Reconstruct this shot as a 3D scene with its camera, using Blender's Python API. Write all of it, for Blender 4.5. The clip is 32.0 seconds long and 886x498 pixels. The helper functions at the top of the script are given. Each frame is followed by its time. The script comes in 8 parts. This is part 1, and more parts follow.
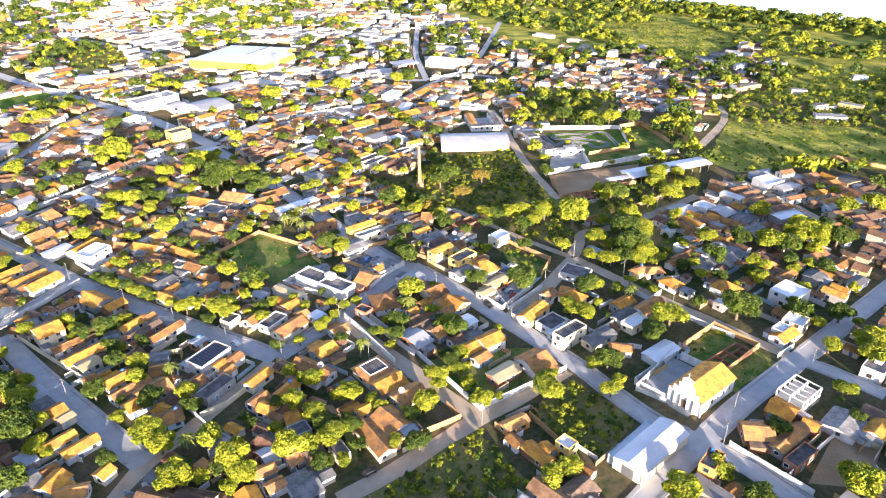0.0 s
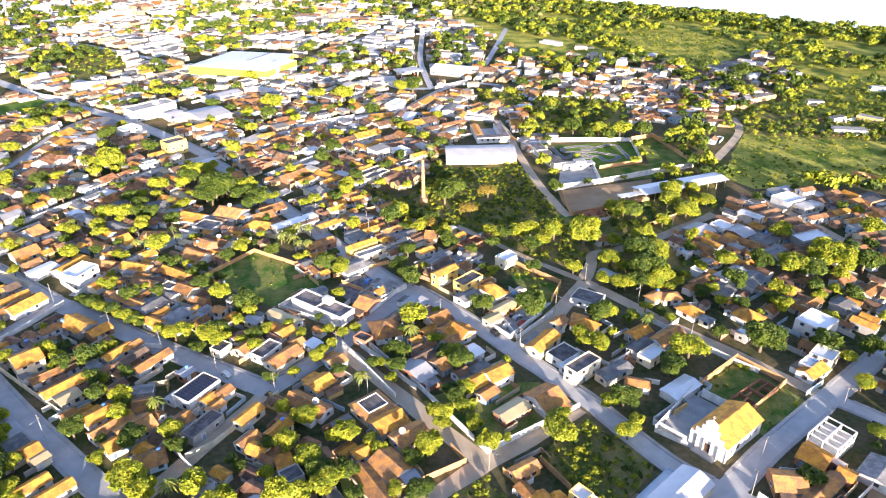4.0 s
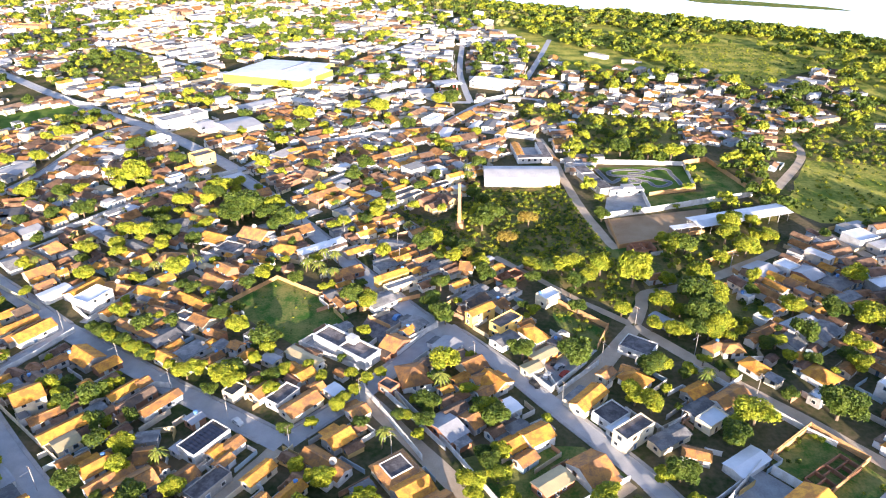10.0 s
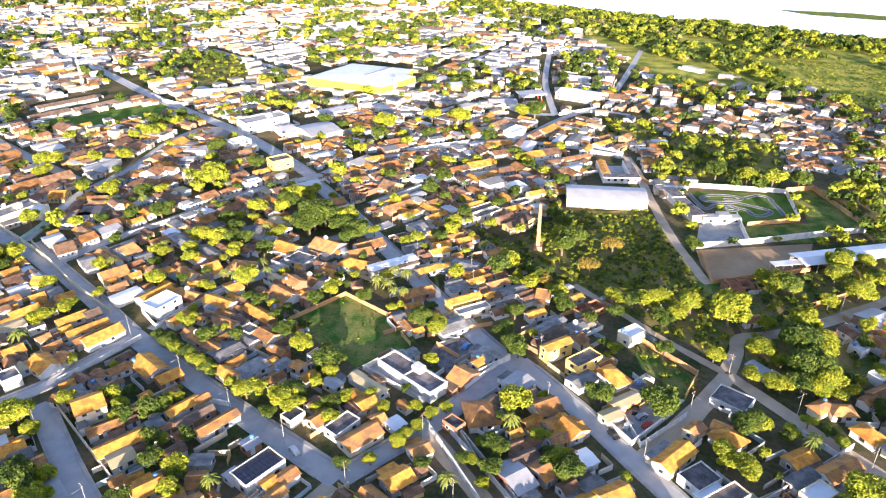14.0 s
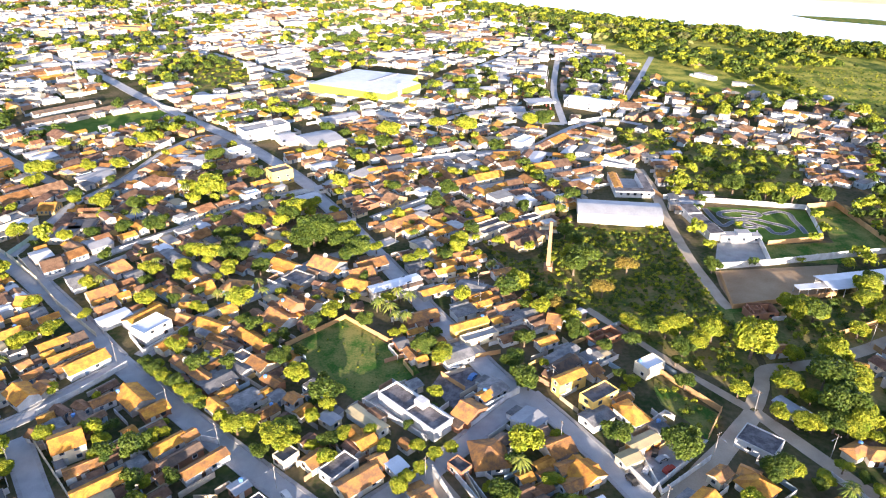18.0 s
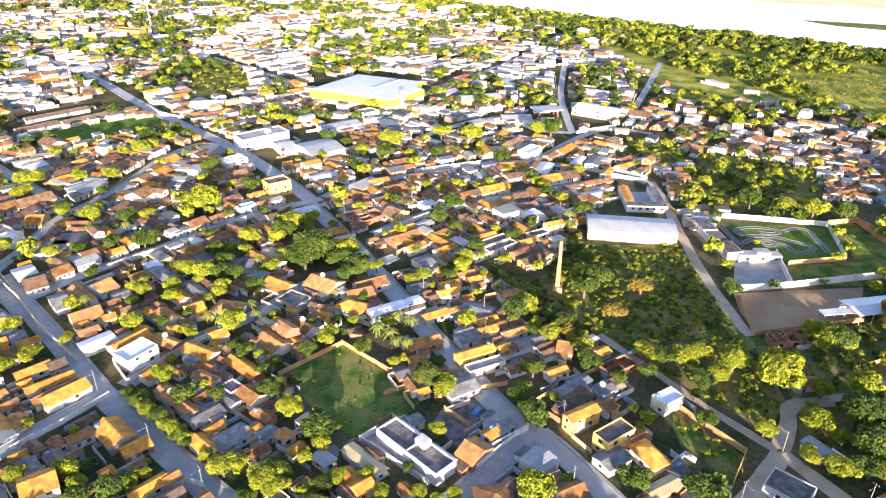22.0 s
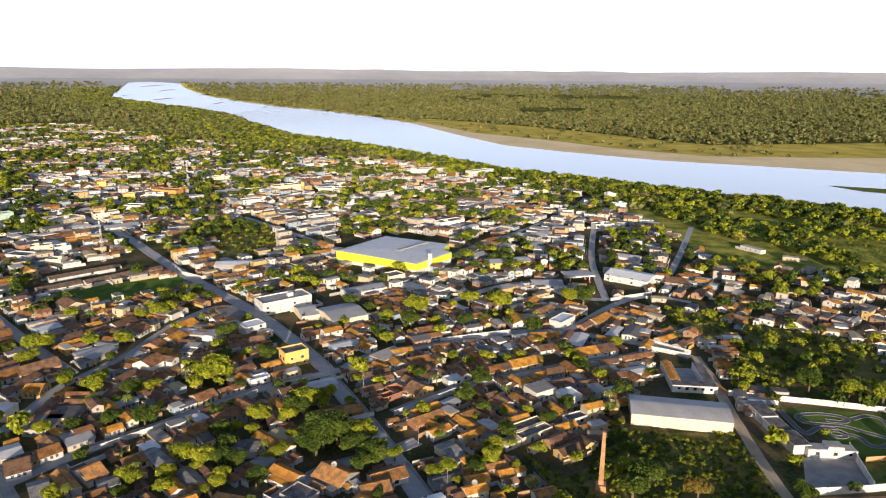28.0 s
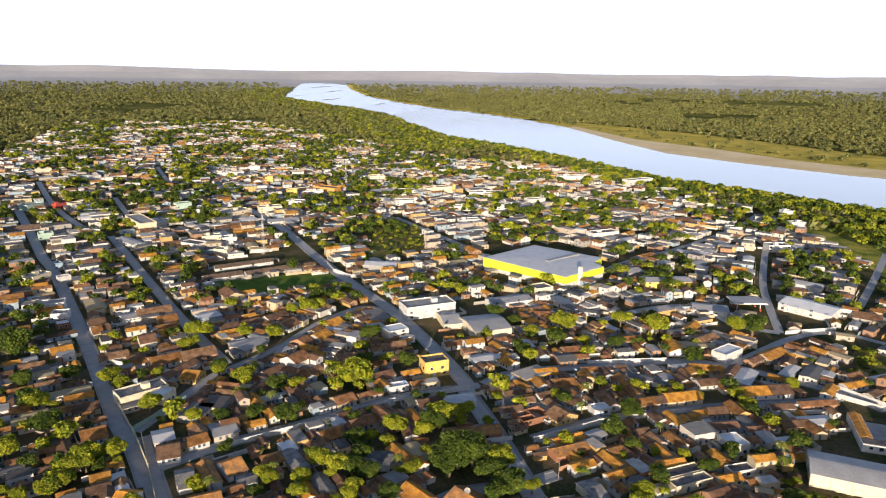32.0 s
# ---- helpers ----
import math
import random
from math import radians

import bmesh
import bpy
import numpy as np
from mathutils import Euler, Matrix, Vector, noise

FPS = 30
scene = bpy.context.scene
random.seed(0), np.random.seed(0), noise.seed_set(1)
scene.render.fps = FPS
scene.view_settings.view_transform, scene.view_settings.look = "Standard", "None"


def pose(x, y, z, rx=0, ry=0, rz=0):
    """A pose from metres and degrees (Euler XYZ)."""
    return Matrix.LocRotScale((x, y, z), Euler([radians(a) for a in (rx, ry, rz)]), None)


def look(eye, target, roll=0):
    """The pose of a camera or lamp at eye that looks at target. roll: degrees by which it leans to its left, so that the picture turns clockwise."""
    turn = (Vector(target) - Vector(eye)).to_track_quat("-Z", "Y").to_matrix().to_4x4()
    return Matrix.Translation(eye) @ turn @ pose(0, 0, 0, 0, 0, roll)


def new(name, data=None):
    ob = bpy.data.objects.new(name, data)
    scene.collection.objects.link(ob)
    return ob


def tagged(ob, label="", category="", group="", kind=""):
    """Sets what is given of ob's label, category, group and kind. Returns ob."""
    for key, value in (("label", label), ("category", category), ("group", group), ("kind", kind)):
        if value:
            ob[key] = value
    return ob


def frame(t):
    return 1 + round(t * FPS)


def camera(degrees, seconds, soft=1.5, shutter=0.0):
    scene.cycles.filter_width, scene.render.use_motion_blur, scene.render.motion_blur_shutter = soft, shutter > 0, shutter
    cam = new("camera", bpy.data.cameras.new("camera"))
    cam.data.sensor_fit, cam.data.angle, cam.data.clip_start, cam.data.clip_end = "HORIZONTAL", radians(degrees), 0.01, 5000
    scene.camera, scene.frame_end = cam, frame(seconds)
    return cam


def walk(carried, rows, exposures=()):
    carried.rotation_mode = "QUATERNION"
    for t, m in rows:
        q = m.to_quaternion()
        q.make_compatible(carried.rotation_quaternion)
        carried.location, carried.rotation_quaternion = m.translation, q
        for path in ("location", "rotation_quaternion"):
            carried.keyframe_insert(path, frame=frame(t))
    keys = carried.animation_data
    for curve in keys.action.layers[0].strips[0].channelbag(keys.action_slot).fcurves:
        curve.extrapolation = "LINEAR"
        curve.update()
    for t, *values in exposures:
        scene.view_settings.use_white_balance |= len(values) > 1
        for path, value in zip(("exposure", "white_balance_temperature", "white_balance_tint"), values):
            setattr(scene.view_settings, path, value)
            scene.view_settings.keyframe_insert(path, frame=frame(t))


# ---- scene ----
cam = camera(65.83, 32.0, soft=1.15)
PATH = [
    (0, -0.00, 0.00, 140.00, 61.53, 0.58, 0.00),
    (1, -0.17, 4.09, 139.92, 61.59, 0.53, 0.10),
    (2, -0.33, 8.20, 139.79, 61.69, 0.46, 0.21),
    (3, -0.47, 12.32, 139.64, 61.74, 0.40, 0.33),
    (3.5, -0.52, 14.38, 139.56, 61.77, 0.38, 0.37),
    (5.5, -0.69, 22.53, 139.26, 61.93, 0.28, 0.60),
    (6, -0.78, 24.53, 139.20, 61.95, 0.26, 0.62),
    (7, -1.01, 28.49, 139.07, 62.06, 0.25, 0.69),
    (8, -1.35, 32.45, 138.94, 62.11, 0.21, 0.72),
    (8.5, -1.55, 34.47, 138.87, 62.14, 0.18, 0.77),
    (9, -1.75, 36.53, 138.79, 62.18, 0.15, 1.39),
    (9.5, -1.97, 38.63, 138.70, 62.25, 0.13, 2.40),
    (10, -2.20, 40.74, 138.60, 62.32, 0.08, 3.70),
    (10.5, -2.46, 42.85, 138.50, 62.36, 0.08, 5.09),
    (11, -2.76, 44.95, 138.40, 62.44, 0.07, 6.68),
    (11.5, -3.09, 47.02, 138.31, 62.47, 0.06, 8.18),
    (12, -3.43, 49.07, 138.25, 62.54, 0.04, 9.16),
    (12.5, -3.81, 51.09, 138.21, 62.57, 0.06, 9.82),
    (13, -4.21, 53.08, 138.19, 62.61, 0.06, 10.36),
    (14, -5.10, 57.03, 138.17, 62.66, 0.01, 10.59),
    (14.5, -5.57, 58.99, 138.15, 62.68, 0.00, 10.64),
    (16.5, -7.32, 66.84, 137.90, 62.76, -0.11, 10.91),
    (17, -7.74, 68.83, 137.86, 62.79, -0.13, 10.96),
    (18, -8.56, 72.77, 137.80, 62.84, -0.15, 11.06),
    (19, -9.38, 76.72, 137.74, 62.87, -0.21, 11.17),
    (20, -10.22, 80.70, 137.65, 62.91, -0.27, 11.29),
    (21, -11.09, 84.66, 137.55, 62.94, -0.29, 11.36),
    (22, -11.97, 88.60, 137.49, 62.97, -0.33, 11.43),
    (23, -12.87, 92.57, 137.62, 62.97, -0.39, 11.51),
    (23.5, -13.32, 94.52, 137.78, 64.47, -0.39, 11.51),
    (24, -13.77, 96.43, 137.94, 67.15, -0.36, 11.48),
    (24.5, -14.23, 98.30, 138.09, 69.66, -0.34, 11.44),
    (25, -14.69, 100.15, 138.23, 72.34, -0.30, 11.40),
    (25.5, -15.15, 101.99, 138.35, 74.82, -0.26, 11.37),
    (27.5, -16.89, 109.65, 138.20, 75.60, -0.38, 12.30),
    (28, -17.45, 111.65, 138.25, 75.65, -0.43, 13.78),
    (28.5, -18.07, 113.65, 138.32, 75.67, -0.48, 15.65),
    (29, -18.74, 115.65, 138.40, 75.69, -0.54, 17.90),
    (29.5, -19.47, 117.62, 138.47, 75.72, -0.57, 20.26),
    (30, -20.28, 119.57, 138.51, 75.74, -0.63, 22.92),
    (30.5, -21.16, 121.51, 138.52, 75.76, -0.70, 24.40),
    (31, -22.11, 123.42, 138.52, 75.76, -0.72, 25.35),
    (32, -24.09, 127.16, 138.50, 75.75, -0.74, 26.49),
]
EXPOSURES = [(0, 2.12, 5320, 26), (23, 1.96, 5320, 25), (25.5, 1.14, 5550, 17), (27.5, 0.59, 5560, 21), (32, 0.59, 5560, 21)]
walk(cam, [(t, pose(x, y, z, rx, ry, rz)) for t, x, y, z, rx, ry, rz in PATH], EXPOSURES)

# ---- world, sun, exposure ----
from mathutils.geometry import tessellate_polygon

SUN_HEADING, SUN_UP = -72.0, 8.2
world = bpy.data.worlds.new("sky")
scene.world = world
world.use_nodes = True
wn = world.node_tree.nodes
sky = wn.new("ShaderNodeTexSky")
sky.sky_type = "NISHITA"
sky.sun_disc = False
sky.sun_elevation = radians(SUN_UP)
sky.sun_rotation = radians(90 - SUN_HEADING)
sky.dust_density, sky.air_density = 1.0, 1.0
wn["Background"].inputs["Strength"].default_value = 0.094
world.node_tree.links.new(sky.outputs[0], wn["Background"].inputs[0])
sun = new("sun", bpy.data.lights.new("sun", "SUN"))
sun.data.energy, sun.data.angle, sun.data.color = 5.0, radians(0.6), (1.0, 0.80, 0.49)
sh, su = radians(SUN_HEADING), radians(SUN_UP)
sun.matrix_world = look((900 * math.cos(sh) * math.cos(su), 900 * math.sin(sh) * math.cos(su), 900 * math.sin(su)), (0, 0, 0))


# ---- materials ----
def material(name, c1, c2, scale=0.6, rough=0.85, bump=0.0, fine=6.0, vary=0.25, metal=0.0, island=False, spec=0.3, span=(0.5, 0.95)):
    """Paint, tile, earth: two colours mixed by a broad and a fine noise, each piece a little lighter or darker."""
    m = bpy.data.materials.new(name)
    m.use_nodes = True
    n, k = m.node_tree.nodes, m.node_tree.links.new
    b = n["Principled BSDF"]
    b.inputs["Roughness"].default_value, b.inputs["Metallic"].default_value = rough, metal
    b.inputs["Specular IOR Level"].default_value = spec
    geo = n.new("ShaderNodeNewGeometry")
    big, small = n.new("ShaderNodeTexNoise"), n.new("ShaderNodeTexNoise")
    for tex, s, d in ((big, scale, 3.0), (small, fine, 2.0)):
        tex.inputs["Scale"].default_value, tex.inputs["Detail"].default_value = s, d
        k(geo.outputs["Position"], tex.inputs["Vector"])
    mix0 = n.new("ShaderNodeMath")
    mix0.operation = "MULTIPLY_ADD"
    mix0.inputs[1].default_value = 0.45
    k(small.outputs[0], mix0.inputs[0])
    k(big.outputs[0], mix0.inputs[2])
    ramp = n.new("ShaderNodeMapRange")
    ramp.inputs["From Min"].default_value, ramp.inputs["From Max"].default_value = span
    k(mix0.outputs[0], ramp.inputs["Value"])
    mix = n.new("ShaderNodeMix")
    mix.data_type = "RGBA"
    k(ramp.outputs[0], mix.inputs[0])
    mix.inputs[6].default_value, mix.inputs[7].default_value = (*c1, 1), (*c2, 1)
    hsv = n.new("ShaderNodeHueSaturation")
    rnd = n.new("ShaderNodeMapRange")
    rnd.inputs["To Min"].default_value, rnd.inputs["To Max"].default_value = 1 - vary, 1 + vary
    if island:
        k(geo.outputs["Random Per Island"], rnd.inputs["Value"])
    else:
        info = n.new("ShaderNodeObjectInfo")
        k(info.outputs["Random"], rnd.inputs["Value"])
    k(rnd.outputs[0], hsv.inputs["Value"])
    k(mix.outputs[2], hsv.inputs["Color"])
    k(hsv.outputs[0], b.inputs["Base Color"])
    if bump:
        bm_node = n.new("ShaderNodeBump")
        bm_node.inputs["Strength"].default_value = bump
        bm_node.inputs["Distance"].default_value = 0.15
        k(small.outputs[0], bm_node.inputs["Height"])
        k(bm_node.outputs[0], b.inputs["Normal"])
    return m


def palette(m, colours):
    """Gives a material a choice of plain colours, one for each loose piece of a joined mesh or each object."""
    n, k = m.node_tree.nodes, m.node_tree.links.new
    src = [l.from_socket for l in m.node_tree.links if l.to_node.type == "MAP_RANGE" and l.from_node.type in ("NEW_GEOMETRY", "OBJECT_INFO")][0]
    ramp = n.new("ShaderNodeValToRGB")
    ramp.color_ramp.interpolation = "CONSTANT"
    while len(ramp.color_ramp.elements) < len(colours):
        ramp.color_ramp.elements.new(0.5)
    for i, c in enumerate(colours):
        ramp.color_ramp.elements[i].position = i / len(colours)
        ramp.color_ramp.elements[i].color = (*c, 1)
    k(src, ramp.inputs[0])
    mult = n.new("ShaderNodeMix")
    mult.data_type, mult.blend_type = "RGBA", "MULTIPLY"
    mult.inputs[0].default_value = 1.0
    hsv = [x for x in n if x.type == "HUE_SAT"][0]
    base = [l.from_socket for l in m.node_tree.links if l.to_socket == hsv.inputs["Color"]][0]
    k(ramp.outputs[0], mult.inputs[6])
    k(base, mult.inputs[7])
    k(mult.outputs[2], hsv.inputs["Color"])
    return m


def rowed(m, pitch, depth, axis=0):
    """Adds the ribs of roof tiles or sheets, running down the slope."""
    n, k = m.node_tree.nodes, m.node_tree.links.new
    b = n["Principled BSDF"]
    tc = n.new("ShaderNodeTexCoord")
    wave = n.new("ShaderNodeTexWave")
    wave.bands_direction = "XYZ"[axis]
    wave.inputs["Scale"].default_value = 0.314 / pitch
    wave.inputs["Distortion"].default_value = 0.6
    k(tc.outputs["Object"], wave.inputs["Vector"])
    bmp = n.new("ShaderNodeBump")
    bmp.inputs["Strength"].default_value, bmp.inputs["Distance"].default_value = 0.5, depth
    k(wave.outputs[0], bmp.inputs["Height"])
    old = [l.from_socket for l in m.node_tree.links if l.to_socket == b.inputs["Normal"]]
    if old:
        k(old[0], bmp.inputs["Normal"])
    k(bmp.outputs[0], b.inputs["Normal"])
    return m


def leafy(name, c1, c2, vary=0.4):
    m = material(name, c1, c2, scale=0.35, rough=0.6, fine=2.5, vary=vary, island=True, spec=0.2)
    n, k = m.node_tree.nodes, m.node_tree.links.new
    b = n["Principled BSDF"]
    tr = n.new("ShaderNodeBsdfTranslucent")
    add = n.new("ShaderNodeMixShader")
    add.inputs[0].default_value = 0.14
    col = [l.from_socket for l in m.node_tree.links if l.to_socket == b.inputs["Base Color"]][0]
    k(col, tr.inputs[0])
    k(b.outputs[0], add.inputs[1])
    k(tr.outputs[0], add.inputs[2])
    k(add.outputs[0], n["Material Output"].inputs[0])
    return m


M = {
    "ground": material("dry_ground", (0.04, 0.058, 0.02), (0.17, 0.13, 0.075), scale=0.05, fine=0.6, bump=0.4, vary=0, span=(0.56, 0.9), spec=0.0),
    "street": material("cobbled_street", (0.34, 0.335, 0.33), (0.45, 0.44, 0.43), scale=0.25, fine=5.0, rough=0.75, bump=0.3, vary=0.05),
    "dirt": material("dirt_road", (0.41, 0.325, 0.23), (0.54, 0.44, 0.32), scale=0.2, fine=2.5, bump=0.3, vary=0.05, spec=0.0),
    "grass": material("grass", (0.06, 0.13, 0.024), (0.25, 0.23, 0.07), scale=0.16, fine=1.3, bump=0.6, vary=0, span=(0.58, 0.88), spec=0.0),
    "scrub": material("scrub_grass", (0.085, 0.12, 0.028), (0.29, 0.22, 0.085), scale=0.1, fine=0.9, bump=0.8, vary=0, span=(0.58, 0.88), spec=0.0),
    "meadow": material("meadow_grass", (0.12, 0.165, 0.03), (0.44, 0.39, 0.08), scale=0.06, fine=0.6, bump=0.8, vary=0, span=(0.58, 0.88), spec=0.0),
    "drygrass": material("dry_river_grass", (0.36, 0.30, 0.06), (0.72, 0.55, 0.11), scale=0.02, fine=0.3, bump=0.8, vary=0, spec=0.0),
    "earth": material("bare_earth", (0.30, 0.20, 0.11), (0.40, 0.29, 0.175), scale=0.12, fine=1.5, bump=0.3, vary=0.05, spec=0.0),
    "yard": material("concrete_yard", (0.27, 0.26, 0.25), (0.40, 0.39, 0.37), scale=0.25, fine=2.0, vary=0.1),
    "sand": material("river_sand", (0.76, 0.58, 0.31), (0.9, 0.74, 0.45), scale=0.012, fine=0.08, vary=0, spec=0.0),
    "tile": rowed(material("clay_tile", (0.46, 0.22, 0.055), (0.23, 0.125, 0.06), scale=0.45, fine=2.2, bump=0.4, vary=0.38, span=(0.6, 0.85)), 0.3, 0.05),
    "oldtile": rowed(material("weathered_clay_tile", (0.20, 0.13, 0.082), (0.10, 0.077, 0.062), scale=0.5, fine=2.2, bump=0.4, vary=0.3, span=(0.6, 0.85)), 0.3, 0.05),
    # golden tile: the glow of sunlit roofs is put into the colour
    "suntile": rowed(material("sunlit_clay_tile", (0.64, 0.31, 0.035), (0.40, 0.17, 0.035), scale=0.5, fine=2.2, bump=0.35, vary=0.15, span=(0.6, 0.85)), 0.3, 0.05),
    "sheet": rowed(material("fibre_cement_sheet", (0.13, 0.13, 0.13), (0.24, 0.23, 0.22), scale=0.4, fine=1.8, vary=0.35, span=(0.6, 0.85)), 0.5, 0.04),
    "metalsheet": rowed(material("pale_metal_sheet", (0.50, 0.51, 0.53), (0.62, 0.63, 0.65), scale=0.2, fine=1.5, rough=0.5, vary=0.05), 0.8, 0.04),
    "beigesheet": rowed(material("beige_sheet", (0.52, 0.42, 0.22), (0.40, 0.33, 0.19), scale=0.3, fine=1.8, rough=0.6, vary=0.1), 0.6, 0.04),
    "greysheet": rowed(material("grey_metal_sheet", (0.30, 0.30, 0.31), (0.40, 0.40, 0.41), scale=0.15, fine=1.2, rough=0.6, vary=0.08), 0.8, 0.04),
    "tarmac": material("asphalt", (0.11, 0.115, 0.125), (0.16, 0.165, 0.175), scale=0.4, fine=4.0, vary=0.05),
    "lawn": material("lawn_grass", (0.08, 0.15, 0.025), (0.15, 0.20, 0.045), scale=0.12, fine=1.0, bump=0.5, vary=0, span=(0.58, 0.88), spec=0.0),
    "whitesheet": rowed(material("white_sheet", (0.74, 0.75, 0.77), (0.64, 0.65, 0.67), scale=0.3, fine=2.0, rough=0.5, vary=0.05), 0.8, 0.04),
    "slab": material("flat_roof_slab", (0.085, 0.075, 0.075), (0.19, 0.17, 0.165), scale=0.35, fine=1.6, vary=0.4, span=(0.6, 0.85)),
    "white": material("white_limewash", (0.72, 0.71, 0.68), (0.50, 0.48, 0.44), scale=0.5, fine=3.0, vary=0.08),
    "cream": material("cream_paint", (0.76, 0.68, 0.48), (0.58, 0.50, 0.36), scale=0.5, fine=3.0, vary=0.1),
    "yellow": material("yellow_paint", (0.78, 0.55, 0.14), (0.66, 0.45, 0.12), scale=0.5, fine=3.0, vary=0.1),
    "orange": material("orange_paint", (0.68, 0.33, 0.07), (0.52, 0.25, 0.08), scale=0.5, fine=3.0, vary=0.1),
    "blue": material("pale_blue_paint", (0.42, 0.55, 0.62), (0.34, 0.42, 0.48), scale=0.5, fine=3.0, vary=0.15),
    "green": material("pale_green_paint", (0.45, 0.60, 0.50), (0.36, 0.46, 0.38), scale=0.5, fine=3.0, vary=0.15),
    "brick": material("bare_brick", (0.36, 0.17, 0.085), (0.27, 0.14, 0.08), scale=0.8, fine=5.0, bump=0.3, vary=0.2),
    "oldbrick": material("old_orange_brick", (0.44, 0.245, 0.11), (0.33, 0.19, 0.10), scale=0.7, fine=4.0, bump=0.3, vary=0.15),
    "claywall": material("ochre_clay_block", (0.56, 0.33, 0.13), (0.42, 0.25, 0.11), scale=0.6, fine=4.0, bump=0.3, vary=0.12),
    "concrete": material("concrete", (0.27, 0.26, 0.24), (0.36, 0.345, 0.315), scale=1.0, fine=6.0, vary=0.1),
    "wood": material("dark_wood", (0.16, 0.09, 0.05), (0.10, 0.06, 0.035), scale=1.0, fine=8.0, vary=0.3),
    "shutter": material("painted_shutter", (0.18, 0.24, 0.32), (0.12, 0.16, 0.22), scale=1.0, fine=6.0, vary=0.5),
    "glass": material("window_glass", (0.03, 0.035, 0.04), (0.05, 0.055, 0.06), rough=0.08, vary=0.2, spec=0.6),
    "solar": material("solar_panel", (0.018, 0.021, 0.038), (0.026, 0.03, 0.05), rough=0.15, vary=0.1, spec=0.6),
    "tank": material("water_tank", (0.10, 0.22, 0.50), (0.14, 0.28, 0.55), rough=0.5, vary=0.2),
    "bark": material("bark", (0.12, 0.085, 0.055), (0.20, 0.15, 0.10), scale=1.5, fine=7.0, bump=0.5, vary=0.2),
    # leaf has a sunlit tone in its colour, leafdark a shady one
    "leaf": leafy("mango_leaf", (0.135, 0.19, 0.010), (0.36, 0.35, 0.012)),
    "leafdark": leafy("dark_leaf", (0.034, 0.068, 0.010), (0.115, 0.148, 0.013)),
    "leafgold": leafy("ochre_leaf", (0.20, 0.14, 0.020), (0.26, 0.20, 0.03)),
    "palm": leafy("palm_leaf", (0.10, 0.15, 0.02), (0.21, 0.21, 0.03)),
    # greyer than the town leaves: distance haze mixed into the leaf colour
    "forest": leafy("hazy_forest_leaf", (0.075, 0.10, 0.028), (0.235, 0.215, 0.06)),
    "metal": material("galvanised_steel", (0.40, 0.41, 0.42), (0.30, 0.31, 0.32), rough=0.45, metal=0.7, vary=0.1),
    "red": material("red_paint", (0.45, 0.08, 0.05), (0.35, 0.06, 0.04), vary=0.1),
    "lime": material("lime_yellow_cladding", (0.70, 0.78, 0.03), (0.62, 0.70, 0.03), scale=0.1, rough=0.5, vary=0.03),
    "carpaint": palette(material("car_paint", (0.9, 0.9, 0.9), (1, 1, 1), rough=0.3, vary=0.1, spec=0.6), [(0.75, 0.75, 0.74), (0.05, 0.06, 0.08), (0.5, 0.52, 0.55), (0.10, 0.20, 0.45), (0.40, 0.05, 0.04)]),
    "tyre": material("rubber", (0.02, 0.02, 0.02), (0.03, 0.03, 0.03), vary=0.1),
    "plainland": material("dry_plain", (0.05, 0.066, 0.02), (0.17, 0.155, 0.045), scale=0.006, fine=0.09, vary=0, spec=0.0),
    # pale grey puts the distance haze into the colour of hills and foothills
    "hill": material("hazy_far_hill", (0.29, 0.28, 0.275), (0.36, 0.345, 0.33), scale=0.003, fine=0.02, vary=0, spec=0.0),
    "farwall": palette(material("painted_walls", (0.95, 0.94, 0.92), (0.80, 0.78, 0.74), scale=0.5, fine=2.0, vary=0.08, island=True), [(0.76, 0.74, 0.70), (0.62, 0.52, 0.34), (0.74, 0.70, 0.62), (0.72, 0.70, 0.67), (0.45, 0.42, 0.38), (0.60, 0.42, 0.16), (0.36, 0.45, 0.52), (0.76, 0.73, 0.68), (0.40, 0.24, 0.14), (0.52, 0.45, 0.36)]),
    "fartile": palette(material("clay_tile_roofs", (1.0, 0.97, 0.94), (0.55, 0.5, 0.47), scale=0.4, fine=1.8, vary=0.2, island=True, span=(0.6, 0.85)), [(0.40, 0.20, 0.06), (0.22, 0.135, 0.08), (0.54, 0.27, 0.045), (0.16, 0.10, 0.065), (0.30, 0.155, 0.07), (0.60, 0.30, 0.04), (0.27, 0.165, 0.09), (0.20, 0.115, 0.07)]),
    "farsheet": palette(material("sheet_roofs", (1.0, 0.99, 0.98), (0.8, 0.78, 0.76), scale=0.3, fine=1.5, vary=0.2, island=True), [(0.20, 0.20, 0.20), (0.42, 0.42, 0.43), (0.62, 0.62, 0.63), (0.45, 0.37, 0.22), (0.15, 0.15, 0.15)]),
    "farslab": palette(material("flat_roofs", (1.0, 0.98, 0.97), (0.7, 0.68, 0.66), scale=0.3, fine=1.5, vary=0.2, island=True), [(0.16, 0.15, 0.145), (0.34, 0.33, 0.31), (0.24, 0.23, 0.22), (0.56, 0.55, 0.53), (0.14, 0.13, 0.125), (0.46, 0.43, 0.39)]),
}
water = bpy.data.materials.new("river_water")
water.use_nodes = True
wb = water.node_tree.nodes["Principled BSDF"]
wb.inputs["Base Color"].default_value = (0.19, 0.21, 0.2, 1)
wb.inputs["Roughness"].default_value = 0.12
wt, wbp = water.node_tree.nodes.new("ShaderNodeTexNoise"), water.node_tree.nodes.new("ShaderNodeBump")
wt.inputs["Scale"].default_value = 0.06
wt.inputs["Detail"].default_value = 5.0
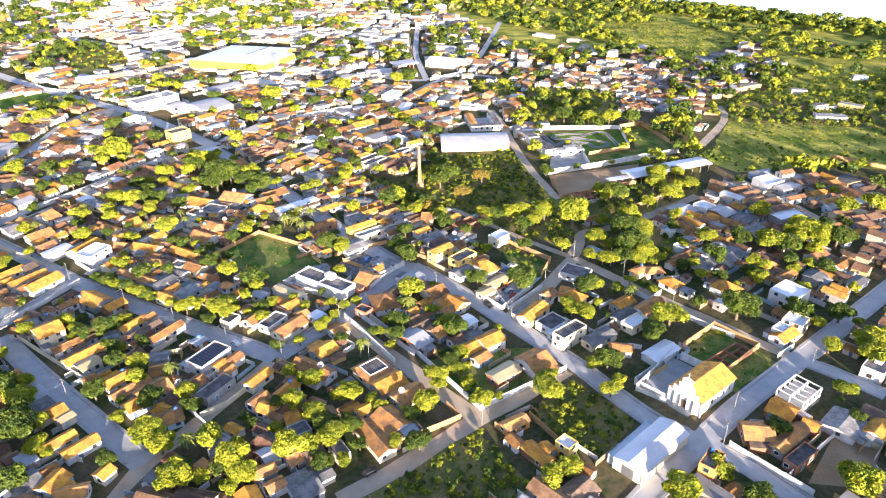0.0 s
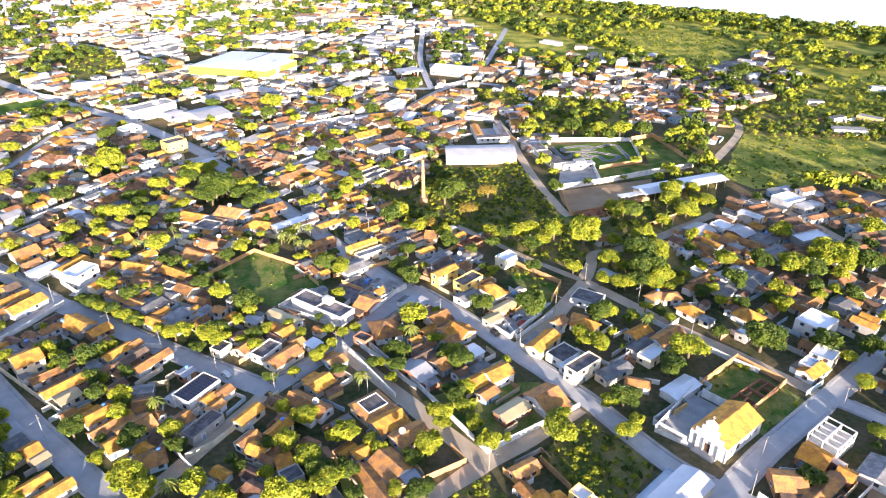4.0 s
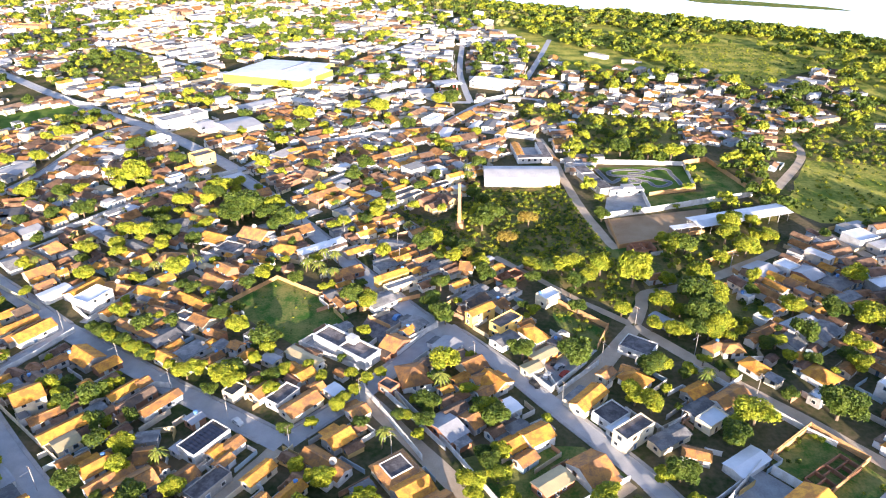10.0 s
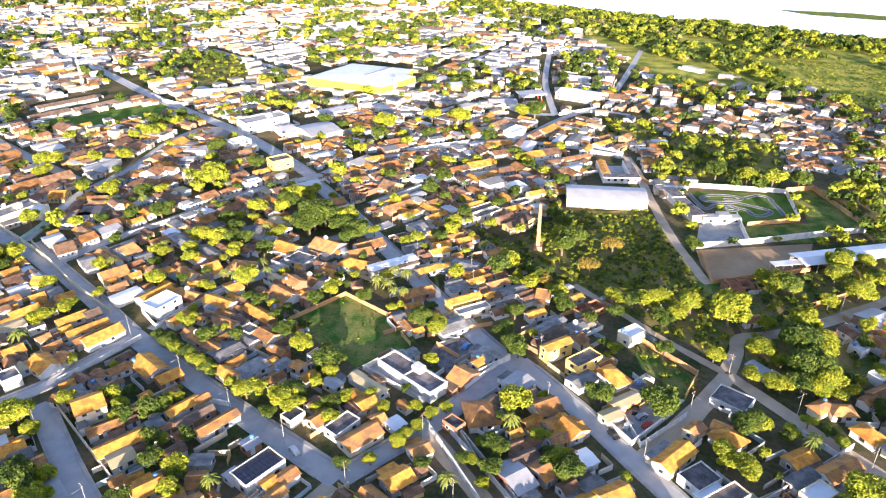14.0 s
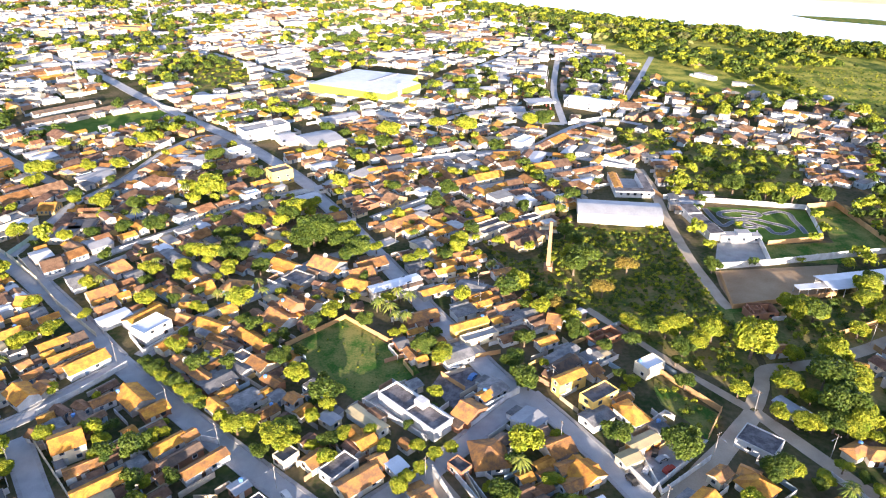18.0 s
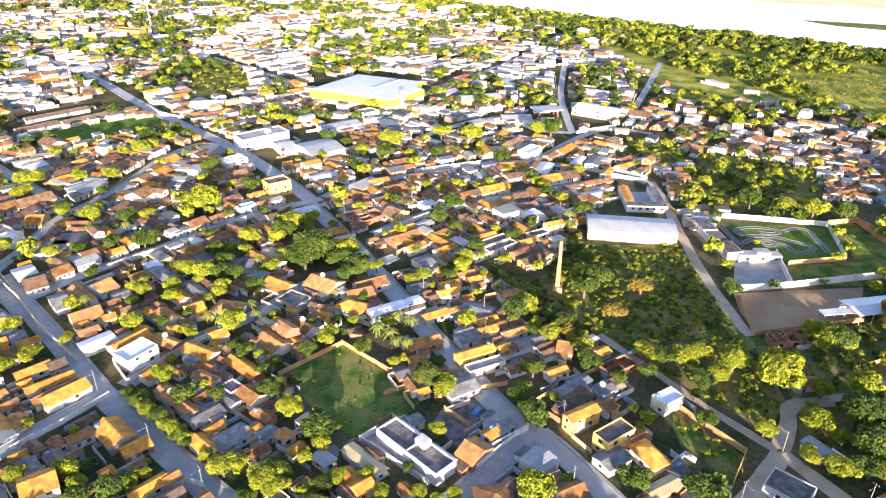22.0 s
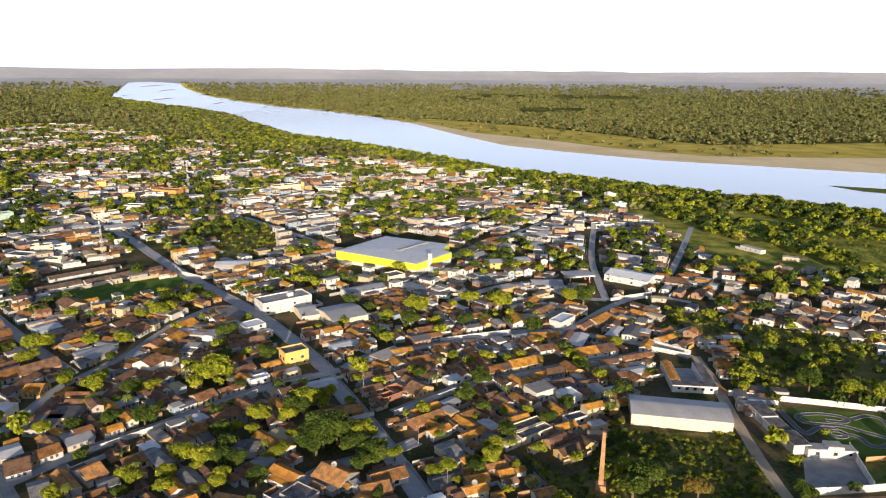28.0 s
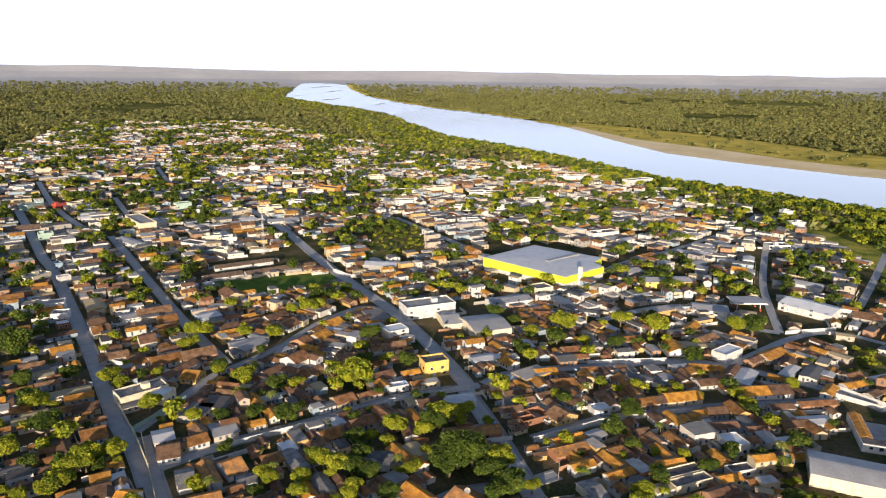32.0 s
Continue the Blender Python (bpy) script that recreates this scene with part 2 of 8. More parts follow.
wg = water.node_tree.nodes.new("ShaderNodeNewGeometry")
water.node_tree.links.new(wg.outputs["Position"], wt.inputs["Vector"])
wbp.inputs["Strength"].default_value, wbp.inputs["Distance"].default_value = 0.15, 2.0
water.node_tree.links.new(wt.outputs[0], wbp.inputs["Height"])
water.node_tree.links.new(wbp.outputs[0], wb.inputs["Normal"])
M["water"] = water


# ---- small builders ----
def terrain(x, y):
    """Flat round the town; far off the land rises slowly towards the hills."""
    r = math.hypot(x, y - 100)
    return 0.0 if r < 2200 else 131 * ((min(r, 4900) - 2200) / 2700) ** 2


class Bulk:
    """Gathers corners and faces of a mesh."""

    def __init__(self):
        self.v, self.f = [], []

    def quad(self, *pts):
        n = len(self.v)
        self.v.extend(pts)
        self.f.append(tuple(range(n, n + len(pts))))

    def box(self, x0, y0, z0, x1, y1, z1):
        n = len(self.v)
        self.v += [(x0, y0, z0), (x1, y0, z0), (x1, y1, z0), (x0, y1, z0), (x0, y0, z1), (x1, y0, z1), (x1, y1, z1), (x0, y1, z1)]
        self.f += [tuple(n + i for i in q) for q in ((0, 3, 2, 1), (4, 5, 6, 7), (0, 1, 5, 4), (1, 2, 6, 5), (2, 3, 7, 6), (3, 0, 4, 7))]

    def solid(self, verts, faces, m=None):
        n = len(self.v)
        self.v += [tuple(m @ Vector(p)) for p in verts] if m else verts
        self.f += [tuple(n + i for i in q) for q in faces]

    def tube(self, x, y, z0, z1, r0, r1, sides=8):
        n = len(self.v)
        for z, r in ((z0, r0), (z1, r1)):
            for i in range(sides):
                a = 2 * math.pi * i / sides
                self.v.append((x + r * math.cos(a), y + r * math.sin(a), z))
        self.f += [(n + i, n + (i + 1) % sides, n + sides + (i + 1) % sides, n + sides + i) for i in range(sides)]
        self.f.append(tuple(n + sides + i for i in range(sides)))
        self.f.append(tuple(n + i for i in reversed(range(sides))))

    def mesh(self, name, mat):
        me = bpy.data.meshes.new(name)
        me.from_pydata(self.v, [], self.f)
        me.materials.append(M[mat])
        me.update()
        return me


def part(name, bulk, mat, parent=None, label="", m=None):
    me = bulk.mesh(name, mat) if isinstance(bulk, Bulk) else bulk
    ob = new(name, me)
    if parent is not None:
        ob.parent = parent
    if m is not None:
        ob.matrix_basis = m
    if label:
        ob["label"] = label
    return ob


def thing(name, label, category, m, group="", kind=""):
    ob = new(name)
    ob.empty_display_size = 0.3
    ob.matrix_basis = m
    return tagged(ob, label, category, group, kind)


def one_box(x0, y0, z0, x1, y1, z1):
    b = Bulk()
    b.box(x0, y0, z0, x1, y1, z1)
    return b


def ring(x0, y0, x1, y1, t, z0, z1):
    """A closed low wall round a rectangle."""
    b = Bulk()
    o, i = [(x0, y0), (x1, y0), (x1, y1), (x0, y1)], [(x0 + t, y0 + t), (x1 - t, y0 + t), (x1 - t, y1 - t), (x0 + t, y1 - t)]
    v = [(x, y, z) for z in (z0, z1) for x, y in o + i]
    f = []
    for k in range(4):
        n = (k + 1) % 4
        f += [(k, n, 8 + n, 8 + k), (4 + n, 4 + k, 12 + k, 12 + n), (8 + k, 8 + n, 12 + n, 12 + k), (n, k, 4 + k, 4 + n)]
    b.solid(v, f)
    return b


def inside(poly, x, y):
    hit = False
    for (ax, ay), (bx, by) in zip(poly, poly[1:] + poly[:1]):
        if (ay > y) != (by > y) and x < (bx - ax) * (y - ay) / (by - ay) + ax:
            hit = not hit
    return hit


# ---- land ----
land, plain_b, haze_b = Bulk(), Bulk(), Bulk()
rings = [0, 60, 120, 200, 300, 420, 560, 720, 900, 1100, 1350, 1650, 2000, 2200, 2450, 2700, 2950, 3200, 3450, 3700, 3950, 4200, 4450, 4700, 4960]
for i, (ra, rb) in enumerate(zip(rings, rings[1:])):
    for j in range(96):
        a, b = 2 * math.pi * j / 96, 2 * math.pi * (j + 1) / 96
        q = [(r * math.cos(t), 100 + r * math.sin(t)) for r, t in ((ra, a), (rb, a), (rb, b), (ra, b))]
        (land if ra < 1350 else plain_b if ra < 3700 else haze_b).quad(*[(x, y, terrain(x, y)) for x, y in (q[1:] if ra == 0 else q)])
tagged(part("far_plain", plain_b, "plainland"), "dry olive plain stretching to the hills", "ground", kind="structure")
# outermost rings take the hills' grey, haze painted as base colour
tagged(part("foothills", haze_b, "hill"), "wooded land rising to the hills, greyed with painted haze", "ground", kind="structure")
tagged(part("ground", land, "ground"), "dry brown earth with patches of rough grass", "ground", kind="structure")

# bright evening haze behind the hills, where the sky meets the land
haze = bpy.data.materials.new("sky_haze")
haze.use_nodes = True
haze.node_tree.nodes.clear()
glow, hout = haze.node_tree.nodes.new("ShaderNodeEmission"), haze.node_tree.nodes.new("ShaderNodeOutputMaterial")
glow.inputs[0].default_value, glow.inputs[1].default_value = (0.87, 0.95, 0.98, 1), 1.0
haze.node_tree.links.new(glow.outputs[0], hout.inputs[0])
M["haze"] = haze
sky_b = Bulk()
for j in range(75):
    a, b = radians(18 + 2 * j), radians(20 + 2 * j)
    sky_b.quad((4940 * math.cos(a), 100 + 4940 * math.sin(a), 60), (4940 * math.cos(b), 100 + 4940 * math.sin(b), 60), (4940 * math.cos(b), 100 + 4940 * math.sin(b), 1500), (4940 * math.cos(a), 100 + 4940 * math.sin(a), 1500))
tagged(part("backdrop", sky_b, "haze"), "plain bright evening sky above the horizon", "sky", kind="structure")

ridge = Bulk()
for row, (rr, base, amp) in enumerate(((4880, 150, 26), (4700, 128, 16))):
    prev = None
    for j in range(161):
        a = radians(40 + j)
        h = base + amp * (0.5 + noise.noise((math.cos(a) * 4 + row * 9, math.sin(a) * 4, 0.3)) * 0.55 + 0.18 * noise.noise((math.cos(a) * 17, math.sin(a) * 17, 2.0)))
        foot = (math.cos(a) * (rr - 160), 100 + math.sin(a) * (rr - 160), terrain(0, 100 + rr - 160) - 3)
        top = (math.cos(a) * rr, 100 + math.sin(a) * rr, h)
        if prev:
            ridge.quad(prev[0], foot, top, prev[1])
        prev = (foot, top)
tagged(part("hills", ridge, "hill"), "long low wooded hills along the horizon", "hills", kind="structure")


def ribbon(near, far, z):
    """A strip of land or water between two banks of as many points."""
    b = Bulk()
    for (a0, a1), (b0, b1) in zip(zip(near, near[1:]), zip(far, far[1:])):
        n = 6
        for i in range(n):
            u, w = i / n, (i + 1) / n
            q = [Vector(a0).lerp(Vector(b0), u), Vector(a1).lerp(Vector(b1), u), Vector(a1).lerp(Vector(b1), w), Vector(a0).lerp(Vector(b0), w)]
            b.quad(*[(p.x, p.y, terrain(p.x, p.y) + z) for p in q])
    return b


BANK = [(1700, 180), (930, 490), (456, 731), (291, 868), (198, 929), (62, 992), (-98, 1075), (-180, 1115), (-301, 1235), (-516, 1412), (-703, 1539), (-931, 1798), (-1255, 2191), (-1579, 2432), (-1948, 2624), (-2188, 2765), (-2452, 3185), (-2640, 3490)]
SHORE = [(1950, 600), (1280, 930), (745, 1108), (379, 1246), (230, 1280), (70, 1313), (-98, 1399), (-224, 1483), (-366, 1688), (-592, 2051), (-799, 2295), (-1061, 2525), (-1361, 2687), (-1639, 2886), (-1924, 3094), (-2226, 3394), (-2400, 3610), (-2610, 3650)]
tagged(part("river", ribbon(BANK, SHORE, 0.25), "water"), "wide pale river reflecting the evening sky", "river", kind="structure")
BEACH = [(2100, 820), (1450, 1180), (880, 1376), (500, 1482), (330, 1440), (150, 1408), (-5, 1490), (-130, 1610), (-340, 1765), (-575, 2090), (-787, 2315), (-1049, 2540), (-1349, 2702), (-1627, 2899), (-1912, 3107), (-2214, 3407), (-2390, 3622), (-2605, 3662)]
tagged(part("sand_bank", ribbon(SHORE[:10], BEACH[:10], 0.12), "sand"), "broad pale sand bank beside the river", "sand bank", kind="structure")
REEDS = [(x + 22, y + 40) for x, y in SHORE[9:]]
tagged(part("reed_bank", ribbon(SHORE[9:], REEDS, 0.12), "drygrass"), "yellow grass along the far river bank", "grass bank", kind="structure")
SCRUBLINE = [(2350, 1150), (1750, 1500), (1150, 1750), (700, 1850), (177, 1627), (21, 1771), (-96, 1899), (-239, 2017), (-408, 2138), (-607, 2257)] + [(x + 30, y + 60) for x, y in BEACH[10:]]
tagged(part("grassy_bank", ribbon(BEACH, SCRUBLINE, 0.1), "drygrass"), "strip of dry yellow grass behind the sand", "grass bank", kind="structure")
isle = Bulk()
isle.quad((261, 1096, 0.5), (291, 1057, 0.5), (350, 1032, 0.5), (466, 991, 0.5), (443, 1026, 0.5), (352, 1080, 0.5))
tagged(part("river_island", isle, "grass"), "low grassy sand island in the river", "island", kind="structure")

ROADS, BLOCKED, LANES = [], [], []


def road(name, width, pts):
    """A street or dirt road along its middle line, with low kerbs where it is paved."""
    pts = [Vector(p) for p in pts]
    fine = [pts[0]]
    for i in range(len(pts) - 1):
        p0, p1, p2, p3 = pts[max(i - 1, 0)], pts[i], pts[i + 1], pts[min(i + 2, len(pts) - 1)]
        for s in range(1, 6):
            t = s / 5
            fine.append(0.5 * (2 * p1 + (p2 - p0) * t + (2 * p0 - 5 * p1 + 4 * p2 - p3) * t * t + (3 * p1 - p0 - 3 * p2 + p3) * t ** 3))
    ROADS.append((width, [tuple(p) for p in fine]))
    paved = name == "street"
    z = 0.05 + 0.004 * len(ROADS) if paved else 0.03 + 0.002 * len(ROADS) * 0.4
    side = []
    for i, p in enumerate(fine):
        d = (fine[min(i + 1, len(fine) - 1)] - fine[max(i - 1, 0)]).normalized()
        side.append(Vector((-d.y, d.x)))
    b, kerbs = Bulk(), [Bulk(), Bulk()]
    for i in range(len(fine) - 1):
        wob = [1 + (0 if paved else 0.25 * noise.noise((fine[k].x * 0.1, fine[k].y * 0.1, 1.0))) for k in (i, i + 1)]
        a, c = fine[i], fine[i + 1]
        q = [a + side[i] * width / 2 * wob[0], a - side[i] * width / 2 * wob[0], c - side[i + 1] * width / 2 * wob[1], c + side[i + 1] * width / 2 * wob[1]]
        b.quad(*[(p.x, p.y, z) for p in q])
    LANES.append((paved, width, fine, side))
    ob = part(name, b, "street" if paved else "dirt")
    return tagged(ob, "grey cobbled street between house fronts" if paved else "pale beaten dirt road", "road", kind="structure")


def patch(name, pts):
    BLOCKED.append((name, pts))
    look_of = {"field": ("grass", "rough green field inside a wall"), "scrub": ("scrub", "overgrown plot of scrub and weeds"), "kart": ("lawn", "grass inside a walled practice track"),
               "tar": ("slab", "dark tarred yard"), "yard": ("yard", "grey concrete yard"), "earth": ("earth", "bare brown earth lot"), "grass": ("grass", "rough green grass lot"), "meadow": ("meadow", "yellow-green meadow"),
               "garden": ("grass", "walled garden with grass"), "garden2": ("grass", "walled garden with tall weeds"), "schoolfield": ("lawn", "green school field"), "carlot": ("yard", "dusty parking lot"), "bankland": ("meadow", "rough yellow-green grassland beside the river"), "wood": ("scrub", "shaded ground under trees"), "grove": ("scrub", "shaded ground under trees")}
    if name not in look_of:
        return
    mat, label = look_of[name]
    if mat in ("yard", "earth", "kart") or len(pts) < 4:
        rim = pts
    else:
        rim = []
        for (ax, ay), (bx, by) in zip(pts, pts[1:] + pts[:1]):
            for i in range(8):
                t = i / 8
                x, y = ax + (bx - ax) * t, ay + (by - ay) * t
                n = noise.noise((x * 0.08, y * 0.08, 4.0))
                rim.append((x + 1.8 * n, y + 1.8 * noise.noise((x * 0.08, y * 0.08, 9.0))))
    b = Bulk()
    z = 0.015 + 0.0007 * len(BLOCKED)
    b.v = [(p[0], p[1], z) for p in rim]
    for tri in tessellate_polygon([[Vector((p[0], p[1], 0)) for p in rim]]):
        b.f.append(tuple(tri))
    tagged(part("ground_patch", b, mat), label, "ground", kind="structure")


# ---- roads and plots ----
road("street", 7.0, [(-714.3, 547.6), (-600.5, 486.5), (-521.6, 443.5), (-464.0, 415.0), (-329.7, 339.3), (-257.2, 297.0), (-228.4, 282.5), (-206.5, 269.3)])
road("street", 7.5, [(-235.5, 291.3), (-212.1, 275.4), (-176.4, 252.4), (-151.1, 235.2), (-123.7, 219.7), (-96.3, 204.3), (-73.3, 192.2), (-56.9, 183.4)])
road("street", 7.0, [(-56.9, 183.4), (-46.2, 197.1), (-38.9, 205.6), (-24.4, 229.1), (-14.5, 245.3)])
road("street", 8.0, [(-142.2, 389.9), (-114.1, 358.8), (-79.3, 316.7), (-56.3, 287.4), (-40.3, 268.7), (-25.2, 250.8), (-14.2, 242.1)])
road("street", 7.0, [(-14.2, 244.1), (-4.0, 233.5), (7.5, 220.8), (19.5, 205.6), (32.0, 190.6), (42.5, 177.5), (52.0, 162.8), (60.5, 151.2), (69.3, 144.0), (77.0, 137.7), (84.0, 129.6), (91.0, 120.0)])
road("street", 7.0, [(-156.5, 195.9), (-131.7, 174.8), (-106.2, 154.8), (-83.1, 136.3)])
road("dirt_road", 5.0, [(-58.2, 181.2), (-63.2, 171.2), (-67.9, 162.4), (-75.5, 148.6), (-82.8, 135.7), (-86.4, 124.2)])
road("street", 6.0, [(-169.1, 192.4), (-160.7, 204.4), (-155.4, 217.1), (-148.4, 232.7)])
road("street", 6.0, [(-144.1, 238.3), (-136.4, 263.9), (-120.6, 287.9), (-110.1, 314.0), (-93.3, 328.9), (-83.0, 341.6)])
road("street", 6.0, [(-213.6, 275.4), (-202.4, 302.2), (-183.1, 333.4), (-164.6, 366.2), (-136.8, 395.9)])
road("street", 5.0, [(-240.5, 292.7), (-245.5, 317.3), (-251.5, 346.5), (-248.8, 366.5), (-247.3, 390.5), (-250.5, 424.0)])
road("street", 6.0, [(-536.5, 515.5), (-477.5, 482.1), (-397.9, 436.3), (-314.6, 389.2), (-256.1, 358.7)])
road("street", 8.0, [(-140.6, 391.8), (-174.1, 423.0), (-220.6, 461.9), (-279.7, 501.6), (-340.5, 545.1), (-428.0, 611.4), (-519.5, 668.6)])
road("street", 6.0, [(-98.7, 361.1), (-79.6, 388.1), (-51.6, 413.1), (-21.4, 435.6), (0.9, 449.9), (14.9, 464.8)])
road("street", 6.0, [(-136.1, 397.6), (-125.8, 418.7), (-98.1, 439.5), (-59.4, 468.0), (-35.9, 472.8), (-20.5, 472.0), (10.4, 465.7), (28.8, 455.1)])
road("dirt_road", 4.5, [(31.1, 457.0), (35.8, 432.2), (39.8, 393.9), (45.5, 352.4), (53.1, 317.6), (56.1, 309.2)])
road("dirt_road", 5.0, [(53.1, 251.1), (57.8, 262.4), (61.3, 271.8), (78.1, 278.5), (99.1, 291.9), (125.0, 311.2)])
road("dirt_road", 5.0, [(53.1, 249.2), (73.9, 224.3), (94.4, 201.9), (113.3, 181.4)])
road("dirt_road", 6.0, [(53.1, 249.2), (38.2, 225.7), (22.2, 204.7)])
road("dirt_road", 3.0, [(52.0, 250.2), (34.8, 265.8), (18.4, 282.9), (2.9, 298.5)])
road("street", 7.0, [(178.0, 230.0), (156.0, 212.4), (134.3, 195.0), (115.9, 180.4), (99.5, 167.4), (87.2, 157.5), (74.9, 146.5), (66.5, 138.5), (58.0, 131.0), (46.0, 119.0)])
road("street", 6.0, [(114.8, 180.5), (123.7, 172.5), (133.6, 162.1)])
road("dirt_road", 5.5, [(8.9, 153.1), (22.1, 162.1), (38.0, 175.6)])
road("dirt_road", 5.5, [(8.9, 153.1), (-5.2, 141.2), (-15.6, 132.4), (-28.1, 123.6)])
road("dirt_road", 5.5, [(-38.8, 206.7), (-13.2, 177.7), (8.9, 153.1)])
road("dirt_road", 5.0, [(187.6, 461.0), (181.5, 431.2), (150.2, 382.9)])
road("dirt_road", 5.0, [(151.7, 332.8), (158.9, 316.6), (166.1, 300.3), (171.9, 282.9)])
road("street", 5.0, [(-28.5, 751.9), (-26.7, 641.4), (-20.7, 582.8), (-14.1, 536.8)])
road("street", 5.0, [(61.1, 780.7), (43.3, 680.0), (29.7, 610.3)])
road("street", 5.0, [(-134.0, 574.6), (-128.4, 635.3), (-94.3, 714.8), (-57.9, 823.6), (-42.0, 911.8)])
road("street", 6.0, [(-14.1, 536.8), (-37.9, 539.3), (-59.1, 561.8), (-84.2, 548.1), (-109.6, 507.9)])
road("street", 6.0, [(-134.0, 574.6), (-200.1, 595.4), (-247.8, 628.2), (-364.4, 707.7)])
road("street", 6.0, [(-250.5, 424.0), (-244.0, 460.9), (-220.6, 461.9)])
road("street", 5.0, [(-35.9, 472.8), (-8.4, 530.2), (14.5, 552.3), (37.8, 545.9)])
road("street", 6.0, [(-871.1, 673.9), (-737.6, 597.6), (-655.0, 555.2), (-583.9, 524.7)])
road("street", 5.5, [(-693.2, 644.6), (-629.7, 604.1), (-575.3, 569.9)])
road("street", 5.5, [(-859.3, 850.6), (-778.2, 790.2), (-701.7, 733.8)])
patch("field", [(-97, 254.5), (-84.5, 275.5), (-66.7, 264.0), (-50.5, 248), (-59, 236.5), (-65.8, 230), (-81, 240)])
patch("scrub", [(-44, 347), (-25, 329), (-1, 371), (37, 378), (45, 345), (54, 307), (59, 275), (52, 257), (32, 272), (1, 300), (-29, 320)])
patch("kart", [(61, 408), (109, 413), (108, 382), (82, 372), (73, 384)])
patch("yard", [(60, 366), (78, 377), (79, 350), (55, 341)])
patch("earth", [(55, 339), (107, 355), (98, 329), (58, 310), (55, 326)])
patch("grass", [(112, 417), (125, 422), (137, 374), (110, 358), (80, 351), (81, 369), (112, 377)])
patch("meadow", [(145, 358), (183, 428), (220, 421), (284, 408), (246, 343), (203, 348), (155, 341)])
patch("meadow", [(150, 741), (253, 767), (291, 664), (202, 599), (172, 657)])
patch("scrub", [(-16, 132), (9, 148), (22, 127), (16, 122), (-25, 123)])
patch("scrub", [(23, 155), (39, 171), (56, 152), (41, 137), (34, 142)])
patch("garden", [(-6, 181), (28, 188), (39, 176), (10, 157)])
patch("lot", [(58, 168), (77, 186), (93, 198), (112, 181), (84, 154), (72, 145)])
patch("lot", [(45, 136), (67, 152), (69, 144), (50, 128)])
patch("carlot", [(99.4, 133.6), (109.1, 143.2), (115.6, 139.8), (115.3, 132.3)])
patch("earth", [(94, 128), (110, 146), (120, 140), (108, 126)])
patch("schoolfield", [(-371, 463), (-303, 514), (-282, 491), (-317, 442), (-345, 442)])
patch("lot", [(-399, 485), (-371, 570), (-322, 510), (-365, 455)])
patch("lot", [(-246, 647), (-147, 685), (-122, 581), (-191, 551)])
patch("lot", [(-226, 483), (-173, 525), (-145, 457), (-189, 433)])
patch("lot", [(-181, 419), (-166, 427), (-141, 395), (-164, 376)])
patch("grove", [(-379, 668), (-332, 695), (-276, 612), (-297, 542)])
patch("lot", [(-2, 411), (31, 419), (28, 388), (-2, 376)])
patch("lot", [(15, 458), (36, 464), (31, 419), (12, 424)])
patch("lot", [(-38, 437), (-22, 445), (-21, 436), (-37, 425)])
patch("field", [(49, 311), (73, 316), (90, 288), (73, 268), (64, 282)])
patch("wood", [(57, 306), (99, 327), (141, 356), (126, 314), (100, 294), (62, 274)])
patch("carlot", [(14, 218), (25, 233), (38, 234), (20, 210)])
patch("garden2", [(25, 260), (43, 245), (38, 234), (25, 247)])
patch("wood", [(61, 270), (91, 283), (106, 261), (86, 243), (73, 243), (60, 253)])
patch("wood", [(180, 472), (375, 562), (284, 408), (180, 428)])
patch("wood", [(64, 513), (99, 508), (128, 487), (106, 420), (73, 423), (44, 421)])
patch("wood", [(22, 532), (57, 525), (51, 487), (19, 487)])
patch("yard", [(-63.5, 230), (-58, 241), (-35, 228), (-41, 218)])
patch("tar", [(-46, 241), (-43, 251), (-26, 258), (-17, 245), (-31, 230)])
patch("garden2", [(78, 185), (94, 198), (109, 177), (89, 163)])
patch("yard", [(58.6, 165.2), (74, 182.2), (83, 173), (67, 158.5)])
patch("bankland", [(70, 640), (174, 650), (213, 590), (300, 690), (285, 545), (215, 480), (330, 440), (700, 430), (930, 480), (456, 722), (285, 862), (190, 922), (62, 985), (-60, 1030), (-30, 900), (30, 770)])


# ---- houses ----
PAINT = {"w": "white", "c": "cream", "y": "yellow", "o": "orange", "b": "blue", "k": "concrete"}
WORDS = {"white": "whitewashed", "cream": "cream-painted", "yellow": "yellow-painted", "orange": "orange-painted", "blue": "pale blue", "concrete": "bare grey", "brick": "bare brick", "green": "pale green"}
HOUSES, FARHOUSES = [], []
NEAR_TOWN = 190.0


def gable_roof(L, W, z, rise, over=0.4, thick=0.14):
    """Two slopes that meet at a ridge along x, as one closed slab."""
    x, y = L / 2 + over * 0.7, W / 2 + over
    zl = z - rise * over / (W / 2)
    n = max(2, int(L / 3))
    v, f = [], []
    for i in range(n + 1):
        u = -x + 2 * x * i / n
        sag = 0.05 * math.sin(i * 2.1 + L)
        v += [(u, -y, zl), (u, 0, z + rise - abs(sag)), (u, y, zl), (u, y, zl - thick), (u, 0, z + rise - thick - abs(sag)), (u, -y, zl - thick)]
    for i in range(n):
        a, b = 6 * i, 6 * i + 6
        f += [(a + k, b + k, b + (k + 1) % 6, a + (k + 1) % 6) for k in range(6)]
    f += [(0, 1, 4, 5), (1, 2, 3, 4)]
    e = 6 * n
    f += [(e + 5, e + 4, e + 1, e), (e + 4, e + 3, e + 2, e + 1)]
    b = Bulk()
    b.solid(v, f)
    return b


